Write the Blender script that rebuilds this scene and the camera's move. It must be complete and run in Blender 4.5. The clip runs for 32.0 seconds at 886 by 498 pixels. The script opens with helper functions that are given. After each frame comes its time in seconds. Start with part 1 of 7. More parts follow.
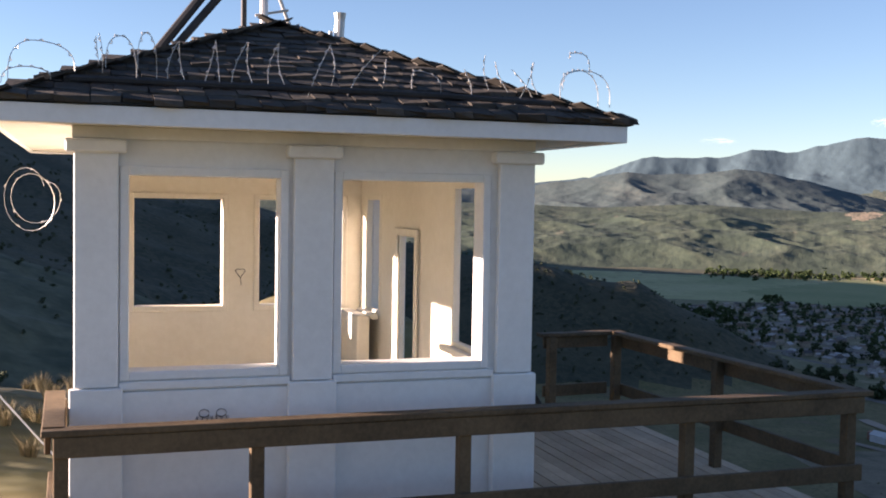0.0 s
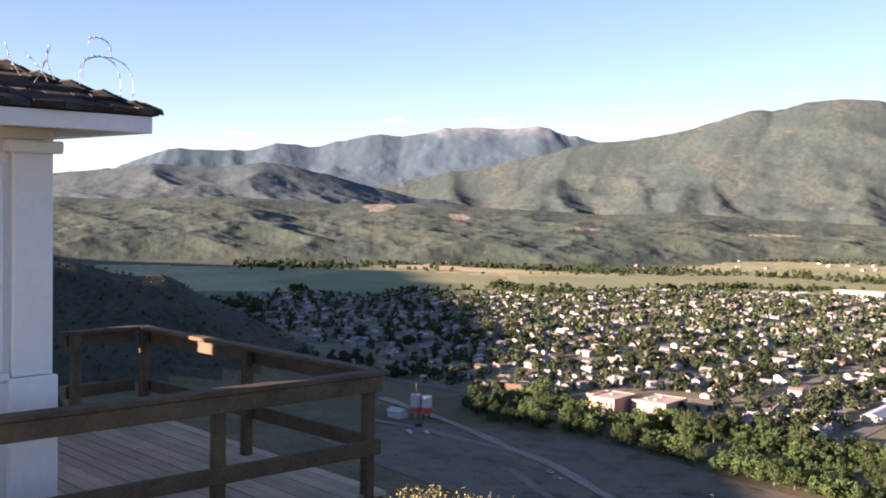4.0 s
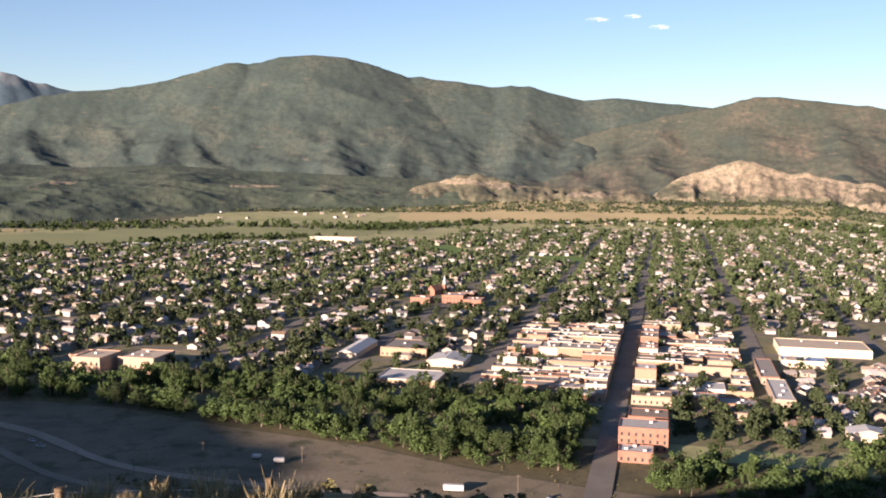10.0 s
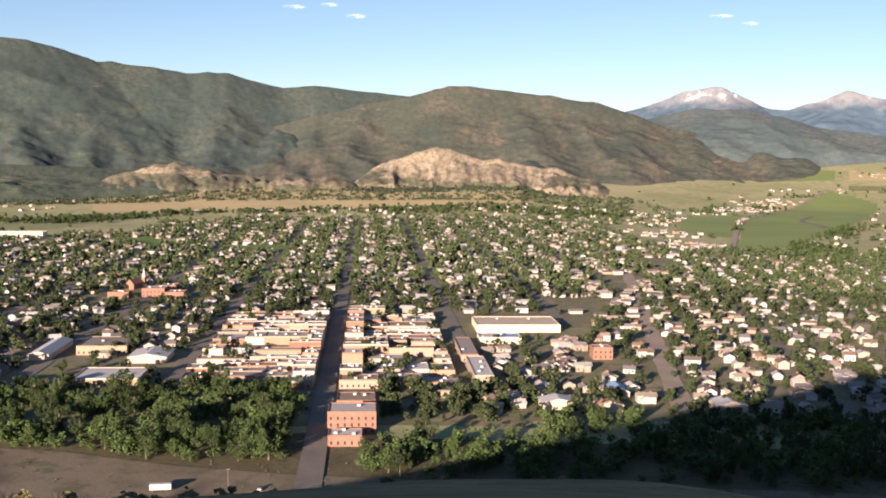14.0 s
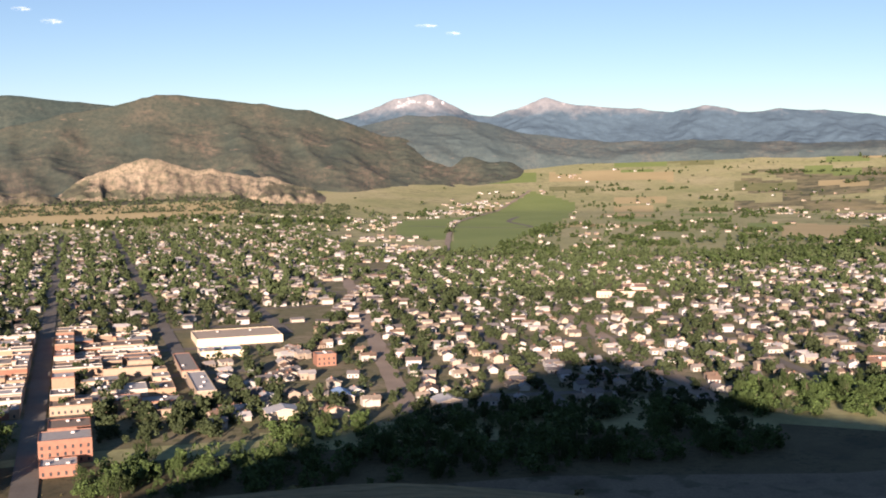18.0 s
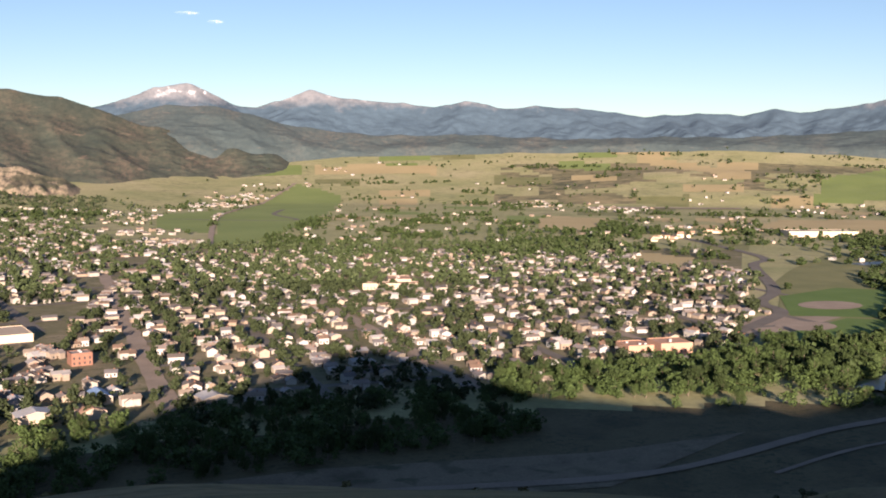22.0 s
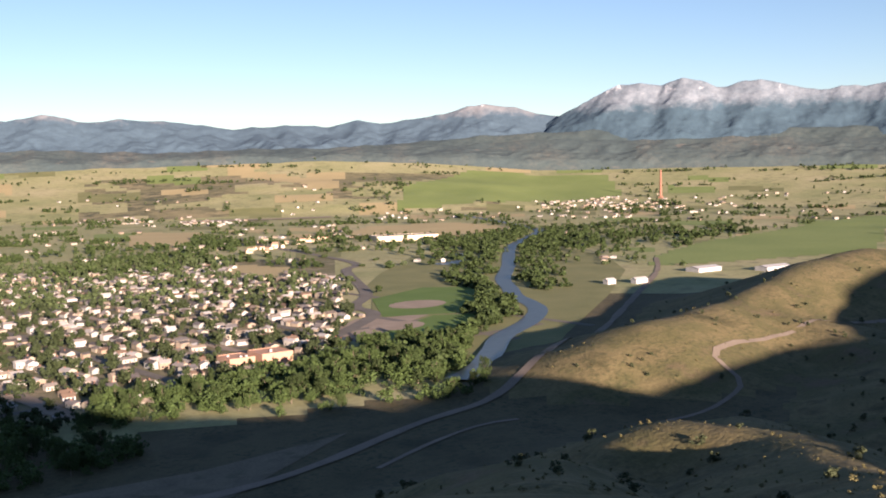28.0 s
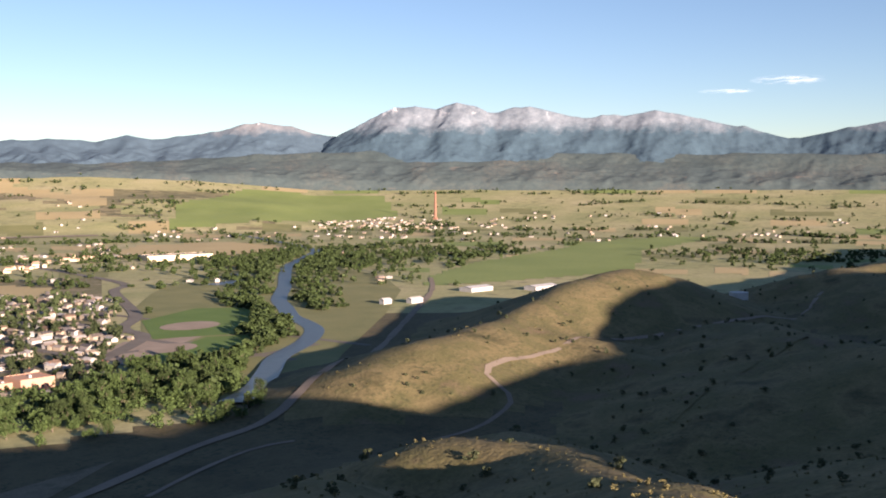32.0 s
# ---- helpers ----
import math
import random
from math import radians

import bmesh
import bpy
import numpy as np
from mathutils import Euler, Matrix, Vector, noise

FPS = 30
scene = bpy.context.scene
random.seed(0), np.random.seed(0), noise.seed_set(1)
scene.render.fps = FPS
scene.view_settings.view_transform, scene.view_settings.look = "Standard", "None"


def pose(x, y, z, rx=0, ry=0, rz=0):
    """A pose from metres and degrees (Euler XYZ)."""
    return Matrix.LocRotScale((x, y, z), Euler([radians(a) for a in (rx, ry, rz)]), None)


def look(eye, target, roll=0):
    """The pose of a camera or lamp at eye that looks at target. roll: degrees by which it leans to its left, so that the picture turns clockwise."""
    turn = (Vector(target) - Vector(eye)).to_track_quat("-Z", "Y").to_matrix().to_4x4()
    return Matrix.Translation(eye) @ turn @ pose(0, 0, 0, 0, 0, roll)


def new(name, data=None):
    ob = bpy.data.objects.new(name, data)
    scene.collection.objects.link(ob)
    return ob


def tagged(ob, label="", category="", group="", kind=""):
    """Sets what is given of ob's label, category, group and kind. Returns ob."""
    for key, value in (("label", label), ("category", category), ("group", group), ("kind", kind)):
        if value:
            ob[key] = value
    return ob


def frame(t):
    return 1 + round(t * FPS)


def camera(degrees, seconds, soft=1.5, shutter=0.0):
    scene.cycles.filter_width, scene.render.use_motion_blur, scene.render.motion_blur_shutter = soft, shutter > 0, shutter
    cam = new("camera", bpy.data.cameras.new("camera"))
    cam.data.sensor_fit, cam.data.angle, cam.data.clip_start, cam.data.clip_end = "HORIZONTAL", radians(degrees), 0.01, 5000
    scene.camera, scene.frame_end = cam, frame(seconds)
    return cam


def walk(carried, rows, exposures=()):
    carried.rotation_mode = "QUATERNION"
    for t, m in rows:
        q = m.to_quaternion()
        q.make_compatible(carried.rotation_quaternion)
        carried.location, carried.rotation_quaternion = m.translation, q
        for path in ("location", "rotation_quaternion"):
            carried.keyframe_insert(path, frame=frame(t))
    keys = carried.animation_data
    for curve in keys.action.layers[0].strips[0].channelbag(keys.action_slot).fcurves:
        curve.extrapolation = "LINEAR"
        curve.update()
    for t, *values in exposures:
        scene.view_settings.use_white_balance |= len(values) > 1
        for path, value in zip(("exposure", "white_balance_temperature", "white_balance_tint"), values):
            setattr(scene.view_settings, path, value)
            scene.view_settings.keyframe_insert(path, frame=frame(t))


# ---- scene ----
EYE = 145.0
cam = camera(44.85, 32.0, 1.9)
# seconds, yaw, pitch, roll of a camera that turns on one spot
TURNS = [
    (0.0, 63.83, -2.70, -0.97),
    (0.5, 61.03, -2.43, -0.43),
    (1.0, 58.62, -2.20, -0.37),
    (1.5, 54.46, -2.50, -0.18),
    (2.0, 50.53, -2.22, -0.45),
    (2.5, 47.85, -2.03, -0.83),
    (3.0, 43.98, -1.91, -0.52),
    (3.5, 42.21, -2.42, -1.61),
    (4.0, 39.02, -2.66, -1.16),
    (4.5, 36.48, -3.09, -0.98),
    (6.5, 30.78, -4.74, -0.21),
    (7.0, 28.98, -5.21, 0.03),
    (7.5, 25.78, -5.85, -0.06),
    (8.0, 23.40, -6.35, -0.23),
    (8.5, 21.31, -6.42, -0.59),
    (9.0, 17.29, -5.37, -1.04),
    (9.5, 14.19, -5.00, -0.77),
    (10.0, 11.88, -4.73, -0.91),
    (10.5, 10.06, -4.93, -0.69),
    (11.0, 8.12, -4.90, -0.64),
    (11.5, 6.52, -4.96, -0.83),
    (12.0, 4.72, -5.37, -0.90),
    (12.5, 2.32, -4.98, -0.87),
    (13.0, -0.03, -4.86, -0.78),
    (13.5, -1.85, -4.82, -0.47),
    (14.0, -3.90, -5.18, -0.58),
    (14.5, -6.24, -4.65, -0.11),
    (16.5, -11.61, -5.08, 0.27),
    (17.0, -12.60, -5.16, -0.11),
    (17.5, -15.96, -4.84, 0.11),
    (18.0, -18.97, -4.76, 0.59),
    (18.5, -20.82, -5.05, -0.28),
    (19.0, -22.21, -4.76, -0.63),
    (19.5, -23.49, -4.81, -0.43),
    (20.0, -24.75, -4.86, -0.09),
    (20.5, -25.64, -4.99, -0.25),
    (21.0, -26.97, -5.09, 0.06),
    (21.5, -29.01, -5.17, -0.29),
    (22.0, -31.39, -5.19, -0.16),
    (22.5, -34.02, -4.91, -0.34),
    (23.0, -36.91, -4.21, 0.26),
    (23.5, -40.12, -3.43, 1.46),
    (24.0, -41.89, -4.34, 0.51),
    (24.5, -42.55, -4.21, 0.80),
    (26.5, -47.34, -4.55, 1.05),
    (27.0, -49.25, -4.49, 1.54),
    (27.5, -51.21, -5.13, 1.89),
    (28.0, -52.93, -4.73, 1.19),
    (28.5, -55.44, -4.47, 0.33),
    (29.0, -56.92, -4.56, -0.47),
    (29.5, -58.53, -4.22, -0.34),
    (30.0, -59.89, -3.86, -0.08),
    (30.5, -61.33, -3.58, -0.03),
    (31.0, -62.62, -3.59, 0.08),
    (31.5, -63.47, -3.56, 0.28),
    (32.0, -64.76, -3.79, 0.11),
]
# seconds, stops, white balance and tint as the camera's automatic picture drifts
LIGHTNESS = [(0.0, 0.45, 6500, 24), (2.0, 0.6, 6500, 27), (3.0, 0.68, 6520, 30), (4.0, 0.7, 6520, 33), (6.5, 0.72, 6480, 33), (7.2, 0.72, 6450, 33), (8.5, 0.64, 6350, 31), (9.3, 0.24, 6350, 28), (10.2, 0.0, 6500, 23), (13.0, -0.1, 6500, 22), (17.0, -0.2, 6480, 22), (24.0, -0.26, 6480, 22), (27.0, -0.1, 6500, 23), (32.0, -0.02, 6500, 23)]
walk(cam, [(t, pose(0, 0, EYE, 90 + p, r, y)) for t, y, p, r in TURNS], [(t, 1.7 + s, k, m) for t, s, k, m in LIGHTNESS])

# ---- light ----
SUN_AZ, SUN_EL = 152.4, 10.4
world = bpy.data.worlds.new("world")
scene.world = world
world.use_nodes = True
wn = world.node_tree
sky = wn.nodes.new("ShaderNodeTexSky")
sky.sky_type = "NISHITA"
sky.sun_disc = False
sky.sun_elevation = radians(SUN_EL)
sky.sun_rotation = radians(-SUN_AZ)
sky.altitude = 2200
sky.air_density, sky.dust_density, sky.ozone_density = 1.0, 0.3, 2.0
back = wn.nodes["Background"]
back.inputs["Strength"].default_value = 0.05
wn.links.new(sky.outputs["Color"], back.inputs["Color"])
lamp = bpy.data.lights.new("sun", "SUN")
lamp.energy, lamp.angle, lamp.color = 5.0, radians(0.6), (1.0, 0.81, 0.63)
sun = new("sun", lamp)
sun_way = Vector((-math.sin(radians(SUN_AZ)) * math.cos(radians(SUN_EL)), math.cos(radians(SUN_AZ)) * math.cos(radians(SUN_EL)), math.sin(radians(SUN_EL))))
sun.matrix_world = look(sun_way * 300, (0, 0, 0))

# ---- materials ----
def material(name, build, rough=0.85, metal=0.0):
    m = bpy.data.materials.new(name)
    m.use_nodes = True
    nt = m.node_tree
    b = nt.nodes["Principled BSDF"]
    b.inputs["Roughness"].default_value = rough
    b.inputs["Metallic"].default_value = metal
    b.inputs["Specular IOR Level"].default_value = 0.25
    build(nt, b)
    return m


def noise_node(nt, scale, detail=4.0, rough=0.6, generated=False):
    co = nt.nodes.new("ShaderNodeTexCoord")
    geo = nt.nodes.new("ShaderNodeNewGeometry")
    n = nt.nodes.new("ShaderNodeTexNoise")
    n.inputs["Scale"].default_value = scale
    n.inputs["Detail"].default_value = detail
    n.inputs["Roughness"].default_value = rough
    nt.links.new(co.outputs["Object"] if generated else geo.outputs["Position"], n.inputs["Vector"])
    return n.outputs["Fac"]


def ramp(nt, fac, stops):
    r = nt.nodes.new("ShaderNodeValToRGB")
    while len(r.color_ramp.elements) < len(stops):
        r.color_ramp.elements.new(0.5)
    for e, (p, c) in zip(r.color_ramp.elements, stops):
        e.position, e.color = p, (*c, 1)
    nt.links.new(fac, r.inputs["Fac"])
    return r.outputs["Color"]


def mix(nt, fac, a, b, kind="MIX"):
    n = nt.nodes.new("ShaderNodeMix")
    n.data_type, n.blend_type = "RGBA", kind
    for v, s in ((fac, n.inputs[0]), (a, n.inputs[6]), (b, n.inputs[7])):
        if isinstance(v, bpy.types.NodeSocket):
            nt.links.new(v, s)
        elif isinstance(v, (int, float)):
            s.default_value = v
        else:
            s.default_value = (*v, 1)
    return n.outputs[2]


def bump(nt, b, fac, strength, dist):
    n = nt.nodes.new("ShaderNodeBump")
    n.inputs["Strength"].default_value, n.inputs["Distance"].default_value = strength, dist
    nt.links.new(fac, n.inputs["Height"])
    nt.links.new(n.outputs["Normal"], b.inputs["Normal"])


def two_scale(name, dark, light, scale, fine, rough=0.85, metal=0.0, rel=0.3, dist=0.05, generated=False, jitter=0.0):
    """Base colour between two tones by a broad and a fine noise, with relief from the fine one."""
    def build(nt, b):
        f = noise_node(nt, fine, 5, 0.65, generated)
        c = mix(nt, 0.5, ramp(nt, noise_node(nt, scale, 3, 0.55, generated), [(0.32, dark), (0.68, light)]),
                ramp(nt, f, [(0.3, dark), (0.7, light)]))
        if jitter:
            info = nt.nodes.new("ShaderNodeObjectInfo")
            v = nt.nodes.new("ShaderNodeMapRange")
            v.inputs["To Min"].default_value, v.inputs["To Max"].default_value = 1 - jitter, 1 + jitter
            nt.links.new(info.outputs["Random"], v.inputs["Value"])
            hs = nt.nodes.new("ShaderNodeHueSaturation")
            nt.links.new(v.outputs["Result"], hs.inputs["Value"])
            nt.links.new(c, hs.inputs["Color"])
            c = hs.outputs["Color"]
        nt.links.new(c, b.inputs["Base Color"])
        if rel:
            bump(nt, b, f, rel, dist)
    return material(name, build, rough, metal)


def island_palette(name, stops, rough=0.85, scale=0.4, rel=0.2):
    """A colour for each loose piece of a joined mesh out of a palette, with a little weathering."""
    def build(nt, b):
        geo = nt.nodes.new("ShaderNodeNewGeometry")
        r = nt.nodes.new("ShaderNodeValToRGB")
        r.color_ramp.interpolation = "CONSTANT"
        while len(r.color_ramp.elements) < len(stops):
            r.color_ramp.elements.new(0.5)
        for i, (e, c) in enumerate(zip(r.color_ramp.elements, stops)):
            e.position, e.color = i / len(stops), (*c, 1)
        nt.links.new(geo.outputs["Random Per Island"], r.inputs["Fac"])
        f = noise_node(nt, scale, 4, 0.6)
        c = mix(nt, 0.35, r.outputs["Color"], ramp(nt, f, [(0.3, (0.25, 0.23, 0.21)), (0.7, (0.85, 0.82, 0.78))]), "MULTIPLY")
        nt.links.new(c, b.inputs["Base Color"])
        if rel:
            bump(nt, b, f, rel, 0.1)
    return material(name, build, rough)


def cover(name, tones, patch, shrubs, shrub_scale, shrub_tone, rel=0.6, dist=1.0, amount=(0.52, 0.62), warp=None):
    """Open land: broad patches of tones, dotted with darker brush."""
    def build(nt, b):
        base = ramp(nt, noise_node(nt, patch, 5, 0.6), [(0.3 + 0.4 * i / (len(tones) - 1), c) for i, c in enumerate(tones)])
        grain = noise_node(nt, patch * 40, 4, 0.7)
        base = mix(nt, 0.5, base, ramp(nt, grain, [(0.28, (0.32, 0.32, 0.32)), (0.72, (1.12, 1.12, 1.12))]), "MULTIPLY")
        dots = noise_node(nt, shrub_scale, 3, 0.6)
        mask = ramp(nt, dots, [(amount[0], (0, 0, 0)), (amount[1], (1, 1, 1))])
        dens = ramp(nt, noise_node(nt, shrub_scale * 0.12, 3, 0.5), [(0.35, (0.15, 0.15, 0.15)), (0.6, (1, 1, 1))])
        m = mix(nt, 1.0, mask, dens, "MULTIPLY")
        m2 = mix(nt, 1.0, m, (shrubs, shrubs, shrubs), "MULTIPLY")
        nt.links.new(mix(nt, m2, base, shrub_tone), b.inputs["Base Color"])
        bump(nt, b, dots, rel, dist)
    return material(name, build, 0.95)


M_hill = cover("dry_hill_grass", [(0.07, 0.066, 0.03), (0.2, 0.165, 0.08), (0.13, 0.122, 0.052), (0.17, 0.128, 0.078)], 0.022, 0.75, 0.3, (0.06, 0.066, 0.03), 0.8, 0.8, (0.5, 0.64))
M_town = cover("town_yards", [(0.26, 0.218, 0.142), (0.175, 0.17, 0.086), (0.35, 0.29, 0.196)], 0.02, 0.6, 0.12, (0.06, 0.08, 0.03), 0.2, 0.3)
M_valley = cover("valley_pasture", [(0.26, 0.29, 0.125), (0.37, 0.365, 0.18), (0.46, 0.42, 0.24)], 0.004, 0.4, 0.04, (0.07, 0.085, 0.04), 0.3, 1.0)
M_foothill = cover("foothill_scrub", [(0.075, 0.09, 0.058), (0.13, 0.13, 0.08), (0.095, 0.105, 0.065)], 0.003, 0.8, 0.04, (0.048, 0.058, 0.036), 0.4, 4.0, (0.42, 0.58))
M_mesa = cover("scrubby_mesa", [(0.17, 0.17, 0.09), (0.26, 0.235, 0.125), (0.33, 0.28, 0.165)], 0.006, 0.8, 0.03, (0.06, 0.07, 0.042), 0.4, 3.0, (0.46, 0.58))
# dry flat, toned below the hill grass to deepen the hill's shade there
M_flat = cover("dry_river_flat_shade_toned", [(0.066, 0.062, 0.035), (0.14, 0.12, 0.064), (0.095, 0.086, 0.046)], 0.02, 0.7, 0.25, (0.04, 0.046, 0.025), 0.4, 0.5, (0.5, 0.62))
M_wooded = cover("juniper_wooded_slope", [(0.05, 0.053, 0.035), (0.085, 0.08, 0.05), (0.06, 0.063, 0.04)], 0.012, 0.85, 0.16, (0.03, 0.037, 0.024), 0.6, 2.0, (0.42, 0.56))
M_bark = two_scale("bark", (0.1, 0.08, 0.06), (0.22, 0.18, 0.14), 2.0, 9.0, 0.95)
M_white = two_scale("white_wall_paint", (0.67, 0.67, 0.66), (0.8, 0.8, 0.79), 0.8, 14.0, 0.65, rel=0.15, dist=0.006)
M_shingle = two_scale("weathered_cedar_shingle", (0.03, 0.027, 0.024), (0.082, 0.073, 0.062), 2.0, 22.0, 0.95, rel=0.5, dist=0.01, jitter=0.35)
M_timber = two_scale("brown_stained_timber", (0.056, 0.039, 0.023), (0.152, 0.107, 0.062), 3.0, 30.0, 0.75, rel=0.4, dist=0.006, jitter=0.12)
M_deck = two_scale("weathered_deck_boards", (0.32, 0.245, 0.17), (0.53, 0.415, 0.3), 2.0, 26.0, 0.85, rel=0.4, dist=0.006, jitter=0.18)
M_soil = cover("bare_gravel_yard", [(0.12, 0.101, 0.069), (0.215, 0.18, 0.124), (0.155, 0.13, 0.089)], 0.02, 0.8, 0.06, (0.06, 0.068, 0.034), 0.3, 0.2, (0.53, 0.63))
M_asphalt = two_scale("worn_asphalt", (0.12, 0.11, 0.095), (0.2, 0.182, 0.152), 0.05, 0.9, 0.9, rel=0.2, dist=0.05)
M_dirtroad = two_scale("pale_dirt_road", (0.24, 0.195, 0.15), (0.36, 0.295, 0.23), 0.05, 0.8, 0.95, rel=0.2, dist=0.1)
M_track = two_scale("worn_gravel_track", (0.17, 0.14, 0.11), (0.27, 0.225, 0.175), 0.05, 0.8, 0.95, rel=0.2, dist=0.1)
M_green = two_scale("irrigated_field", (0.155, 0.215, 0.06), (0.235, 0.29, 0.095), 0.006, 0.15, 0.9, rel=0.3, dist=0.2)
M_pasture = two_scale("green_tan_pasture", (0.17, 0.2, 0.085), (0.27, 0.275, 0.13), 0.008, 0.1, 0.95, rel=0.3, dist=0.2)
M_tan = two_scale("dry_hay_field", (0.36, 0.295, 0.15), (0.48, 0.395, 0.21), 0.006, 0.2, 0.95, rel=0.3, dist=0.2)
M_meadow = two_scale("river_meadow", (0.13, 0.15, 0.06), (0.24, 0.235, 0.105), 0.02, 0.4, 0.95, rel=0.3, dist=0.2)
M_lawn = two_scale("ball_field_lawn", (0.08, 0.15, 0.03), (0.13, 0.2, 0.05), 0.02, 0.6, 0.9, rel=0.2, dist=0.05)


def river_build(nt, b):
    f = noise_node(nt, 0.12, 4, 0.6)
    nt.links.new(ramp(nt, f, [(0.3, (0.035, 0.042, 0.04)), (0.7, (0.07, 0.078, 0.07))]), b.inputs["Base Color"])
    b.inputs["Specular IOR Level"].default_value = 0.4
    bump(nt, b, f, 0.5, 0.2)


M_river = material("river_water", river_build, 0.36)


# ---- land ----
RNG = np.random.default_rng(7)
GRID = RNG.random((257, 257))


def value_noise(x, y):
    xi, yi = np.floor(x).astype(int), np.floor(y).astype(int)
    fx, fy = x - xi, y - yi
    fx, fy = fx * fx * (3 - 2 * fx), fy * fy * (3 - 2 * fy)
    a, b, c, d = GRID[xi % 256, yi % 256], GRID[(xi + 1) % 256, yi % 256], GRID[xi % 256, (yi + 1) % 256], GRID[(xi + 1) % 256, (yi + 1) % 256]
    return (a * (1 - fx) + b * fx) * (1 - fy) + (c * (1 - fx) + d * fx) * fy


def fbm(x, y, octaves=4):
    total, amp, s = 0.0, 0.5, 1.0
    for k in range(octaves):
        total = total + amp * (value_noise(x * s + 17.3 * k, y * s + 5.1 * k) - 0.5)
        amp, s = amp * 0.5, s * 2.03
    return total


def ridged(x, y, octaves=4):
    total, amp, s = 0.0, 0.5, 1.0
    for k in range(octaves):
        total = total + amp * (1 - np.abs(2 * value_noise(x * s + 11.7 * k, y * s + 3.9 * k) - 1))
        amp, s = amp * 0.5, s * 2.1
    return total


def step(v, a, b):
    t = np.clip((v - a) / (b - a), 0, 1)
    return t * t * (3 - 2 * t)


DX, DY = math.sin(radians(27.6)), math.cos(radians(27.6))


def spur(x, y, pts, side, jag=0.0):
    """Height of a rounded ridge along a line of (x, y, crest height), falling off to both sides at the slope side."""
    best = np.full(np.shape(x), -1e3)
    for (x0, y0, z0), (x1, y1, z1) in zip(pts[:-1], pts[1:]):
        lx, ly = x1 - x0, y1 - y0
        t = np.clip(((x - x0) * lx + (y - y0) * ly) / (lx * lx + ly * ly), 0, 1)
        d = np.hypot(x - x0 - t * lx, y - y0 - t * ly)
        best = np.maximum(best, z0 + (z1 - z0) * t - side * (np.sqrt(d * d + 14 ** 2) - 14))
    return best


def along_sun(s, l):
    return (l * DX + s * DY, l * DY - s * DX)


CREST = [(*along_sun(s, l), z) for s, l, z in ((70, -10, 118), (100, -12, 104), (200, -15, 105), (260, -15, 112), (305, -15, 121), (335, -15, 111), (375, -15, 101), (405, -15, 106), (440, -15, 113), (500, -15, 118), (560, -15, 118), (640, -15, 131), (700, -15, 152), (760, -15, 174), (900, -10, 182), (1150, 0, 160))]
KNOLL = [(60, 12, 118), (140, 30, 97), (213, 54, 81), (262, 78, 69), (303, 103, 63), (304, 141, 61), (300, 190, 40), (290, 240, 16)]
KNOLL_B = [(90, 60, 98), (180, 110, 78), (237, 150, 64), (270, 200, 36)]
KNOLL_C = [(303, 103, 62), (380, 150, 44), (430, 200, 22), (450, 250, 4)]
LIT_RIDGE = [(585, 345, 8), (612, 338, 24), (655, 328, 32), (700, 318, 32), (790, 315, 32), (950, 310, 50), (1045, 284, 55), (1095, 258, 42), (1125, 226, 18), (1250, 190, 10), (1400, 140, 8)]
SPUR_E = [(790, 315, 30), (780, 230, 20), (700, 160, 14)]
RIGHT_BACK = [(1120, 30, 30), (1290, 100, 42), (1480, 20, 44), (1700, -60, 60), (2100, -200, 80)]
RIGHT_MID = [(640, 20, 46), (760, 90, 36), (880, 140, 28)]
LEFT_HILL = [(-743, 669, 10), (-777, 629, 34), (-797, 605, 54), (-813, 582, 72), (-848, 530, 84), (-1000, 400, 108), (-1280, 226, 141), (-1390, 171, 172), (-1500, 90, 218), (-1700, -200, 260)]
SHADE = [(*along_sun(s, l), z) for s, l, z in ((-190, 0, 78), (-300, -165, 84), (-370, -205, 92), (-405, -225, 107), (-466, -265, 119), (-548, -304, 125), (-645, -350, 129), (-768, -414, 147), (-876, -470, 168), (-1045, -558, 206), (-1242, -650, 232), (-1600, -850, 288), (-2000, -1050, 335))]


VALLEY_TOP = ((-180, -60, -15, -8, 0, 10, 14, 17, 23, 33, 47, 52, 58, 180), (-2.3, -2.4, -2.3, -1.95, -1.8, -1.6, -1.0, -0.6, -0.2, 0.05, 0.3, 0.05, -0.45, -0.45))


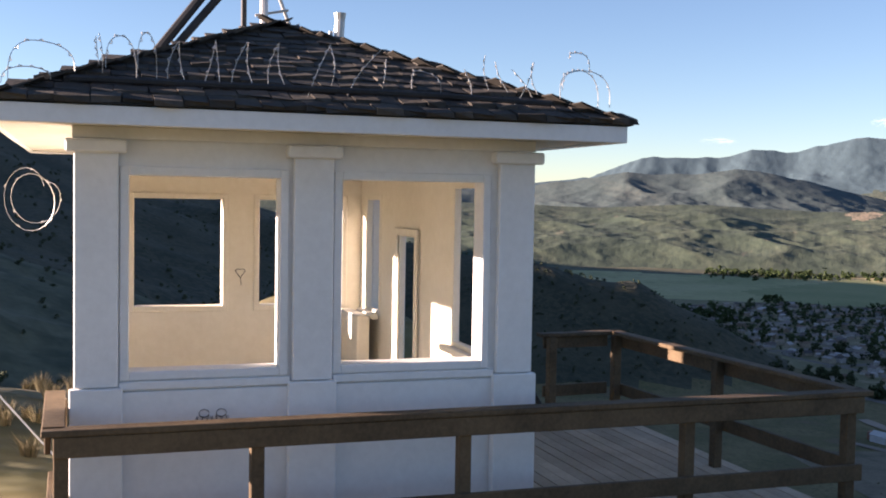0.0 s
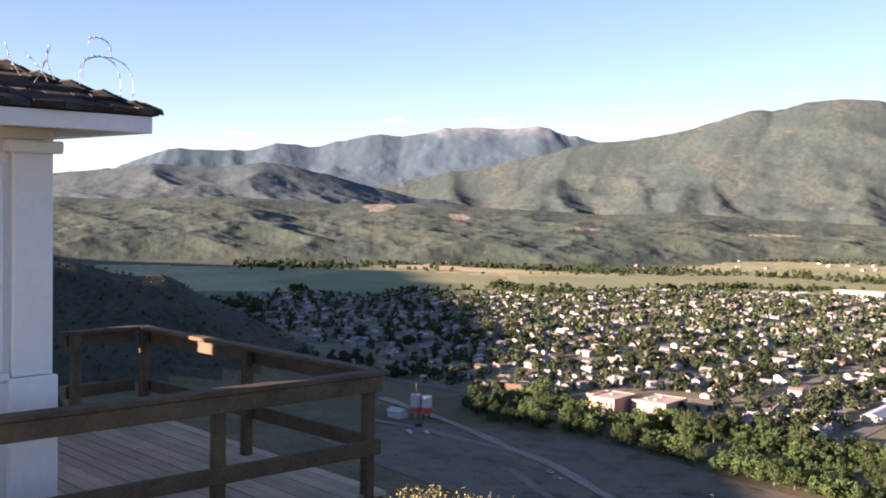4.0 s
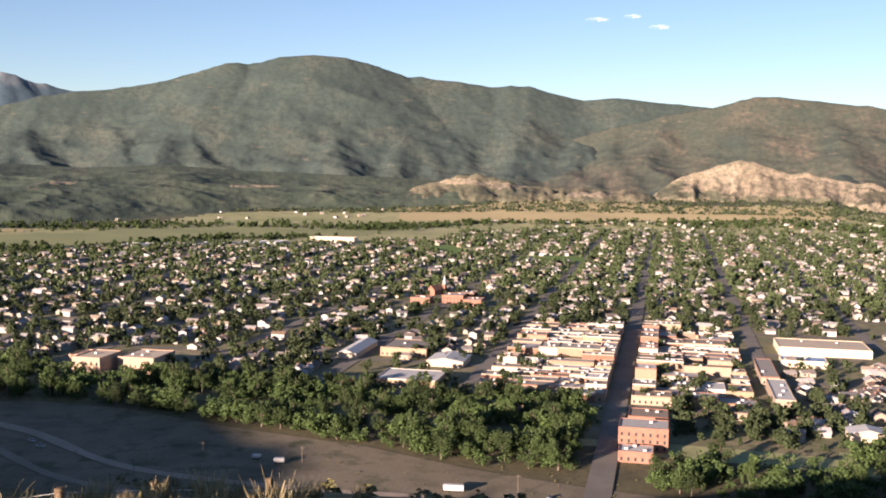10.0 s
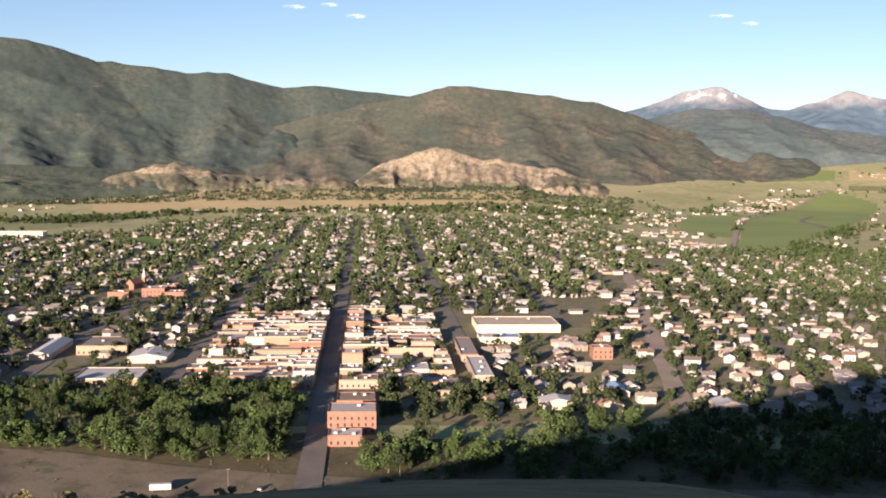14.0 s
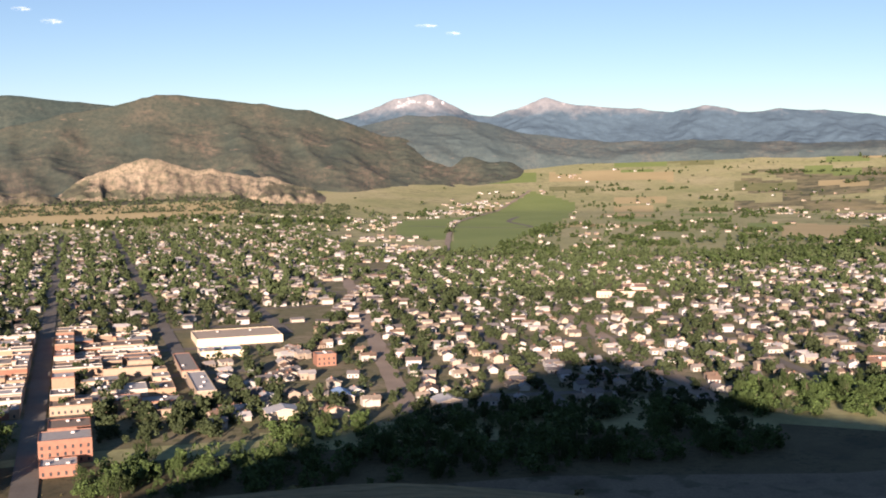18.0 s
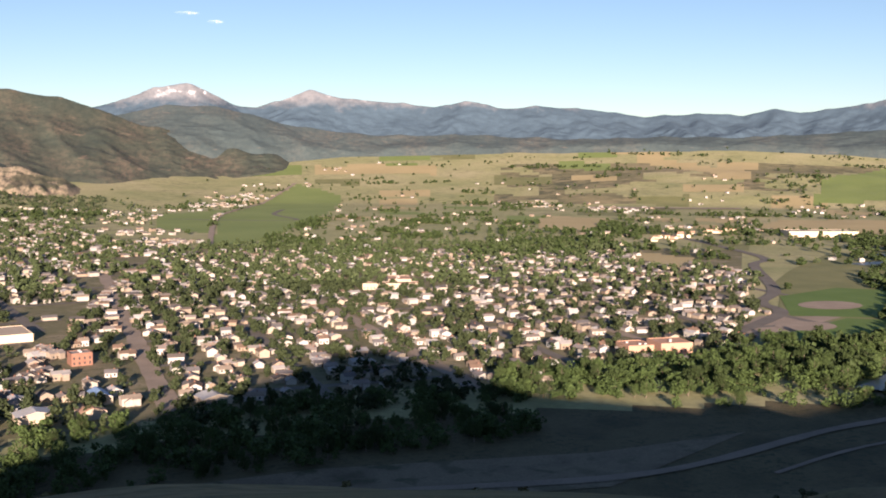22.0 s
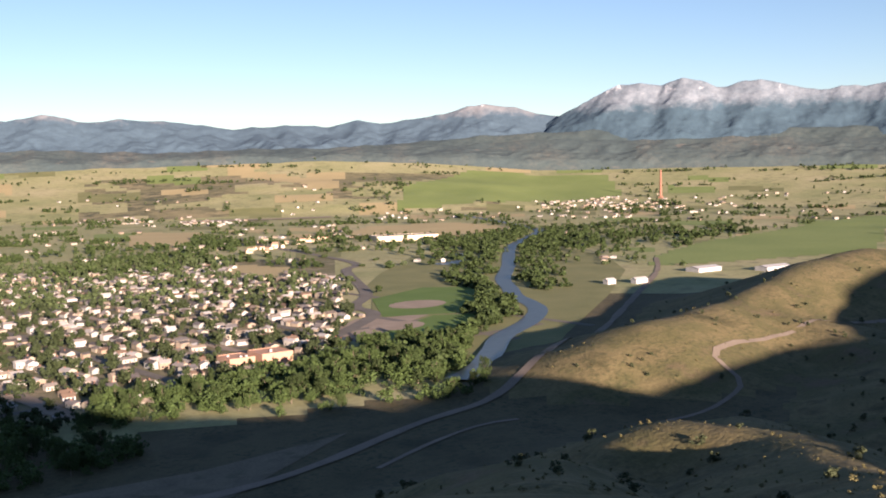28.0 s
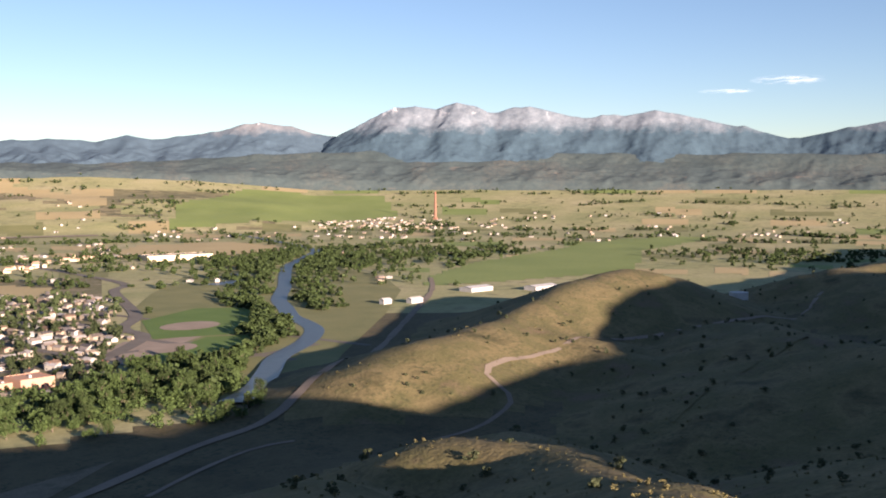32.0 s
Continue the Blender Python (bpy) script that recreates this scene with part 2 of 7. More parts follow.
def ground_z(x, y):
    """The height of the land at x, y."""
    x, y = np.asarray(x, float), np.asarray(y, float)
    r = np.hypot(x, y)
    az = np.degrees(np.arctan2(-x, y))
    # further out the valley floor tilts up towards the foot of the ranges
    start, end = np.interp(-az, (-14, 8, 20), (2300, 2300, 3000)), np.interp(-az, (-14, 8, 20), (3000, 3050, 4250))
    foot = np.interp(-az, VALLEY_TOP[0], VALLEY_TOP[1])
    first = np.degrees(np.arctan2(-EYE, start))
    rise = EYE + r * np.tan(np.radians(first + (foot - first) * np.clip((r - start) / (end - start), 0, 1)))
    z = np.where(r > start, rise, 0)
    z = z + fbm(x / 90, y / 90, 3) * 3 * step(r, 1500, 2400)
    # the mesa in the middle of the valley
    z = z + 15 * step(r, 2900, 3100) * (1 - step(r, 3500, 3900)) * step(-az, 34, 44) * (1 - step(-az, 54, 60)) * (0.7 + 0.9 * ridged(x / 300, y / 300))
    rough = 1 + 0 * r
    hill = 143.4 - 0.38 * (np.sqrt(r * r + 81) - 9)
    hill = hill + 3.2 * np.exp(-((x + 20) ** 2 + (y + 2) ** 2) / 55) + 6.6 * np.exp(-((x + 26) ** 2 + (y - 9.5) ** 2) / 40) + fbm(x / 40, y / 40) * 8 * step(r, 14, 60)
    hill = np.maximum(hill, spur(x, y, CREST, 0.36) + fbm(x / 50, y / 50) * 10 * step(r, 14, 60))
    for pts, side, f in ((KNOLL, 0.42, 5), (KNOLL_B, 0.45, 5), (KNOLL_C, 0.4, 10), (LIT_RIDGE, 0.36, 6), (SPUR_E, 0.3, 9), (RIGHT_MID, 0.25, 10), (RIGHT_BACK, 0.3, 12), (LEFT_HILL, 0.5, 12), (SHADE, 0.33, 14)):
        h = spur(x, y, pts, side)
        hill = np.maximum(hill, h + np.where(h > -60, (ridged(x / 70, y / 70, 3) - 0.55) * f * step(r, 20, 90), 0))
    d = hill - z
    return np.where(d > 12, hill, np.where(d < -12, z, z + (d + 12) ** 2 / 48))


def drop(x, y):
    return float(ground_z(x, y))


def mesh_object(name, verts, faces, mats, index=None, smooth=True, parent=None):
    me = bpy.data.meshes.new(name)
    verts, faces = np.asarray(verts, np.float32), np.asarray(faces, np.int32)
    n = faces.shape[1]
    me.vertices.add(len(verts))
    me.vertices.foreach_set("co", verts.ravel())
    me.loops.add(faces.size)
    me.loops.foreach_set("vertex_index", faces.ravel())
    me.polygons.add(len(faces))
    me.polygons.foreach_set("loop_start", np.arange(0, faces.size, n, dtype=np.int32))
    me.polygons.foreach_set("use_smooth", np.full(len(faces), smooth))
    for m in mats if isinstance(mats, (list, tuple)) else [mats]:
        me.materials.append(m)
    if index is not None:
        me.polygons.foreach_set("material_index", np.asarray(index, np.int32))
    me.update(calc_edges=True)
    ob = new(name, me)
    if parent:
        ob.parent = parent
    return ob


GRID_LAND = []


def polar(name, az, rad, height, mats, zone=None):
    """A sheet over all pairs of bearing and distance, its height by a function of x and y."""
    A, R = np.meshgrid(np.radians(az), rad, indexing="ij")
    X, Y = -np.sin(A) * R, np.cos(A) * R
    Z = height(X, Y)
    na, nr = A.shape
    i = np.arange(na * nr).reshape(na, nr)
    f = np.stack([i[1:, :-1], i[1:, 1:], i[:-1, 1:], i[:-1, :-1]], -1).reshape(-1, 4)[:, ::-1]
    index = None
    if zone:
        c = lambda a: (a[1:, :-1] + a[1:, 1:] + a[:-1, 1:] + a[:-1, :-1]) / 4
        index = zone(c(X), c(Y), c(Z)).ravel()
    GRID_LAND.append((X, Y, Z))
    return mesh_object(name, np.stack([X, Y, Z], -1).reshape(-1, 3), f, mats, index)


def land_zone(x, y, z):
    r, az = np.hypot(x, y), np.degrees(np.arctan2(-x, y))
    flat = z < 4
    out = np.where(flat | (r > 1900), 2, 0)
    town = (y > 560) & (r < 1640) & (az < 57) & (az > -47)
    out = np.where(town & flat, 1, out)
    wobble = 200 * fbm(x / 260, y / 260)
    out = np.where((r > np.interp(az, (14, 24, 30), (2900, 2650, 2230)) + wobble) & (az > -11 + 9 * fbm(x / 330, y / 330)), 3, out)
    out = np.where((az < -34) & (az > -56) & (r > 2950) & (r < 3900) & (fbm(x / 240, y / 240, 3) > 0.02), 5, out)
    out = np.where((az > 36) & (r > 260) & (z > 4), 3, out)
    out = np.where((az > 60) & (r > 900), 4, out)
    out = np.where((az > 44) & (r > 620) & (r < 1700) & (z > 4), 4, out)
    bank = np.interp(x, (-700, -30, 300, 520, 720, 868, 1075, 1370, 2300), (690, 545, 508, 412, 487, 545, 725, 912, 1690))
    out = np.where((r < 1150) & (y < bank - 6) & ((az < 36) | (z < 4)) & (out != 4), np.where((z < 3) & (r > 250) & (az < 30), 6, 0), out)
    return out


az_all = np.concatenate([np.arange(-180, -96, 4.0), np.arange(-96, 98, 0.34), np.arange(98, 180, 4.0), [180.0]])
rad_all = np.concatenate([[0.0, 1, 2, 3, 4], 5.5 * 1.0245 ** np.arange(0, 221), 5.5 * 1.0245 ** 220 * 1.0165 ** np.arange(1, 100)])
rad_all = rad_all[rad_all < 4750]
ground = polar("ground", az_all, rad_all, ground_z, [M_hill, M_town, M_valley, M_foothill, M_wooded, M_mesa, M_flat], land_zone)
tagged(ground, "dry grass hills and open valley floor", "ground", kind="structure")


def join(a, b, k):
    """The higher of two heights, with a rounded seam."""
    return np.maximum(a, b) + 0.25 * np.clip(k - np.abs(a - b), 0, None) ** 2 / k


def at(az, r):
    return -math.sin(radians(az)) * r, math.cos(radians(az)) * r


def mountain(name, sky_line, near, r1, mats, label, gap=4.0, side=0.45, outcrops=(), rough=14.0, hollow=1.3, word="mountain", seed=1, lean=0.0, flute=0.0, foot=0.3, soft=0.5, slope=1.15, knob=300):
    """A range whose crest at distance r1 follows bearings and elevation angles, with spurs and side spurs running down to its foot.
    near: bearings and distances of the foot; gap: degrees between spurs; outcrops: bearing, elevation, half widths of bare ground."""
    rg = random.Random(seed)
    sky_line = sky_line[::-1]
    bearing, lift = np.array([p[0] for p in sky_line]), np.array([p[1] for p in sky_line])
    a0, a1 = bearing.min(), bearing.max()
    az = np.arange(a0, a1 + 0.01, 0.11)
    t = np.linspace(0, 1.12, 124)
    A, T = np.meshgrid(az, t, indexing="ij")
    near = near[::-1]
    foot_r = lambda a: np.interp(a, [p[0] for p in near], [p[1] for p in near])
    rad = foot_r(A) - 60 + (r1 - foot_r(A) + 60) * T
    X, Y = -np.sin(np.radians(A)) * rad, np.cos(np.radians(A)) * rad
    top = lambda a: EYE + r1 * math.tan(radians(float(np.interp(a, bearing, lift)) + (0.08 + 0.02 * flute) * float(fbm(np.array(a * 2.2), np.array(3.3), 4))))
    wx, wy = X + 60 * fbm(X / 160, Y / 160, 3), Y + 60 * fbm(X / 160 + 9, Y / 160 + 4, 3)
    up = np.clip(T, 0, 1)
    blend = up ** 4
    wx, wy = wx + (X - wx) * blend, wy + (Y - wy) * blend
    H = spur(X, Y, [(*at(a, r1), top(a)) for a in np.arange(a0, a1 + 0.01, 0.55)], side * 1.25)
    a = a0 + gap * 0.4
    while a < a1 - gap * 0.2:
        rf = float(foot_r(a)) + rg.uniform(0, 0.22) * (r1 - float(foot_r(a)))
        drift = rg.gauss(lean, 0.5) * gap
        pts = []
        for k in range(5):
            u = k / 4
            ang = a + drift * u + rg.gauss(0, 0.16) * gap * u
            r = r1 + (rf - r1) * u
            zf = float(ground_z(*at(ang, r)))
            pts.append((*at(ang, r), zf + (top(a) - zf) * (0.985 * (1 - u) ** hollow + 0.03 * math.sin(3.1 * u + a))))
        H = join(H, spur(wx, wy, pts, side * rg.uniform(0.85, 1.2)), 26)
        for s in (-1, 1):
            if rg.random() < 0.8:
                k = rg.choice([1, 1, 2])
                p = pts[k]
                ang, r = math.degrees(math.atan2(-p[0], p[1])), math.hypot(p[0], p[1])
                end = ang + s * gap * rg.uniform(0.3, 0.55), r + (rf - r) * rg.uniform(0.5, 0.9)
                H = join(H, spur(wx, wy, [p, (*at(*end), float(ground_z(*at(*end))) + 0.15 * (p[2] - 20))], side * 1.15), 22)
        a += gap * rg.uniform(0.7, 1.25)
    keep = 1 - up ** 5
    ground_here = ground_z(X, Y)
    crest = EYE + r1 * np.tan(np.radians(np.interp(A, bearing, lift)))
    ramp_up = ground_here + (crest - ground_here) * up ** slope
    H = H + (ramp_up - H) * soft * keep
    H = H + keep * rough * (3.2 * (ridged(X / knob, Y / knob, 5) - 0.52) + 0.6 * fbm(X / 45, Y / 45, 3))
    if flute:
        H = H + keep * flute * (ridged(A * 1.9 + 0.6 * fbm(X / 60, Y / 60, 2), T * 1.2, 3) - 0.55) * np.sin(np.pi * up ** 0.7)
    fade = step(A, a0, a0 + 2.0) * (1 - step(A, a1 - 2.0, a1)) * step(T, 0.0, foot)
    Z = ground_here - 12 + (H - ground_here + 12) * fade
    el = np.degrees(np.arctan2(Z - EYE, rad))
    bare = np.zeros_like(A)
    for oa, oe, wa, we in outcrops:
        d = ((A - oa) / wa) ** 2 + ((el - oe) / we) ** 2 + 3.6 * fbm(A * 2.5 + 3 * el, el * 5, 4)
        bare = np.maximum(bare, 1 - step(d, 0.6, 1.1))
    na, nr = A.shape
    i = np.arange(na * nr).reshape(na, nr)
    f = np.stack([i[1:, :-1], i[1:, 1:], i[:-1, 1:], i[:-1, :-1]], -1).reshape(-1, 4)[:, ::-1]
    index = (bare[1:, 1:] > 0.5).astype(int).ravel()
    ob = mesh_object(name, np.stack([X, Y, Z], -1).reshape(-1, 3), f, mats if isinstance(mats, list) else [mats, M_bluff], index)
    return tagged(ob, label, word, kind="structure")


def bearing_noise(nt, scale, detail=5, rough=0.65, squeeze=2.4):
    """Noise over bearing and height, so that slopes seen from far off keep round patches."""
    geo = nt.nodes.new("ShaderNodeNewGeometry")
    xyz = nt.nodes.new("ShaderNodeSeparateXYZ")
    nt.links.new(geo.outputs["Position"], xyz.inputs[0])
    at = nt.nodes.new("ShaderNodeMath")
    at.operation = "ARCTAN2"
    nt.links.new(xyz.outputs["X"], at.inputs[0])
    nt.links.new(xyz.outputs["Y"], at.inputs[1])
    m1 = nt.nodes.new("ShaderNodeMath")
    m1.operation, m1.inputs[1].default_value = "MULTIPLY", 4000
    nt.links.new(at.outputs[0], m1.inputs[0])
    m2 = nt.nodes.new("ShaderNodeMath")
    m2.operation, m2.inputs[1].default_value = "MULTIPLY", squeeze
    nt.links.new(xyz.outputs["Z"], m2.inputs[0])
    vec = nt.nodes.new("ShaderNodeCombineXYZ")
    nt.links.new(m1.outputs[0], vec.inputs[0])
    nt.links.new(m2.outputs[0], vec.inputs[1])
    n = nt.nodes.new("ShaderNodeTexNoise")
    n.inputs["Scale"].default_value, n.inputs["Detail"].default_value, n.inputs["Roughness"].default_value = scale, detail, rough
    nt.links.new(vec.outputs[0], n.inputs["Vector"])
    return n.outputs["Fac"]


def slope_build(tones, dark, scar=None):
    """Brushy slopes: broad patches of grass and forest, fine dark trees, a few bare scars."""
    def build(nt, b):
        base = ramp(nt, bearing_noise(nt, 0.005, 5, 0.6, 1.5), [(0.32, tones[0]), (0.5, tones[1]), (0.68, tones[2])])
        tex = bearing_noise(nt, 0.055, 5, 0.75, 1.3)
        c = mix(nt, ramp(nt, tex, [(0.42, (0, 0, 0)), (0.62, (0.85, 0.85, 0.85))]), base, dark)
        if scar:
            m = ramp(nt, bearing_noise(nt, 0.013, 5, 0.65, 4.0), [(0.62, (0, 0, 0)), (0.72, (0.7, 0.7, 0.7))])
            c = mix(nt, m, c, scar)
        nt.links.new(c, b.inputs["Base Color"])
        bump(nt, b, tex, 0.3, 4)
    return build


M_forest = material("forested_mountain", slope_build([(0.042, 0.066, 0.061), (0.061, 0.084, 0.071), (0.093, 0.106, 0.083)], (0.036, 0.055, 0.05), (0.17, 0.145, 0.11)), 0.95)
# the next two sets of hill tones have bluish aerial haze mixed in
M_forest_far = material("haze_tinted_juniper_hills", slope_build([(0.06, 0.088, 0.092), (0.075, 0.102, 0.1), (0.1, 0.118, 0.108)], (0.05, 0.075, 0.08)), 0.95)
M_brown = material("haze_tinted_brown_hills", slope_build([(0.066, 0.096, 0.1), (0.08, 0.108, 0.106), (0.115, 0.124, 0.112)], (0.056, 0.082, 0.088), (0.19, 0.17, 0.145)), 0.95)
M_bluff = material("tan_badlands", slope_build([(0.2, 0.162, 0.112), (0.29, 0.235, 0.165), (0.36, 0.3, 0.215)], (0.085, 0.09, 0.06)), 0.95)
M_scrubby = material("scrubby_tan_bluff", slope_build([(0.08, 0.09, 0.058), (0.12, 0.115, 0.075), (0.2, 0.165, 0.11)], (0.055, 0.063, 0.042), (0.3, 0.235, 0.165)), 0.95)


M_round = material("brushy_pinkish_mountain", slope_build([(0.05, 0.07, 0.058), (0.085, 0.092, 0.068), (0.15, 0.122, 0.09)], (0.045, 0.06, 0.048), (0.27, 0.2, 0.145)), 0.95)
M_rolling = material("rolling_scrub_hills", slope_build([(0.052, 0.076, 0.054), (0.07, 0.094, 0.064), (0.1, 0.116, 0.078)], (0.039, 0.058, 0.044), (0.17, 0.155, 0.11)), 0.95)


def rock_build(dark, pale, forest, line, snow):
    """Forest below, bare rock above the tree line, snow in a few gullies near the crest."""
    def build(nt, b):
        geo = nt.nodes.new("ShaderNodeNewGeometry")
        xyz = nt.nodes.new("ShaderNodeSeparateXYZ")
        nt.links.new(geo.outputs["Position"], xyz.inputs[0])
        f = bearing_noise(nt, 0.014, 6, 0.7, 1.1)
        add = nt.nodes.new("ShaderNodeMath")
        add.operation = "MULTIPLY_ADD"
        nt.links.new(f, add.inputs[0])
        add.inputs[1].default_value = 150
        nt.links.new(xyz.outputs["Z"], add.inputs[2])
        m = nt.nodes.new("ShaderNodeMapRange")
        m.inputs["From Min"].default_value, m.inputs["From Max"].default_value = line + 55, line + 110
        nt.links.new(add.outputs[0], m.inputs["Value"])
        rock = ramp(nt, bearing_noise(nt, 0.03, 5, 0.75, 1.0), [(0.3, dark), (0.7, pale)])
        trees = ramp(nt, bearing_noise(nt, 0.03, 5, 0.75, 1.2), [(0.3, forest), (0.7, tuple(c * 1.32 for c in forest))])
        c = mix(nt, m.outputs["Result"], trees, rock)
        if snow:
            s = ramp(nt, bearing_noise(nt, 0.018, 4, 0.6, 0.8), [(0.565, (0, 0, 0)), (0.625, (1, 1, 1))])
            m2 = nt.nodes.new("ShaderNodeMapRange")
            m2.inputs["From Min"].default_value, m2.inputs["From Max"].default_value = snow, snow + 40
            nt.links.new(add.outputs[0], m2.inputs["Value"])
            c = mix(nt, mix(nt, 1.0, s, m2.outputs["Result"], "MULTIPLY"), c, (0.75, 0.77, 0.8))
        nt.links.new(c, b.inputs["Base Color"])
        bump(nt, b, f, 0.5, 8)
    return build


# rock and forest tones lean to blue: distance haze carried by the base colours
M_far = material("haze_tinted_bare_peaks", rock_build((0.16, 0.18, 0.2), (0.29, 0.3, 0.315), (0.06, 0.098, 0.132), 350, 442), 0.95)
M_left_far = material("haze_tinted_ridge", rock_build((0.12, 0.148, 0.165), (0.225, 0.24, 0.25), (0.052, 0.084, 0.104), 440, 540), 0.95)
M_massif = material("haze_tinted_summits_over_forest", rock_build((0.115, 0.152, 0.188), (0.25, 0.29, 0.33), (0.045, 0.08, 0.108), 352, 492), 0.95)

mountain("mountain_range_south", [(68, 0.2), (60, 0.8), (56.1, 1.22), (54.6, 1.84), (53.4, 2.3), (49.2, 2.33), (47.7, 2.79), (45.9, 2.56), (42.6, 3.4), (41.4, 3.25), (37.8, 3.85), (35.5, 3.75), (33.9, 3.99), (32.7, 3.5), (30.9, 3.15), (28, 3.3), (22, 3.2)], [(70, 4000), (20, 4000)], 4850, M_left_far, "distant bare ridge with snow streaks above dark forest, tinted blue for haze", 3.0, 0.6, (), 14.0, seed=2, foot=0.12, soft=0.15, knob=260)
mountain("hill_dark", [(78, 0.2), (66, 0.35), (59.6, 0.59), (57.9, 0.85), (54.3, 1.5), (51.3, 1.36), (48.6, 1.74), (47.1, 1.6), (44.1, 0.72), (41, 0.1), (36, -0.6)], [(80, 2900), (30, 2900)], 4000, M_forest_far, "dark juniper covered hills before the range, tinted blue for haze", 3.0, 0.25, (), 15.0, seed=3, lean=0.3, soft=0.35)
mountain("mountain_big", [(54, -0.6), (47, 0.3), (40, 1.1), (36, 1.9), (33, 2.6), (30.9, 3.1), (28.6, 3.35), (25.9, 3.9), (23, 4.9), (21.9, 4.76), (20.4, 5.25), (18.8, 5.37), (17.1, 5.27), (15.3, 4.83), (13.8, 4.33), (11.3, 4.16), (9.3, 3.85), (8.2, 4.0), (6.2, 3.6), (4.4, 3.2), (3, 3.4), (0.8, 3.16), (-2, 2.9), (-6, 2.6), (-12, 2.1)], [(56, 3150), (12, 3150), (0, 2950), (-14, 2950)], 4550, M_forest, "broad forested mountain rising over the foothills", 3.8, 0.46, (), 14.0, 1.75, seed=4, lean=0.3, soft=0.4, slope=1.6, knob=300, foot=0.12)
mountain("mountain_round", [(13, -0.8), (8, 0.3), (4, 1.5), (0, 2.5), (-3.1, 3.06), (-4.2, 3.46), (-5.2, 3.46), (-8.7, 3.05), (-11.4, 2.68), (-13.6, 2.11), (-15.5, 1.34), (-19.6, 0.5), (-24, -0.2)], [(14, 2950), (-4, 3080), (-12, 3200), (-18, 3600), (-25, 3950)], 4150, M_round, "rounded brushy mountain with pinkish slopes", 3.0, 0.46, (), 12.0, seed=5, foot=0.12, soft=0.4, slope=1.3, knob=330)
mountain("hill_bluff", [(2, -2.0), (0.2, -1.3), (-0.9, -0.65), (-2.4, -0.1), (-3.3, 0.15), (-4.4, 0.05), (-5.5, -0.4), (-7, -0.5), (-8.2, -0.8), (-9.6, -0.95), (-11.2, -1.3), (-13.5, -1.7)], [(3, 2960), (-14, 2990)], 3170, [M_bluff, M_scrubby], "eroded pale tan badland bluff at the foot of the mountain", 0.55, 1.0, [(0.3, -1.2, 1.0, 0.5), (-1.0, -1.6, 2.6, 0.2), (-6.0, -1.75, 4.5, 0.16), (-11, -1.5, 2, 0.4)], 7.0, 1.5, "hill", 6, 0.0, 34.0, 0.12, 0.0)
mountain("hill_bluff", [(16, -2.3), (13.6, -1.7), (12.3, -1.2), (10.6, -0.85), (9.2, -0.95), (7.8, -1.3), (5.6, -1.45), (3.4, -1.5), (1.5, -1.6), (-0.5, -2.0)], [(17, 2900), (-1, 2930)], 3100, [M_scrubby, M_bluff], "scrubby tan bluff with bare patches above the valley", 0.8, 0.8, [(10.8, -1.1, 1.4, 0.2), (8.4, -1.3, 0.9, 0.2), (4.0, -1.7, 1.2, 0.13)], 7.0, 1.5, "hill", 7, 0.0, 24.0, 0.12, 0.0)
mountain("hill_brown", [(-8, 0.3), (-11, 0.9), (-13.7, 1.61), (-15.5, 1.93), (-17.2, 2.25), (-19, 2.34), (-20.8, 2.0), (-22.6, 1.4), (-25, 1.05), (-28, 0.8), (-33, 0.85), (-38, 0.6), (-43, 0.75), (-48, 0.72), (-54, 0.75), (-58, 0.95), (-62, 0.8), (-68, 0.85), (-73, 0.7), (-80, 0.5), (-88, 0.5), (-98, 0.4)], [(-7, 3650), (-14, 3750), (-20, 3950), (-26, 4170), (-54, 4170), (-60, 4150), (-99, 4150)], 4450, M_brown, "brown foothills at the head of the valley, with a bluish haze tint", 2.4, 0.28, (), 9.0, 1.1, seed=8, soft=0.7, knob=200)
mountain("mountain_range_west", [(-3, 1.2), (-8, 1.6), (-13.7, 2.2), (-15.4, 2.76), (-16.9, 3.28), (-18.1, 3.42), (-19.3, 2.87), (-20.1, 2.35), (-21.7, 2.25), (-22.9, 2.62), (-24.4, 3.14), (-25.9, 2.8), (-28.9, 2.52), (-31.2, 2.3), (-32.7, 2.7), (-34.4, 2.25), (-36.9, 2.34), (-39.2, 2.2), (-41.9, 1.8), (-45.1, 1.97), (-46.9, 1.86), (-48.7, 2.16), (-49.9, 1.97), (-53.1, 2.44), (-55.1, 2.93), (-56.8, 2.66), (-58.2, 2.26), (-61, 2.0), (-70, 1.8)], [(-2, 4400), (-71, 4450)], 4900, M_far, "range with bare snow streaked peaks, blue haze put into its colour", 2.2, 0.5, (), 15.0, seed=9, soft=0.2, knob=220)
mountain("mountain_massif", [(-48, 0.1), (-54, 0.5), (-56.5, 0.95), (-58.2, 1.6), (-59.4, 2.25), (-60.8, 3.0), (-62, 3.59), (-63.2, 3.8), (-64.5, 3.59), (-65.4, 4.03), (-66.2, 3.82), (-67.3, 3.34), (-68.2, 3.58), (-69.4, 3.77), (-70.3, 3.5), (-72.4, 3.04), (-73.3, 3.33), (-73.9, 3.14), (-75.9, 3.47), (-77, 3.28), (-79, 2.82), (-80.4, 2.51), (-82.7, 1.91), (-84, 2.14), (-87.1, 2.76), (-92, 3.2), (-104, 2.6)], [(-47, 4400), (-105, 4400)], 4820, M_massif, "massif of bare grey summits above dark forested slopes, tinted blue for haze", 2.3, 0.62, (), 20.0, seed=10, soft=0.05, knob=260)
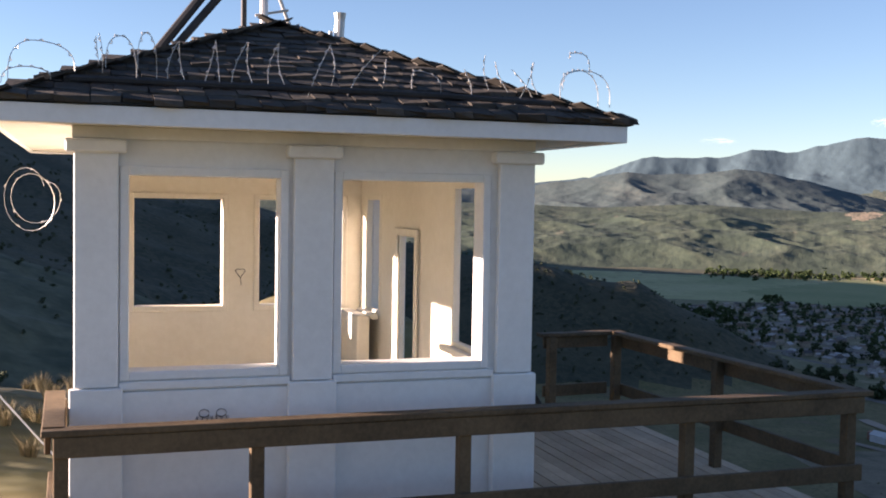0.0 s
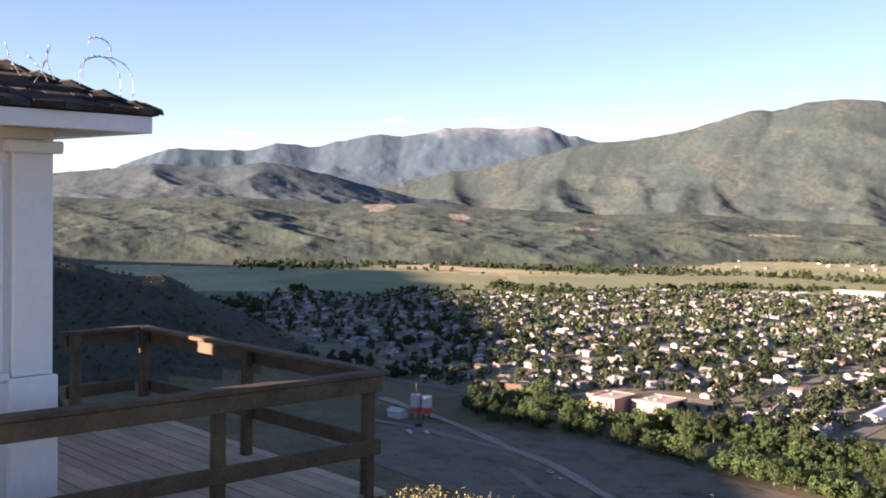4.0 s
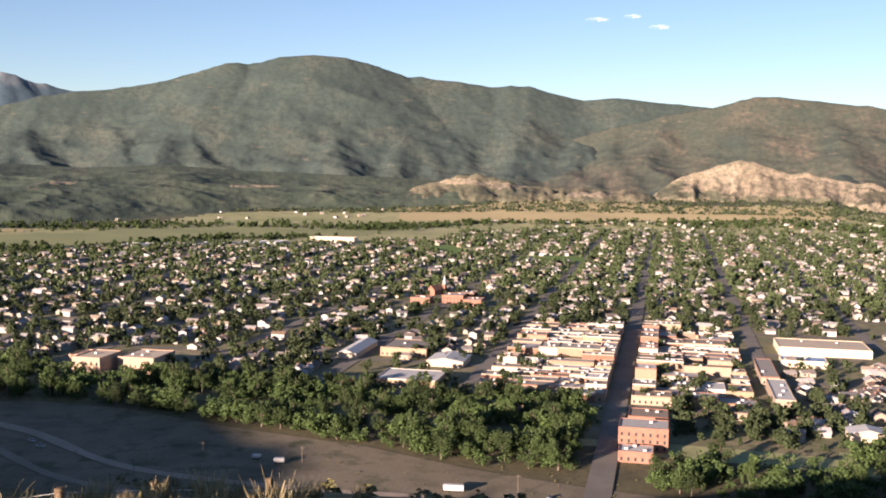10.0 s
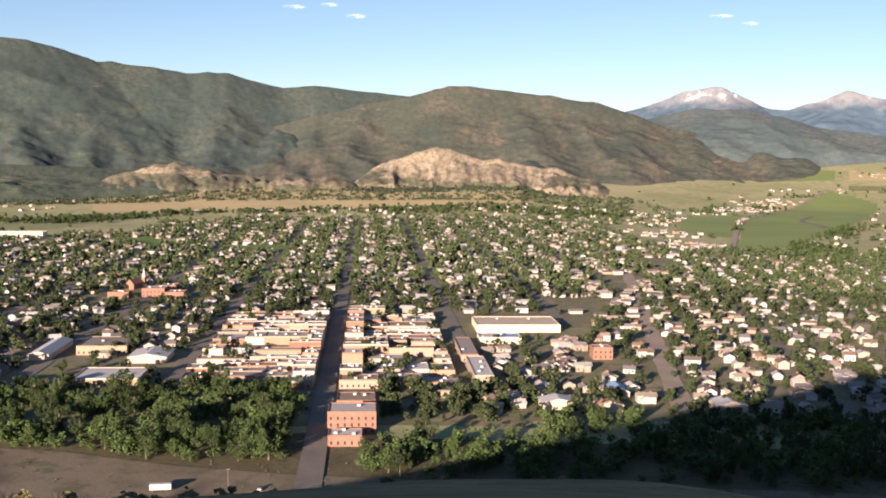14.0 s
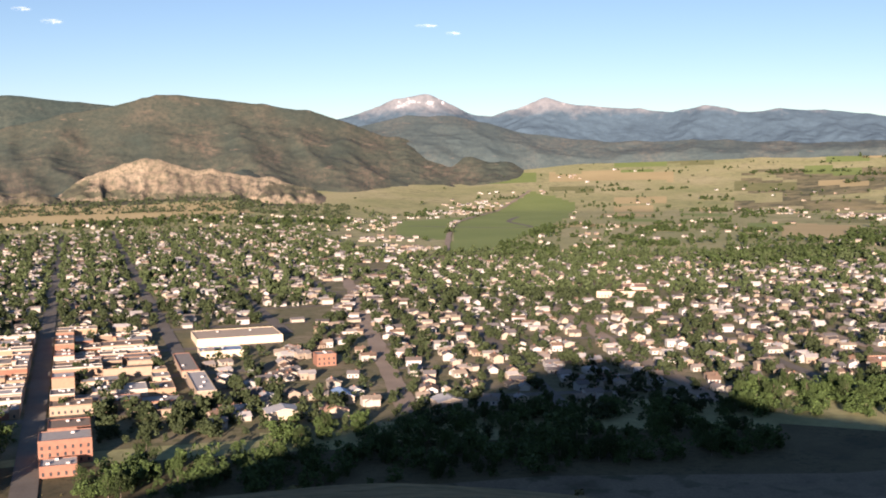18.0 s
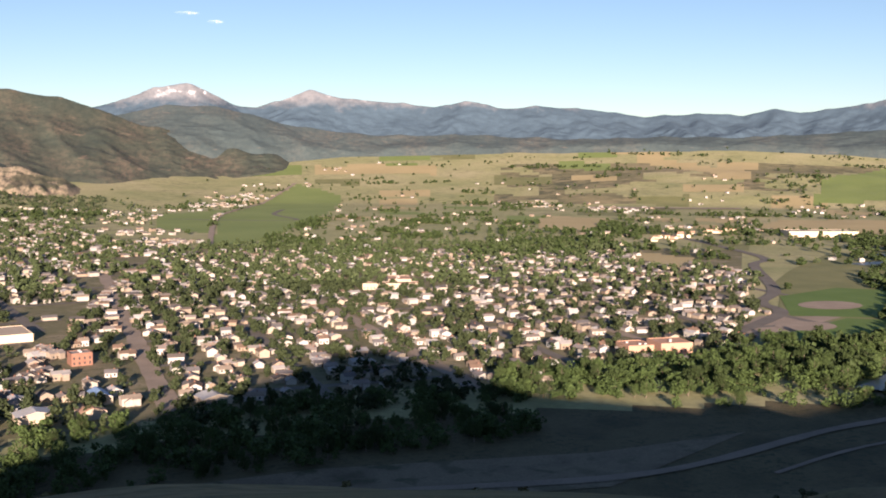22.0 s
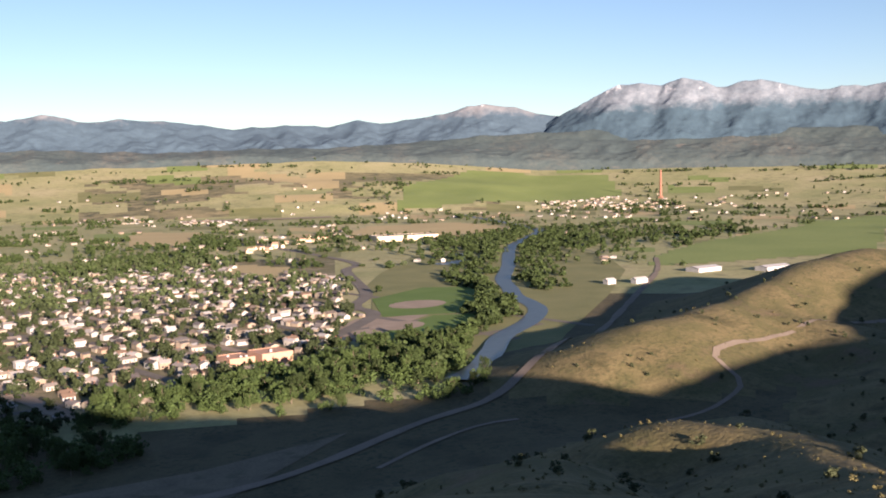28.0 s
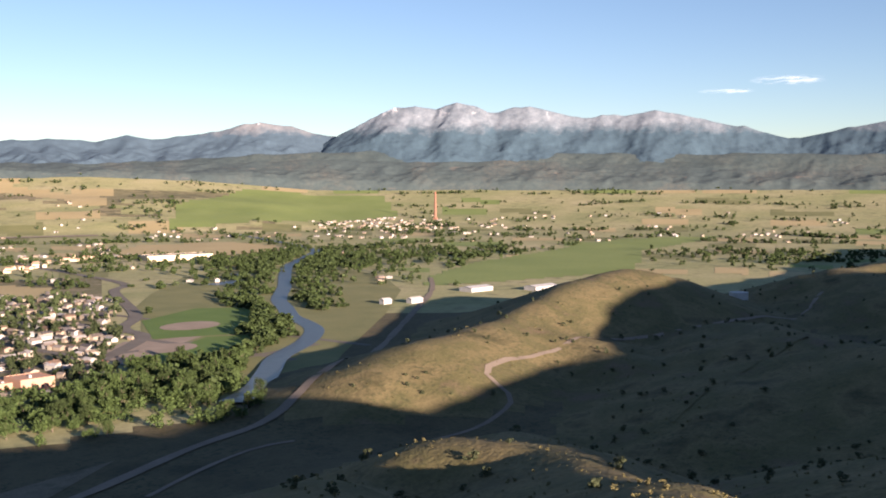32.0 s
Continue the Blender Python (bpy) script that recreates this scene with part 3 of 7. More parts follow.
mountain("hill_forested", [(-42, 0.3), (-47, 0.7), (-52, 1.0), (-57, 1.3), (-61, 1.35), (-66, 1.2), (-71, 1.3), (-76, 1.15), (-82, 1.2), (-90, 1.0), (-100, 0.8)], [(-41, 4330), (-101, 4300)], 4560, M_forest_far, "dark forested foothills below the massif, tinted blue green for haze", 3.0, 0.25, (), 8.0, 1.1, "hill", 12, soft=0.7, knob=200)
mountain("hill_rolling", [(80, -0.3), (70, -0.35), (62, -0.3), (56, -0.45), (50, -0.2), (45, -0.5), (40, -0.35), (36, -0.55), (31, -0.75), (26, -0.6), (21, -0.9), (16, -1.0), (11, -1.3), (7, -1.8)], [(81, 2250), (31, 2280), (22, 2700), (6, 2900)], 3420, [M_rolling, M_bluff], "rolling foothills of dark scrub and dry grass", 1.7, 0.14, [(42.5, -0.5, 0.8, 0.2), (38.2, -0.9, 0.6, 0.16), (31.5, -1.4, 0.8, 0.1), (22, -1.5, 1.5, 0.06)], 11.0, 0.9, "hill", 14, soft=1.0, slope=1.0, knob=240)


# ---- fields, roads, river ----
def part(name, bm, mat, parent=None, label="", smooth=False):
    me = bpy.data.meshes.new(name)
    bm.to_mesh(me)
    bm.free()
    me.materials.append(mat)
    if smooth:
        me.polygons.foreach_set("use_smooth", np.full(len(me.polygons), True))
    ob = new(name, me)
    if parent:
        ob.parent = parent
    if label:
        ob["label"] = label
    return ob


def drape(name, outline, lift, mat, label, category, cell=60.0):
    """A sheet with this outline that lies on the land."""
    bm = bmesh.new()
    bm.faces.new([bm.verts.new((x, y, 0)) for x, y in outline])
    xs, ys = [p[0] for p in outline], [p[1] for p in outline]
    for axis, lo, hi in ((0, min(xs), max(xs)), (1, min(ys), max(ys))):
        v = lo + cell
        while v < hi:
            no = (1, 0, 0) if axis == 0 else (0, 1, 0)
            bmesh.ops.bisect_plane(bm, geom=bm.verts[:] + bm.edges[:] + bm.faces[:], plane_co=(v, 0, 0) if axis == 0 else (0, v, 0), plane_no=no)
            v += cell
    bmesh.ops.triangulate(bm, faces=bm.faces[:])
    for v in bm.verts:
        h = drop(v.co.x, v.co.y)
        v.co.z = h + lift - (0 if math.hypot(v.co.x, v.co.y) > 1700 else 0.9 * min(max(h - 1.2, 0), 4))
    bmesh.ops.recalc_face_normals(bm, faces=bm.faces[:])
    if bm.faces and sum(f.normal.z for f in bm.faces) < 0:
        bmesh.ops.reverse_faces(bm, faces=bm.faces[:])
    return tagged(part(name, bm, mat, smooth=True), label, category, kind="structure")


LAND_X, LAND_Y, LAND_Z = GRID_LAND[0]
MID_X, MID_Y = [(g[1:, :-1] + g[1:, 1:] + g[:-1, 1:] + g[:-1, :-1]) / 4 for g in (LAND_X, LAND_Y)]


def patch(name, outline, mat, label, category="field", lift=0.2):
    """A field that follows every fold of the land inside an outline."""
    hit = np.zeros(MID_X.shape, bool)
    for (x0, y0), (x1, y1) in zip(outline, outline[1:] + outline[:1]):
        if y0 != y1:
            hit ^= ((y0 > MID_Y) != (y1 > MID_Y)) & (MID_X < (x1 - x0) * (MID_Y - y0) / (y1 - y0) + x0)
    i, j = np.nonzero(hit)
    if not len(i):
        return
    n = LAND_X.shape[1]
    f = np.stack([i * n + j, i * n + j + 1, (i + 1) * n + j + 1, (i + 1) * n + j], -1)
    used, inv = np.unique(f, return_inverse=True)
    V = np.stack([LAND_X.ravel()[used], LAND_Y.ravel()[used], LAND_Z.ravel()[used] + lift], 1)
    return tagged(mesh_object(name, V, inv.reshape(f.shape), mat), label, category, kind="structure")


def smooth_line(pts, n=6):
    """A rounded line through the points."""
    out = []
    p = [pts[0]] + list(pts) + [pts[-1]]
    for a, b, c, d in zip(p, p[1:], p[2:], p[3:]):
        for k in range(n):
            t = k / n
            out.append(tuple(0.5 * (2 * b[i] + (c[i] - a[i]) * t + (2 * a[i] - 5 * b[i] + 4 * c[i] - d[i]) * t * t + (3 * b[i] - a[i] - 3 * c[i] + d[i]) * t ** 3) for i in (0, 1)))
    return out + [tuple(pts[-1])]


def strip(name, line, width, lift, mat, label, category="road", kind="structure", cross=3):
    """A ribbon of that width along a line, on the land."""
    line = np.array(line, float)
    seg = np.hypot(*np.diff(line, axis=0).T)
    s = np.concatenate([[0], np.cumsum(seg)])
    n = max(2, int(s[-1] / 14) + 1)
    q = np.linspace(0, s[-1], n)
    P = np.stack([np.interp(q, s, line[:, 0]), np.interp(q, s, line[:, 1])], 1)
    T = np.gradient(P, axis=0)
    T /= np.linalg.norm(T, axis=1)[:, None]
    N = np.stack([-T[:, 1], T[:, 0]], 1)
    off = np.linspace(-width / 2, width / 2, cross)
    worn = 1 + (1.1 * fbm(P[:, 0] / 30, P[:, 1] / 30, 3) if mat in (M_dirtroad, M_track) else 0 * P[:, 0])
    V = P[:, None, :] + N[:, None, :] * off[None, :, None] * worn[:, None, None]
    Z = ground_z(V[..., 0], V[..., 1]) + lift
    if mat is M_river:
        level = np.pad(Z.max(1), 6, mode="edge")
        Z = np.repeat(np.convolve(level, np.ones(13) / 13, mode="valid")[:, None] + 0.1, cross, 1)
    i = np.arange(n * cross).reshape(n, cross)
    f = np.stack([i[:-1, :-1], i[:-1, 1:], i[1:, 1:], i[1:, :-1]], -1).reshape(-1, 4)[:, ::-1]
    ob = mesh_object(name, np.concatenate([V, Z[..., None]], -1).reshape(-1, 3), f, mat)
    return tagged(ob, label, category, kind=kind)


RIVER = smooth_line([(-700, 690), (-560, 640), (-400, 600), (-200, 578), (-30, 545), (150, 524), (300, 508), (430, 456), (520, 412), (585, 418), (655, 452), (720, 487), (800, 512), (868, 545), (912, 585), (945, 622), (1000, 665), (1075, 725), (1200, 800), (1370, 912), (1500, 990), (1700, 1080), (1890, 1200), (2300, 1690)])
strip("water", [p for p in RIVER if p[0] > 548], 19, 0.36, M_river, "slow dark river between tree lined banks", "river", cross=2)
strip("water", smooth_line([(1180, 905), (1240, 905), (1290, 930), (1330, 985)]), 26, 0.4, M_river, "pond beside the river", "pond", cross=2)
strip("water", smooth_line([(1265, 470), (1285, 455), (1300, 452)]), 22, 0.4, M_river, "small pond by the sheds", "pond", cross=2)

drape("pavement_yard", [(-470, 455), (-440, 530), (-360, 560), (-300, 556), (-222, 531), (-146, 514), (-86, 488), (-32, 473), (70, 455), (200, 440), (330, 395), (420, 385), (300, 350), (150, 400), (60, 420), (-88, 405), (-210, 395), (-300, 410), (-380, 425)], 0.25, M_soil, "bare gravel rail yard below the hill", "yard", 14)
strip("road", smooth_line([(-520, 575), (-419, 538), (-360, 510), (-314, 491), (-243, 449), (-157, 438), (-82, 438), (60, 425)]), 7, 0.5, M_dirtroad, "pale dirt track across the rail yard")
strip("road", smooth_line([(-470, 512), (-430, 515), (-395, 508), (-350, 505)]), 7, 0.45, M_track, "dirt track past the silos")
strip("road", smooth_line([(-330, 470), (-260, 425), (-180, 412), (-90, 418)]), 5, 0.45, M_track, "faint dirt track along the foot of the hill")
strip("road", smooth_line([(60, 425), (200, 398), (326, 356), (457, 365), (540, 364), (640, 385), (750, 418), (1000, 510), (1236, 599), (1400, 680)]), 7, 0.5, M_track, "gravel road along the valley edge")
strip("road", smooth_line([(520, 259), (541, 250), (573, 243), (611, 243), (629, 251), (642, 268), (656, 277), (690, 275), (728, 264), (808, 250), (864, 224), (960, 185), (1086, 137), (1200, 120)]), 4.0, 0.35, M_track, "dirt track winding over the grassy ridge")
strip("road", smooth_line([(377, 327), (427, 334), (471, 334), (494, 324)]), 3.5, 0.35, M_track, "dirt track at the foot of the slope")
strip("road", smooth_line([(560, 130), (620, 120), (700, 100), (800, 60), (900, 20)]), 3, 0.35, M_hill, "faint grassy track across the dark gully")

FIELDS = [
    ([(-1360, 1213), (-1144, 1139), (-1040, 1400), (-1188, 1665), (-1515, 1620)], M_pasture),
    ([(-1180, 1690), (-1020, 1450), (-880, 1560), (-780, 1800), (-560, 1960), (-560, 2100), (-900, 2080)], M_pasture),
    ([(535, 1547), (649, 1624), (1169, 2430), (1411, 2897), (1407, 3226), (1104, 2765), (820, 2297)], M_green),
    ([(575, 1978), (630, 1830), (800, 2290), (950, 2560), (725, 2423)], M_green),
    ([(1560, 1440), (1660, 1190), (1760, 1170), (1936, 1299), (2000, 1480), (1836, 1601)], M_tan),
    ([(1300, 640), (1330, 600), (1621, 438), (2096, 545), (2700, 500), (2500, 700), (1671, 735), (1420, 690)], M_green),
    ([(2300, 1900), (3000, 1560), (3500, 1900), (3300, 2350), (2700, 2200)], M_green),
    ([(-600, 2400), (-300, 2450), (-40, 2520), (420, 2650), (400, 2830), (-50, 2900), (-420, 2960), (-700, 2760)], M_tan),
    ([(-1560, 1650), (-1240, 1720), (-1150, 1850), (-1500, 1800)], M_tan),
    ([(-230, 1640), (-180, 1540), (-110, 1560), (-130, 1660)], M_lawn),
    ([(1410, 1915), (1447, 1727), (1222, 1506), (1207, 1623)], M_tan),
    ([(1059, 1186), (1055, 1063), (950, 977), (933, 1057)], M_tan),
    ([(1658, 3364), (1910, 3168), (2006, 3325), (1775, 3599)], M_tan),
    ([(2638, 3000), (2523, 2360), (2700, 2500), (2755, 3050)], M_tan),
    ([(-420, 1770), (-330, 1620), (-290, 1640), (-360, 1800)], M_lawn),
]
for outline, mat in FIELDS:
    patch("field", outline, mat, "mown dry hay field" if mat is M_tan else "flat green irrigated field", lift=0.35)
rnd = random.Random(11)
for ring in range(13):
    r0 = 1650 * 1.085 ** ring
    for k in range(21):
        a0 = -88 + 3.4 * k + rnd.uniform(-0.6, 0.6)
        if rnd.random() < 0.45 or a0 > -21 or (a0 > -47 and ring < 3) or (-62 < a0 < -50 and ring < 6):
            continue
        a1, r1 = a0 + rnd.uniform(1.8, 3.1), r0 * rnd.uniform(1.045, 1.075)
        outline = [(-math.sin(radians(a)) * r, math.cos(radians(a)) * r) for a, r in ((a0, r0), (a1, r0 * rnd.uniform(0.99, 1.02)), (a1, r1), (a0, r1 * rnd.uniform(0.98, 1.01)))]
        patch("field", outline, rnd.choice([M_green, M_meadow, M_tan, M_valley, M_tan]), "square farm field on the valley floor")

strip("road", smooth_line([(535, 1547), (820, 2297), (1104, 2765), (1407, 3226)]), 10, 1.2, M_dirtroad, "straight farm track along the green field")
drape("meadow", [(575, 400), (640, 395), (760, 450), (1000, 540), (1230, 640), (1400, 760), (1500, 900), (1460, 1040), (1250, 1010), (1050, 900), (930, 820), (850, 740), (640, 560), (560, 470)], 0.22, M_meadow, "rough green and tan river meadow", "meadow", 16)
drape("yard", [(1765, 2174), (2058, 1925), (2100, 1965), (1806, 2222)], 1.3, M_dirtroad, "pale gravel yard with long low sheds", "yard", 80)
LAWNS = [[(758, 647), (850, 740), (958, 758), (985, 720), (969, 686), (900, 640), (819, 595)], [(664, 562), (700, 592), (745, 600), (790, 612), (815, 582), (770, 552), (716, 526), (680, 535)]]
for outline in LAWNS:
    drape("field", outline, 0.4, M_lawn, "mown baseball outfield", "ball field", 40)
for x, y, r in ((842, 672, 26), (722, 600, 22)):
    drape("infield", [(x + r * 1.3 * math.cos(a), y + r * math.sin(a)) for a in [k * 0.42 for k in range(15)]], 0.6, M_dirtroad, "raked dirt baseball infield", "ball field", 40)
drape("pavement_lot", [(640, 590), (664, 570), (745, 606), (805, 622), (758, 640), (735, 660), (690, 640)], 0.3, M_dirtroad, "pale dirt car park between the ball fields", "car park", 40)

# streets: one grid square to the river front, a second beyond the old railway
CUT = lambda y: 66 + (y - 640) * 0.42
for k in range(-11, 4):
    x = -26 + 96.5 * k
    y0 = 600 if k > -3 else 660 - 4 * k
    while drop(x, y0) > 1.0 and y0 < 1500:
        y0 += 20
    y1 = min(2350, 2450 - 0.1 * abs(x))
    y1 = min(y1, math.sqrt(max(1.0, 1750.0 ** 2 - x * x))) if k < -2 else y1
    if k > 0:
        y0 = max(y0, 640 + (x - 60) / 0.42)
    if k == 0:
        y0 = 420
    strip("road", [(x, y0), (x, y1)], 12 if k == 0 else 11, 0.6 if k == 0 else 0.3, M_asphalt, "straight asphalt town street")
CROSS = [640 + 103 * k for k in range(16)]
for y in CROSS:
    x0 = -min(1000, math.sqrt(max(1.0, 1720.0 ** 2 - y * y)))
    while drop(x0, y) > 1.0 and x0 < -300:
        x0 += 20
    strip("road", [(x0, y), (min(CUT(y), 520), y)], 10, 0.27, M_asphalt, "asphalt cross street of the town")
strip("road", smooth_line([(60, 620), (110, 715), (210, 880), (330, 1120), (450, 1420), (520, 1560)]), 20, 0.33, M_soil, "disused railway strip through town")
TURN2 = radians(-11)
U2, V2 = (math.sin(-TURN2), math.cos(-TURN2)), (math.cos(-TURN2), -math.sin(-TURN2))
for k in range(0, 8):
    x, y = 176 + V2[0] * 92 * k, 575 + V2[1] * 92 * k
    n = 1150 - 75 * k
    strip("road", [(x, y), (x + U2[0] * n, y + U2[1] * n)], 12 if k in (0, 2) else 9, 0.36, M_dirtroad if k in (0, 2, 4) else M_asphalt, "pale worn street among small houses")
for k in range(0, 9):
    x, y = 180 + U2[0] * (40 + 98 * k), 575 + U2[1] * (40 + 98 * k)
    strip("road", [(x, y), (x + V2[0] * (620 - 20 * k), y + V2[1] * (620 - 20 * k))], 8, 0.34, M_asphalt, "asphalt side street among small houses")
strip("road", smooth_line([(600, 590), (700, 630), (770, 668), (800, 720), (886, 779), (1059, 966), (1160, 1050), (1347, 1454), (1450, 1600)]), 14, 0.5, M_asphalt, "curving asphalt highway past the ball fields")
strip("road", smooth_line([(690, 2250), (900, 2080), (950, 2300), (1050, 2480)]), 12, 0.6, M_asphalt, "highway bend among trees")


# ---- gazebo and deck ----
DECK_O, DECK_Z = Vector((-6.88, 0.75, 0)), 142.5
DU, DW = Vector((0.136, 0.991, 0)).normalized(), Vector((-0.991, 0.136, 0)).normalized()
DECK_M = Matrix(((DW.x * 0 + DU.x, DW.x, 0, DECK_O.x), (DU.y, DW.y, 0, DECK_O.y), (0, 0, 1, EYE), (0, 0, 0, 1)))


def box(bm, lo, hi, bevel=0.0):
    """A box between two corners, with softened edges."""
    r = bmesh.ops.create_cube(bm, size=1.0)["verts"]
    for v in r:
        v.co = Vector([lo[i] + (hi[i] - lo[i]) * (v.co[i] + 0.5) for i in range(3)])
    if bevel:
        es = list({e for v in r for e in v.link_edges})
        bmesh.ops.bevel(bm, geom=es, offset=bevel, segments=1, affect="EDGES")
    return bm


def slab(name, lo, hi, mat, parent, bevel=0.004, label=""):
    return part(name, box(bmesh.new(), lo, hi, bevel), mat, parent, label)


def holder(name, m, label, category, group="", kind=""):
    e = new(name)
    e.matrix_world = m
    return tagged(e, label, category, group, kind)


def tube(bm, pts, r, sides=5):
    """A round bar along a line of points."""
    rings = []
    pts = [Vector(p) for p in pts]
    for i, p in enumerate(pts):
        d = (pts[min(i + 1, len(pts) - 1)] - pts[max(i - 1, 0)]).normalized()
        a = d.orthogonal().normalized() if i == 0 else (a - d * a.dot(d)).normalized()
        b = d.cross(a)
        rr = r[i] if isinstance(r, (list, tuple)) else r
        rings.append([bm.verts.new(p + (a * math.cos(t) + b * math.sin(t)) * rr) for t in [2 * math.pi * k / sides for k in range(sides)]])
    for p, q in zip(rings[:-1], rings[1:]):
        for k in range(sides):
            bm.faces.new((p[k], p[(k + 1) % sides], q[(k + 1) % sides], q[k]))
    bm.faces.new(rings[0][::-1])
    bm.faces.new(rings[-1])
    return bm


M_inner = two_scale("cream_white_inner_wall", (0.7, 0.66, 0.56), (0.82, 0.79, 0.7), 0.9, 12.0, 0.7, rel=0.15, dist=0.005)
M_wire = two_scale("galvanised_razor_wire", (0.38, 0.38, 0.37), (0.6, 0.59, 0.56), 4.0, 40.0, 0.45, 0.5, rel=0)
M_dark = two_scale("dark_painted_steel", (0.03, 0.03, 0.032), (0.06, 0.06, 0.062), 3.0, 30.0, 0.6, 0.3, rel=0.1, dist=0.002)
M_metal_light = two_scale("pale_antenna_panel", (0.6, 0.6, 0.6), (0.75, 0.75, 0.74), 2.0, 20.0, 0.5, rel=0)
M_marker = two_scale("black_marker_ink", (0.03, 0.03, 0.035), (0.06, 0.06, 0.065), 20.0, 60.0, 0.7, rel=0)

gazebo = holder("gazebo", DECK_M, "white painted masonry lookout hut with open windows and shingled hip roof", "gazebo")
P0, P1, Q0, Q1 = 0.14, 3.43, 0.75, 5.57
SILL, HEAD, TOP, FLOOR, TH = -1.243, 0.135, 0.45, -2.5, 0.16


def wall_run(name, axis, fixed, span, holes, outward, mat=M_white, thick=TH, proud=0.025):
    """A wall along p (axis 0) or q (axis 1) with openings (from, to, sill, head)."""
    wall = part(name, box(bmesh.new(), (fixed, span[0], FLOOR - 0.1), (fixed + (thick if outward < 0 else -thick), span[1], FLOOR - 0.004)) if axis else box(bmesh.new(), (span[0], fixed, FLOOR - 0.1), (span[1], fixed + (thick if outward < 0 else -thick), FLOOR - 0.004)), mat, gazebo)
    a0, b0 = (fixed, fixed + thick) if outward < 0 else (fixed - thick, fixed)

    def put(u0, u1, z0, z1):
        if u1 - u0 < 0.005 or z1 - z0 < 0.005:
            return
        if axis == 0:
            part("wall_panel", box(bmesh.new(), (u0, a0, z0), (u1, b0, z1)), mat, wall)
        else:
            part("wall_panel", box(bmesh.new(), (a0, u0, z0), (b0, u1, z1)), mat, wall)
    at = span[0]
    for h0, h1, s, e in holes:
        put(at, h0, FLOOR, TOP)
        put(h0, h1, FLOOR, s)
        put(h0, h1, e, TOP)
        at = h1
    put(at, span[1], FLOOR, TOP)
    for h0, h1, s, e in holes:
        w, d0, d1 = 0.05, a0 - proud, b0 + proud
        for u0, u1, z0, z1 in ((h0 - w, h0 + 0.012, s - w, e + w), (h1 - 0.012, h1 + w, s - w, e + w), (h0 + 0.012, h1 - 0.012, e - 0.012, e + w), (h0 + 0.012, h1 - 0.012, s - w, s + 0.012)):
            if axis == 0:
                part("window_frame", box(bmesh.new(), (u0, d0, z0), (u1, d1, z1), 0.006), mat, wall)
            else:
                part("window_frame", box(bmesh.new(), (d0, u0, z0), (d1, u1, z1), 0.006), mat, wall)
    return wall


front = wall_run("front_wall", 0, Q0, (P0, P1), [(0.458, 1.522, SILL, HEAD), (1.95, 3.066, SILL, HEAD)], -1)
wall_run("back_wall", 0, Q1, (P0, P1), [(0.68, 1.67, SILL - 0.03, -0.04), (2.06, 3.05, SILL - 0.03, -0.04)], 1, M_inner)
SIDE_HOLES = [(1.28, 2.02, SILL - 0.03, 0.1), (3.1, 3.75, -2.44, -0.38), (4.54, 5.1, SILL - 0.03, -0.02)]
for p, way in ((P1 - 0.11, 1), (P0 + 0.11, -1)):
    wall_run("side_wall", 1, p, (Q0 + TH + 0.002, Q1 - TH - 0.002), SIDE_HOLES, way, M_inner, 0.05, 0.008)
    skin = p + 0.003 * way
    for q0, q1, z0, z1 in ((Q0 + TH + 0.002, 1.2, FLOOR, TOP), (2.1, 3.1, FLOOR, TOP), (3.75, 4.46, FLOOR, TOP), (5.18, Q1 - TH - 0.002, FLOOR, TOP), (1.2, 2.1, FLOOR, SILL - 0.1), (4.46, 5.18, FLOOR, SILL - 0.1)):
        slab("render_coat", (min(skin, skin + 0.012 * way), q0, z0), (max(skin, skin + 0.012 * way), q1, z1), M_white, gazebo, 0)
# deep ledges under the end windows and the frame of the doorway
for q0, q1 in ((1.2, 2.1), (4.46, 5.18)):
    slab("inner_ledge", (P1 - TH - 0.11, q0, SILL - 0.1), (P1 - TH - 0.03, q1, SILL - 0.045), M_inner, gazebo, 0.008)
slab("low_wall", (P1 - TH - 0.26, 4.5, FLOOR + 0.012), (P1 - TH - 0.115, 5.38, SILL - 0.06), M_inner, gazebo, 0.01)
for q0, q1, z0, z1 in ((3.02, 3.1, FLOOR + 0.012, -0.31), (3.75, 3.83, FLOOR + 0.012, -0.31), (3.1, 3.75, -0.38, -0.31)):
    slab("door_casing", (P1 - TH - 0.045, q0, z0), (P1 - TH - 0.027, q1, z1), M_inner, gazebo, 0.004)
# inner lining, ceiling, ledges and pilasters
slab("lining", (P0 + TH + 0.003, Q0 + TH + 0.003, FLOOR), (P1 - TH - 0.003, Q0 + TH + 0.02, SILL - 0.06), M_inner, gazebo)
slab("ceiling_panel", (P0 + TH, Q0 + TH, TOP - 0.03), (P1 - TH, Q1 - TH, TOP - 0.005), M_inner, gazebo)
for p in (P0 - 0.03, 1.6, P1 - 0.26):
    slab("pilaster", (p, Q0 - 0.06, -1.33), (p + 0.29, Q0 - 0.003, 0.3), M_white, gazebo, 0.008)
    slab("capital", (p - 0.055, Q0 - 0.115, 0.27), (p + 0.345, Q0 - 0.002, 0.36), M_white, gazebo, 0.012)
    slab("pilaster_base", (p - 0.03, Q0 - 0.085, FLOOR), (p + 0.32, Q0 - 0.003, -1.335), M_white, gazebo, 0.008)
for q in (Q0 + 0.3, Q1 - 0.3):
    slab("capital", (P1 - 0.09, q - 0.17, 0.27), (P1 + 0.11, q + 0.17, 0.36), M_white, gazebo, 0.012)
    slab("pilaster", (P1 - 0.09, q - 0.13, FLOOR), (P1 + 0.06, q + 0.13, 0.268), M_white, gazebo, 0.008)
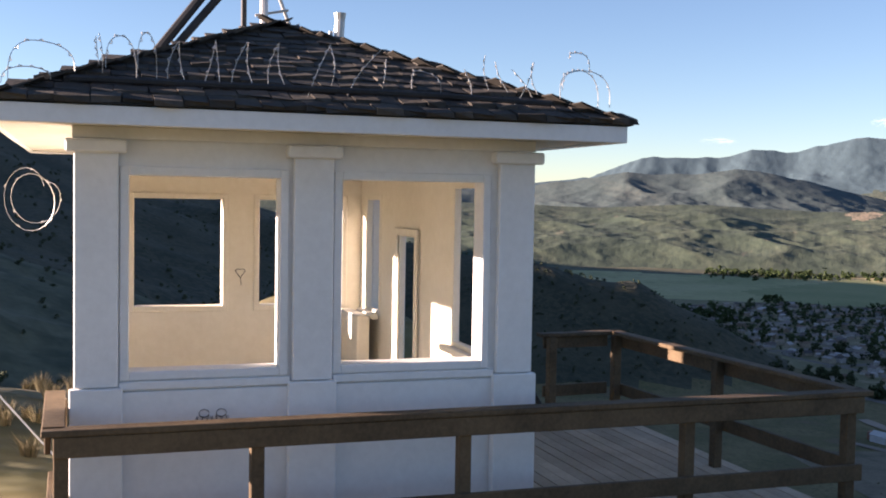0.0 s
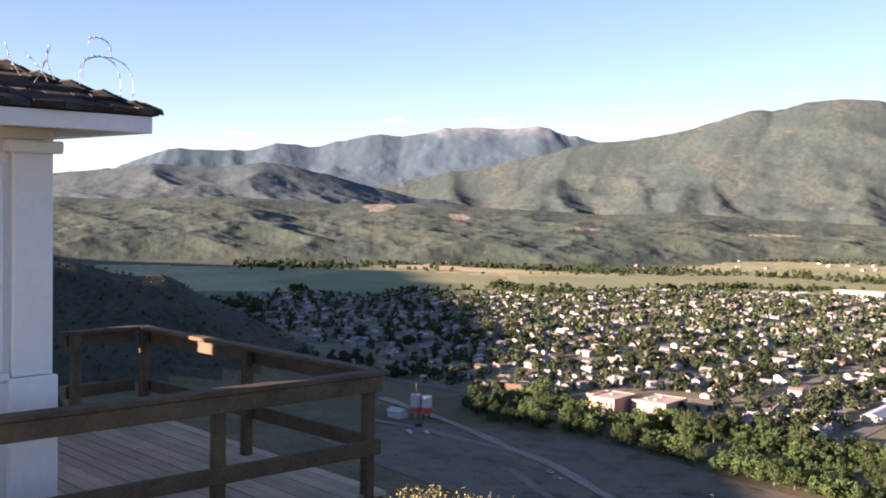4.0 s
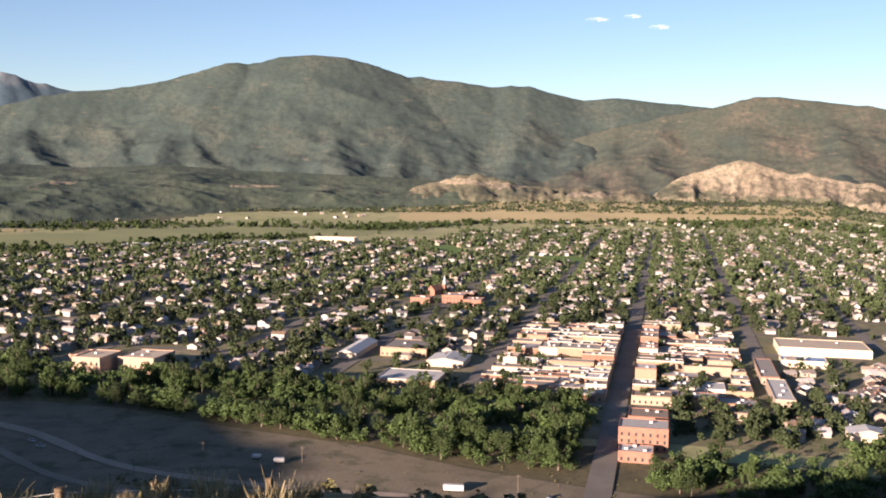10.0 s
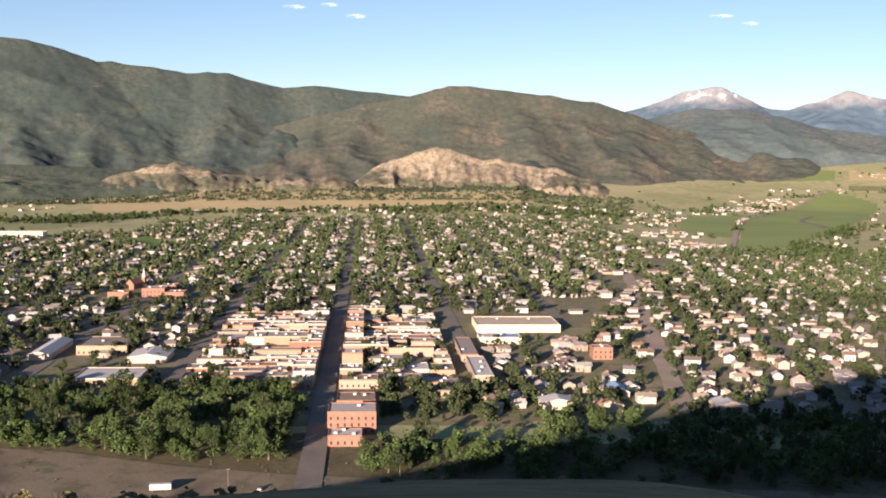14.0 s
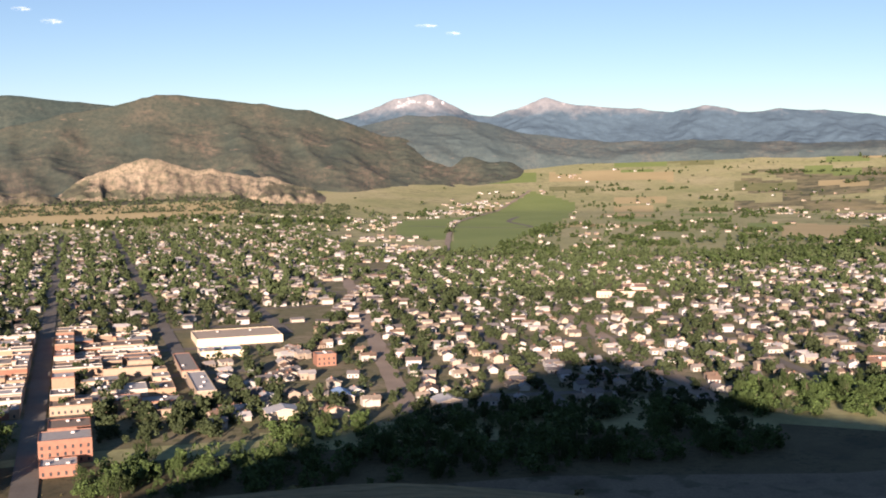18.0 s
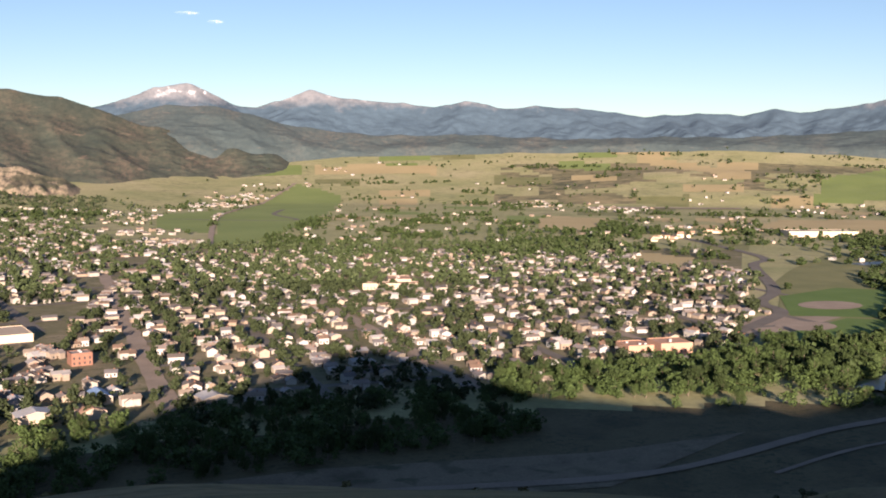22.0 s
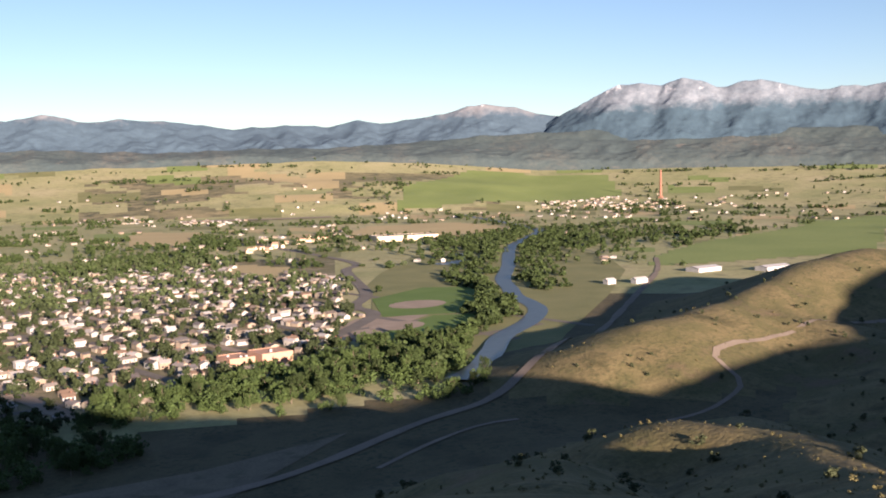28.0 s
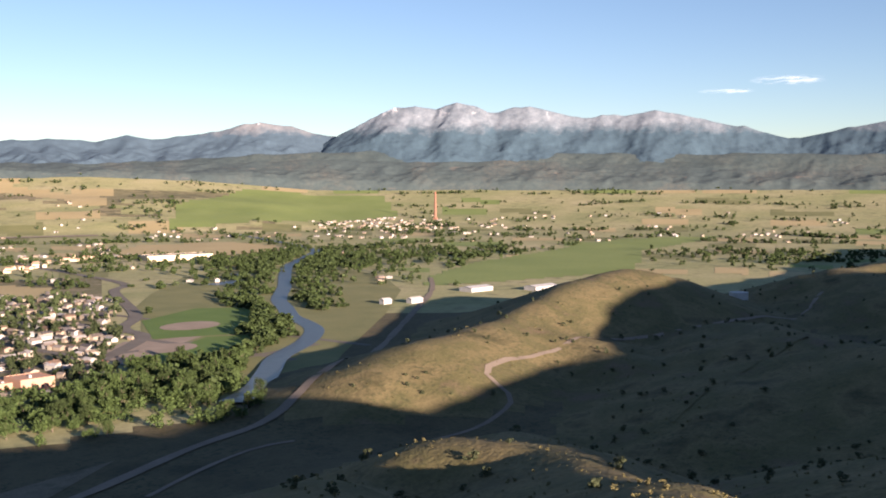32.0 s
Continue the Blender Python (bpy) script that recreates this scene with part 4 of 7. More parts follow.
for a, b in ((0.42, 1.57), (1.92, 3.14)):
    slab("ledge", (a - 0.02, Q0 - 0.035, -1.36), (b + 0.02, Q0 - 0.003, -1.3), M_white, gazebo, 0.008)
    slab("panel_rail", (a - 0.02, Q0 - 0.03, -1.62), (b + 0.02, Q0 - 0.003, -1.37), M_white, gazebo, 0.006)
slab("beam", (P0 - 0.04, Q0 - 0.045, 0.365), (P1 + 0.04, Q0 - 0.003, TOP), M_white, gazebo, 0.006)
slab("hut_floor", (P0, Q0, FLOOR - 0.12), (P1, Q1, FLOOR + 0.01), M_inner, gazebo)
# scribbles in black marker on the wall
for cx in (0.98, 1.1):
    scrawl = bmesh.new()
    tube(scrawl, [(cx + 0.035 * math.cos(a), Q0 - 0.036, -1.54 + 0.028 * math.sin(a)) for a in [k * 0.5 for k in range(13)]], 0.003, 4)
    part("scribble", scrawl, M_marker, gazebo, "illegible black marker scribble")
for k in range(7):
    scrawl = bmesh.new()
    tube(scrawl, [(0.93 + 0.035 * k + 0.012 * math.sin(j * 2.1 + k), Q0 - 0.036, -1.61 + 0.05 * (j % 2)) for j in range(4)], 0.003, 4)
    part("scribble", scrawl, M_marker, gazebo, "illegible black marker scribble")
heart = bmesh.new()
hx, hq, hz = 1.86, Q1 - TH - 0.006, -0.88
tube(heart, [(hx + 0.055 * math.sin(t) ** 3, hq, hz + 0.05 * math.cos(t) - 0.02 * math.cos(2 * t)) for t in [2 * math.pi * k / 18 for k in range(19)]], 0.004, 4)
part("scribble", heart, M_marker, gazebo, "small heart drawn in black marker")
part("scribble", tube(bmesh.new(), [(hx, hq, hz - 0.07), (hx + 0.01, hq, hz - 0.15)], 0.004, 4), M_marker, gazebo, "short black marker stroke")

# roof: boarded hip, soffit, fascia, shingles in courses
OV = 0.55
E0, E1, F0, F1 = P0 - OV, P1 + OV, Q0 - OV, Q1 + OV
EAVE_Z = 0.56
APEX = Vector((1.86, (Q0 + Q1) / 2, 1.57))
soff = bmesh.new()
box(soff, (E0 + 0.03, F0 + 0.03, TOP), (E1 - 0.03, F1 - 0.03, TOP + 0.025))
part("soffit", soff, M_inner, gazebo)
for lo, hi in (((E0, F0, 0.43), (E1, F0 + 0.028, 0.55)), ((E0, F1 - 0.028, 0.43), (E1, F1, 0.55)), ((E0, F0 + 0.03, 0.43), (E0 + 0.028, F1 - 0.03, 0.55)), ((E1 - 0.028, F0 + 0.03, 0.43), (E1, F1 - 0.03, 0.55))):
    slab("fascia", lo, hi, M_white, gazebo)
rf = bmesh.new()
cs = [rf.verts.new((x, y, EAVE_Z)) for x, y in ((E0 - 0.02, F0 - 0.02), (E1 + 0.02, F0 - 0.02), (E1 + 0.02, F1 + 0.02), (E0 - 0.02, F1 + 0.02))]
ap = rf.verts.new(APEX - Vector((0, 0, 0.02)))
for k in range(4):
    rf.faces.new((cs[k], cs[(k + 1) % 4], ap))
rf.faces.new(cs[::-1])
roof = part("roof", rf, M_shingle, gazebo)

SHAKES = []
rs = random.Random(3)
for k in range(6):
    bm = bmesh.new()
    box(bm, (-0.5, 0, 0), (0.5, 1, 1))
    for v in bm.verts:
        v.co.z *= 1.0 if v.co.y < 0.5 else 0.35
        v.co.x += rs.uniform(-0.03, 0.03)
        v.co.y += rs.uniform(-0.07, 0.07) if v.co.y < 0.5 else 0
        v.co.z += rs.uniform(-0.25, 0.25) if v.co.y < 0.5 and v.co.z > 0.5 else 0
    me = bpy.data.meshes.new("shingle")
    bm.to_mesh(me)
    bm.free()
    me.materials.append(M_shingle)
    SHAKES.append(me)


def roof_face(c0, c1, single):
    """Courses of cedar shakes from the eave between c0 and c1 up to the apex."""
    c0, c1 = Vector(c0), Vector(c1)
    mid = (c0 + c1) / 2
    up = APEX - mid
    run = up.length
    up.normalize()
    side = (c1 - c0).normalized()
    out = side.cross(up).normalized()
    rows, joined = 14, []
    for r in range(rows + 1):
        h = run * r / rows - 0.03
        half = (c1 - c0).length / 2 * (1 - max(h, 0) / run)
        x = -half - rs.uniform(0, 0.08)
        while x < half:
            w = rs.uniform(0.12, 0.23)
            cx = min(max(x + w / 2, -half + 0.03), half - 0.03) if half > 0.05 else 0
            m = Matrix((side, up, out)).transposed().to_4x4()
            m.translation = mid + side * cx + up * (h + rs.uniform(-0.022, 0.022)) + out * 0.012
            m = m @ Matrix.Rotation(rs.uniform(-0.03, 0.03), 4, "Z") @ Matrix.Diagonal((w * 0.97, run / rows * 1.25, rs.uniform(0.022, 0.045), 1))
            if single:
                ob = new("shingle", rs.choice(SHAKES))
                ob.parent = roof
                ob.matrix_local = m
            else:
                joined.append((rs.choice(SHAKES), m))
            x += w
            if half < 0.1:
                break
    if joined:
        bm = bmesh.new()
        for me, m in joined:
            n = len(bm.verts)
            bm.from_mesh(me)
            bm.verts.ensure_lookup_table()
            bmesh.ops.transform(bm, matrix=m, verts=bm.verts[n:])
        tagged(part("shingle", bm, M_shingle, roof), kind="stuff")


roof_face((E0, F0, EAVE_Z), (E1, F0, EAVE_Z), True)
roof_face((E1, F0, EAVE_Z), (E1, F1, EAVE_Z), False)
roof_face((E0, F1, EAVE_Z), (E0, F0, EAVE_Z), False)
gut = bmesh.new()
tube(gut, [(E0 + 0.5, F0 + 0.25, 0.735), (E1 - 1.5, F0 + 0.25, 0.74), (E1 - 0.5, F0 + 0.27, 0.72)], 0.022, 6)
part("conduit", gut, M_dark, roof, "dark pipe laid along the shingles")

# razor wire in loose coils along the eave
def coil(name, start, end, turns, rad, squash, phase=0.0):
    n = int(turns * 22)
    a, b = Vector(start), Vector(end)
    d = (b - a).normalized()
    s = d.cross(Vector((0, 0, 1))).normalized()
    rr = random.Random(int(turns * 10))
    pts = []
    for i in range(n + 1):
        t = 2 * math.pi * turns * i / n + phase
        w = 1 + 0.18 * math.sin(t * 0.37 + phase)
        pts.append(a + (b - a) * (i / n) + d * (0.1 * math.sin(t * 0.5)) + s * rad * squash * w * math.cos(t) + Vector((0, 0, rad * w * math.sin(t))))
    bm = tube(bmesh.new(), pts, 0.0035, 4)
    for i in range(3, n, 5):
        p, dd = pts[i], (pts[i + 1] - pts[i - 1]).normalized()
        tube(bm, [p - dd * 0.018, p + dd.orthogonal() * 0.012, p + dd * 0.018], 0.006, 3)
    ob = part(name, bm, M_wire)
    ob.matrix_world = DECK_M
    return tagged(ob, "loose coil of barbed wire lying along the shingled eave", "barbed wire", "barbed wire on the hut")


def barbed(pts, label):
    """One strand of barbed wire through the points, with its barbs."""
    bm = tube(bmesh.new(), pts, 0.0032, 4)
    for i in range(2, len(pts) - 2, 3):
        d = (pts[i + 1] - pts[i - 1]).normalized()
        tube(bm, [pts[i] - d * 0.018, pts[i] + d.orthogonal() * 0.014, pts[i] + d * 0.018], 0.0042, 3)
    ob = part("barbed_wire", bm, M_wire)
    ob.matrix_world = DECK_M
    return tagged(ob, label, "barbed wire", "barbed wire on the hut")


rw = random.Random(12)
WIRE_Q = F0 + 0.3
# stretched coil: slanting strands that rise from the shingles (top p, z, foot p, z)
for p0, z0, p1, z1 in ((0.25, 1.02, 0.27, 0.84), (0.27, 1.04, 0.29, 0.78), (0.77, 1.01, 0.71, 0.72), (0.78, 1.02, 0.83, 0.72), (1.02, 1.04, 0.93, 0.71), (1.02, 1.04, 1.05, 0.73), (1.23, 1.04, 1.12, 0.72), (1.24, 1.04, 1.28, 0.74), (1.45, 1.05, 1.38, 0.75), (1.45, 1.05, 1.5, 0.74), (1.81, 1.06, 1.65, 0.69), (1.81, 1.04, 1.81, 0.77), (2.18, 1.05, 1.94, 0.71), (2.21, 0.98, 2.18, 0.77), (2.8, 0.94, 2.87, 0.76), (2.96, 1.05, 2.99, 0.8), (3.04, 1.01, 3.14, 0.79), (3.17, 0.96, 3.33, 0.76), (3.35, 1.02, 3.19, 0.69), (3.34, 1.02, 3.39, 0.79)):
    bow, back_q = rw.uniform(-0.03, 0.03), rw.uniform(-0.05, 0.05)
    barbed([Vector((p0 + (p1 - p0) * t + bow * math.sin(math.pi * t), WIRE_Q + back_q * math.sin(2.6 * t), z0 + (z1 - z0) * t)) for t in [k / 12 for k in range(13)]], "slanting strand of stretched barbed wire on the shingles")
# open arcs and loops: left foot, top and right foot
for p0, z0, pt, zt, p1, z1 in ((-0.28, 0.71, -0.12, 0.97, 0.12, 0.79), (-0.32, 0.68, -0.16, 0.8, -0.03, 0.73), (0.31, 0.81, 0.41, 1.03, 0.51, 0.73), (0.51, 0.81, 0.57, 1.06, 0.64, 0.77), (2.38, 0.77, 2.44, 0.91, 2.65, 0.77), (3.53, 0.76, 3.73, 0.98, 3.92, 0.68), (3.55, 0.82, 3.78, 0.98, 4.02, 0.72), (3.6, 1.05, 3.72, 1.11, 3.84, 0.97)):
    pts = []
    for k in range(21):
        t = -1 + k / 10
        up = math.cos(t * math.pi / 2) ** 0.62
        pts.append(Vector((pt + (p1 - pt) * math.sin(t * math.pi / 2) if t > 0 else pt + (pt - p0) * math.sin(t * math.pi / 2), WIRE_Q + 0.08 * t, (z1 if t > 0 else z0) + (zt - (z1 if t > 0 else z0)) * up)))
    barbed(pts, "open arc of barbed wire standing on the eave")
coil("barbed_wire", (E0 + 0.02, 3.7, -0.05), (E0 + 0.22, 4.1, -0.12), 2.2, 0.25, 0.9, 0.4)

# mast on the far side of the roof
mast = holder("antenna_mast", DECK_M, "dark steel antenna mast with braces rising behind the roof", "antenna")
for name, a, b, r in (("brace", (0.55, 6.6, 1.12), (2.0, 6.6, 3.04), 0.06), ("brace", (0.74, 6.6, 1.2), (2.2, 6.6, 3.0), 0.05), ("pole", (2.04, 6.6, -2.6), (2.04, 6.6, 3.6), 0.035), ("leg", (1.98, 6.6, -2.6), (2.38, 6.6, 3.6), 0.03), ("leg", (2.75, 6.7, 1.85), (2.05, 6.7, 3.6), 0.024), ("leg", (3.3, 5.7, 0.72), (2.69, 6.5, 2.13), 0.028), ("panel", (2.29, 6.6, 2.1), (2.29, 6.6, 2.9), 0.05)):
    part(name, tube(bmesh.new(), [a, b], r, 8), M_dark if name in ("brace", "pole") else M_metal_light if name == "panel" else M_wire, mast)
for k in range(4):
    z = 2.23 + 0.4 * k
    part("rung", tube(bmesh.new(), [(2.18 + 0.07 * k, 6.6, z), (2.6 - 0.12 * k, 6.65, z + 0.1)], 0.016, 6), M_wire, mast)
pipe = tube(bmesh.new(), [(2.5, 3.4, 1.1), (2.53, 3.4, 1.72), (2.53, 3.4, 1.78)], [0.05, 0.05, 0.062], 10)
tube(pipe, [(2.42, 3.4, 1.1), (2.44, 3.4, 1.6)], 0.02, 6)
vent = part("vent_pipe", pipe, M_wire)
vent.matrix_world = DECK_M
tagged(vent, "weathered metal vent pipe standing on the shingled roof", "vent pipe")

# deck with its rails
deck = holder("deck", DECK_M, "weathered timber lookout deck of narrow boards", "deck")
rd = random.Random(5)
bm = box(bmesh.new(), (-0.5, 0, 0), (0.5, 1, 1), 0.0)
plank_me = bpy.data.meshes.new("board")
bm.to_mesh(plank_me)
bm.free()
plank_me.materials.append(M_deck)
p = 0.0
while p < 6.1:
    b = new("board", plank_me)
    b.parent = deck
    lo = 0.02
    hi = 4.1 if p > P1 - 0.2 or p < P0 else Q0 - 0.02
    b.matrix_local = pose(p + 0.07, lo, FLOOR - 0.04 + rd.uniform(-0.003, 0.003), 0, 0, rd.uniform(-0.1, 0.1)) @ Matrix.Diagonal((0.129, hi - lo, 0.038, 1))
    p += 0.142
for q in (0.06, 1.6, 3.2, 4.0):
    slab("joist", (0, q, FLOOR - 0.22), (6.1, q + 0.05, FLOOR - 0.045), M_timber, deck)
for x, q in ((0.05, 0.05), (3.0, 0.05), (6.0, 0.05), (6.0, 3.9), (3.6, 3.95)):
    slab("footing_post", (x - 0.07, q - 0.02, FLOOR - 3.2), (x + 0.07, q + 0.12, FLOOR - 0.225), M_timber, deck)

rail = holder("railing", DECK_M, "brown stained timber railing round the deck", "railing")
RT = -1.45


def rail_run(a, b, posts):
    a, b = Vector((*a, 0)), Vector((*b, 0))
    d = (b - a).normalized()
    n = Vector((-d.y, d.x, 0))
    m = Matrix((d, n, Vector((0, 0, 1)))).transposed().to_4x4()
    m.translation = a
    L = (b - a).length
    for name, lo, hi in (("top_rail", (-0.07, -0.07, RT - 0.04), (L + 0.07, 0.07, RT)), ("side_board", (0.0, -0.055, RT - 0.175), (L, -0.017, RT - 0.044)), ("mid_rail", (0.0, -0.05, -2.16), (L, -0.012, -2.03))):
        ob = slab(name, lo, hi, M_timber, rail, 0.006)
        ob.matrix_local = m
    for t in posts:
        ob = slab("post", (t - 0.045, -0.008, FLOOR - 0.1), (t + 0.045, 0.082, RT - 0.044), M_timber, rail, 0.006)
        ob.matrix_local = m


rail_run((0, 0), (5.98, 0), (0.045, 1.25, 2.68, 4.45, 5.9))
rail_run((5.98, 0.1), (5.83, 3.8), (1.75, 3.66))
rail_run((5.76, 3.87), (4.95, 3.8), (0.75,))
rail_run((-0.02, 1.3), (0, 0.08), (0.05,))
stair = bmesh.new()
tube(stair, [(4.9, 3.95, -2.15), (5.9, 5.6, -2.95)], 0.03, 6)
hr = part("hand_rail", stair, M_dark, rail, "dark steel hand rail leading down")


# ---- trees ----
def crown_mesh(name, seed, lobes, pieces, size, mat, flat=1.0):
    """A crown of leaf clumps: bent scraps of foliage over several lobes, with gaps. Unit height 1, trunk foot at the origin."""
    r = np.random.default_rng(seed)
    c = np.stack([r.normal(0, 0.17, lobes), r.normal(0, 0.17, lobes), r.uniform(0.2, 0.8, lobes)], 1)
    rad = r.uniform(0.13, 0.25, lobes) * np.where(c[:, 2] > 0.68, 0.75, 1.0) * (11 / max(lobes, 11)) ** 0.45
    k = r.integers(0, lobes, pieces)
    d = r.normal(0, 1, (pieces, 3))
    d /= np.linalg.norm(d, axis=1)[:, None]
    d[:, 2] *= flat
    P = c[k] + d * (rad[k] * r.uniform(0.72, 1.08, pieces))[:, None]
    P[:, 2] = np.clip(P[:, 2], 0.1, 1.02)
    n = d + r.normal(0, 0.55, (pieces, 3))
    n /= np.linalg.norm(n, axis=1)[:, None]
    a = np.cross(n, r.normal(0, 1, (pieces, 3)))
    a /= np.linalg.norm(a, axis=1)[:, None]
    b = np.cross(n, a)
    s = r.uniform(0.6, 1.3, pieces)[:, None] * size
    V = np.stack([P + a * s, P + b * s * 0.8 - n * s * 0.3, P - a * s, P - b * s * 0.8 - n * s * 0.3], 1).reshape(-1, 3)
    F = np.arange(pieces * 4).reshape(-1, 4)
    me_ob = mesh_object(name, V, F, mat, smooth=False)
    me = me_ob.data
    bpy.data.objects.remove(me_ob)
    return me, V.astype(np.float32)


def trunk_bmesh(seed, limbs=5):
    r = random.Random(seed)
    bm = bmesh.new()
    tube(bm, [(0, 0, -0.03), (0.01, 0.0, 0.2), (-0.01, 0.01, 0.5), (0, 0, 0.8)], [0.035, 0.026, 0.018, 0.006], 6)
    for k in range(limbs):
        a, z = r.uniform(0, 6.28), r.uniform(0.2, 0.5)
        tube(bm, [(0, 0, z), (0.12 * math.cos(a), 0.12 * math.sin(a), z + 0.12), (0.22 * math.cos(a), 0.22 * math.sin(a), z + 0.26)], [0.014, 0.009, 0.003], 5)
    return bm


def leaf_material(name, dark, light):
    def build(nt, b):
        info = nt.nodes.new("ShaderNodeObjectInfo")
        geo = nt.nodes.new("ShaderNodeNewGeometry")
        f = noise_node(nt, 0.06, 2, 0.5)
        c = mix(nt, f, dark, light)
        c = mix(nt, 0.55, c, ramp(nt, geo.outputs["Random Per Island"], [(0.0, tuple(0.55 * v for v in dark)), (1.0, tuple(1.35 * v for v in light))]))
        hs = nt.nodes.new("ShaderNodeHueSaturation")
        v = nt.nodes.new("ShaderNodeMapRange")
        v.inputs["To Min"].default_value, v.inputs["To Max"].default_value = 0.6, 1.35
        nt.links.new(info.outputs["Random"], v.inputs["Value"])
        nt.links.new(v.outputs["Result"], hs.inputs["Value"])
        nt.links.new(c, hs.inputs["Color"])
        nt.links.new(hs.outputs["Color"], b.inputs["Base Color"])
        b.inputs["Subsurface Weight"].default_value = 0.0
    return material(name, build, 0.75)


M_leaf = leaf_material("cottonwood_foliage", (0.023, 0.041, 0.012), (0.056, 0.088, 0.025))
M_leaf_dark = leaf_material("town_foliage", (0.024, 0.039, 0.015), (0.051, 0.07, 0.027))
M_conifer = leaf_material("conifer_foliage", (0.028, 0.045, 0.022), (0.058, 0.075, 0.034))
KINDS = []
for k in range(6):
    crown, _ = crown_mesh("crown", 20 + k, 24 + 3 * (k % 3), 2200, 0.026, M_leaf)
    bm = trunk_bmesh(k)
    tr = bpy.data.meshes.new("trunk")
    bm.to_mesh(tr)
    bm.free()
    tr.materials.append(M_bark)
    KINDS.append((tr, crown))


def tree(x, y, h, wide, kind, label, group):
    e = new("tree")
    z = drop(x, y)
    e.matrix_world = Matrix.Translation((x, y, z)) @ Matrix.Rotation(rt.uniform(0, 6.28), 4, "Z") @ Matrix.Diagonal((h * wide, h * wide, h, 1))
    tagged(e, label, "tree", group)
    for n, me in zip(("trunk", "crown"), KINDS[kind]):
        o = new(n, me)
        o.parent = e
    return e


THICKET_KINDS = [crown_mesh("thick", 130 + k, 15, 420, 0.05, M_leaf)[1] for k in range(6)]
FAR_KINDS = [crown_mesh("far", 70 + k, 5, 46, 0.15, M_leaf)[1] for k in range(6)]
NEAR_KINDS = [crown_mesh("mid", 90 + k, 8, 170, 0.085, M_leaf)[1] for k in range(6)]
CONE_KINDS = []
for k in range(3):
    r = np.random.default_rng(50 + k)
    n = 60
    z = r.uniform(0.08, 1.0, n)
    a = r.uniform(0, 6.28, n)
    P = np.stack([np.cos(a) * (1.02 - z) * 0.22, np.sin(a) * (1.02 - z) * 0.22, z], 1)
    s = 0.03 + 0.075 * (1.05 - z)[:, None]
    t1 = np.stack([-np.sin(a), np.cos(a), 0 * a], 1)
    t2 = np.stack([np.cos(a) * 0.6, np.sin(a) * 0.6, -0.8 + 0 * a], 1)
    CONE_KINDS.append(np.stack([P + t1 * s, P + t2 * s * 1.3, P - t1 * s, P - t2 * s], 1).reshape(-1, 3))


def grove(name, places, kinds, mat, label):
    """Many far trees in one mesh: rows of x, y, height, width."""
    out = []
    places = np.asarray(places, float)
    if not len(places):
        return
    Z = ground_z(places[:, 0], places[:, 1])
    r = np.random.default_rng(len(places))
    for (x, y, h, w), z in zip(places, Z):
        a = r.uniform(0, 6.28)
        v = kinds[r.integers(0, len(kinds))]
        c, s = math.cos(a) * h * w, math.sin(a) * h * w
        out.append(np.stack([v[:, 0] * c - v[:, 1] * s + x, v[:, 0] * s + v[:, 1] * c + y, v[:, 2] * h + z - 0.06 * h], 1))
    V = np.concatenate(out)
    ob = mesh_object(name, V, np.arange(len(V)).reshape(-1, 4), mat, smooth=False)
    return tagged(ob, label, "trees", kind="stuff")


def inside(x, y, poly):
    hit = False
    for (x0, y0), (x1, y1) in zip(poly, poly[1:] + poly[:1]):
        if (y0 > y) != (y1 > y) and x < (x1 - x0) * (y - y0) / (y1 - y0) + x0:
            hit = not hit
    return hit


RIV = np.array(RIVER)


def river_gap(x, y):
    return float(np.min(np.hypot(RIV[:, 0] - x, RIV[:, 1] - y)))


def over_bank(x, y):
    """True on the open bank between the river and the hill."""
    return 572 < x < 960 and y < float(np.interp(x, RIV[:, 0], RIV[:, 1]))


rt = random.Random(21)
BAND_L = [(-470, 600), (-420, 560), (-330, 566), (-222, 536), (-146, 519), (-86, 493), (-38, 478), (-38, 622), (-80, 634), (-140, 626), (-230, 636), (-330, 622), (-440, 650)]
BAND_M = [(-12, 472), (110, 456), (220, 444), (335, 430), (335, 520), (250, 560), (200, 560), (110, 566), (90, 540), (10, 515)]
BAND_R = [(330, 505), (372, 470), (440, 435), (530, 378), (575, 400), (580, 430), (700, 505), (660, 565), (560, 535), (470, 545), (400, 570)]
near_trees = []
for band, n, hs, group in ((BAND_L, 140, (9, 21), "cottonwoods along the river"), (BAND_M, 85, (7, 16), "cottonwoods along the river"), (BAND_R, 110, (9, 18), "cottonwoods along the river")):
    xs, ys = [p[0] for p in band], [p[1] for p in band]
    done, tries = 0, 0
    while done < n and tries < 9000:
        tries += 1
        x, y = rt.uniform(min(xs), max(xs)), rt.uniform(min(ys), max(ys))
        if not inside(x, y, band) or river_gap(x, y) < 13.5 or (abs(x + 26) < 11) or over_bank(x, y) or (-388 < x < -322 and y > 588):
            continue
        if any((x - a) ** 2 + (y - b) ** 2 < 38 for a, b in near_trees):
            continue
        near_trees.append((x, y))
        h = rt.uniform(*hs)
        tree(x, y, h, rt.uniform(0.5, 0.85) if band is BAND_M else rt.uniform(0.58, 1.0), rt.randrange(6), "leafy green cottonwood with a rounded uneven crown", group)
        done += 1

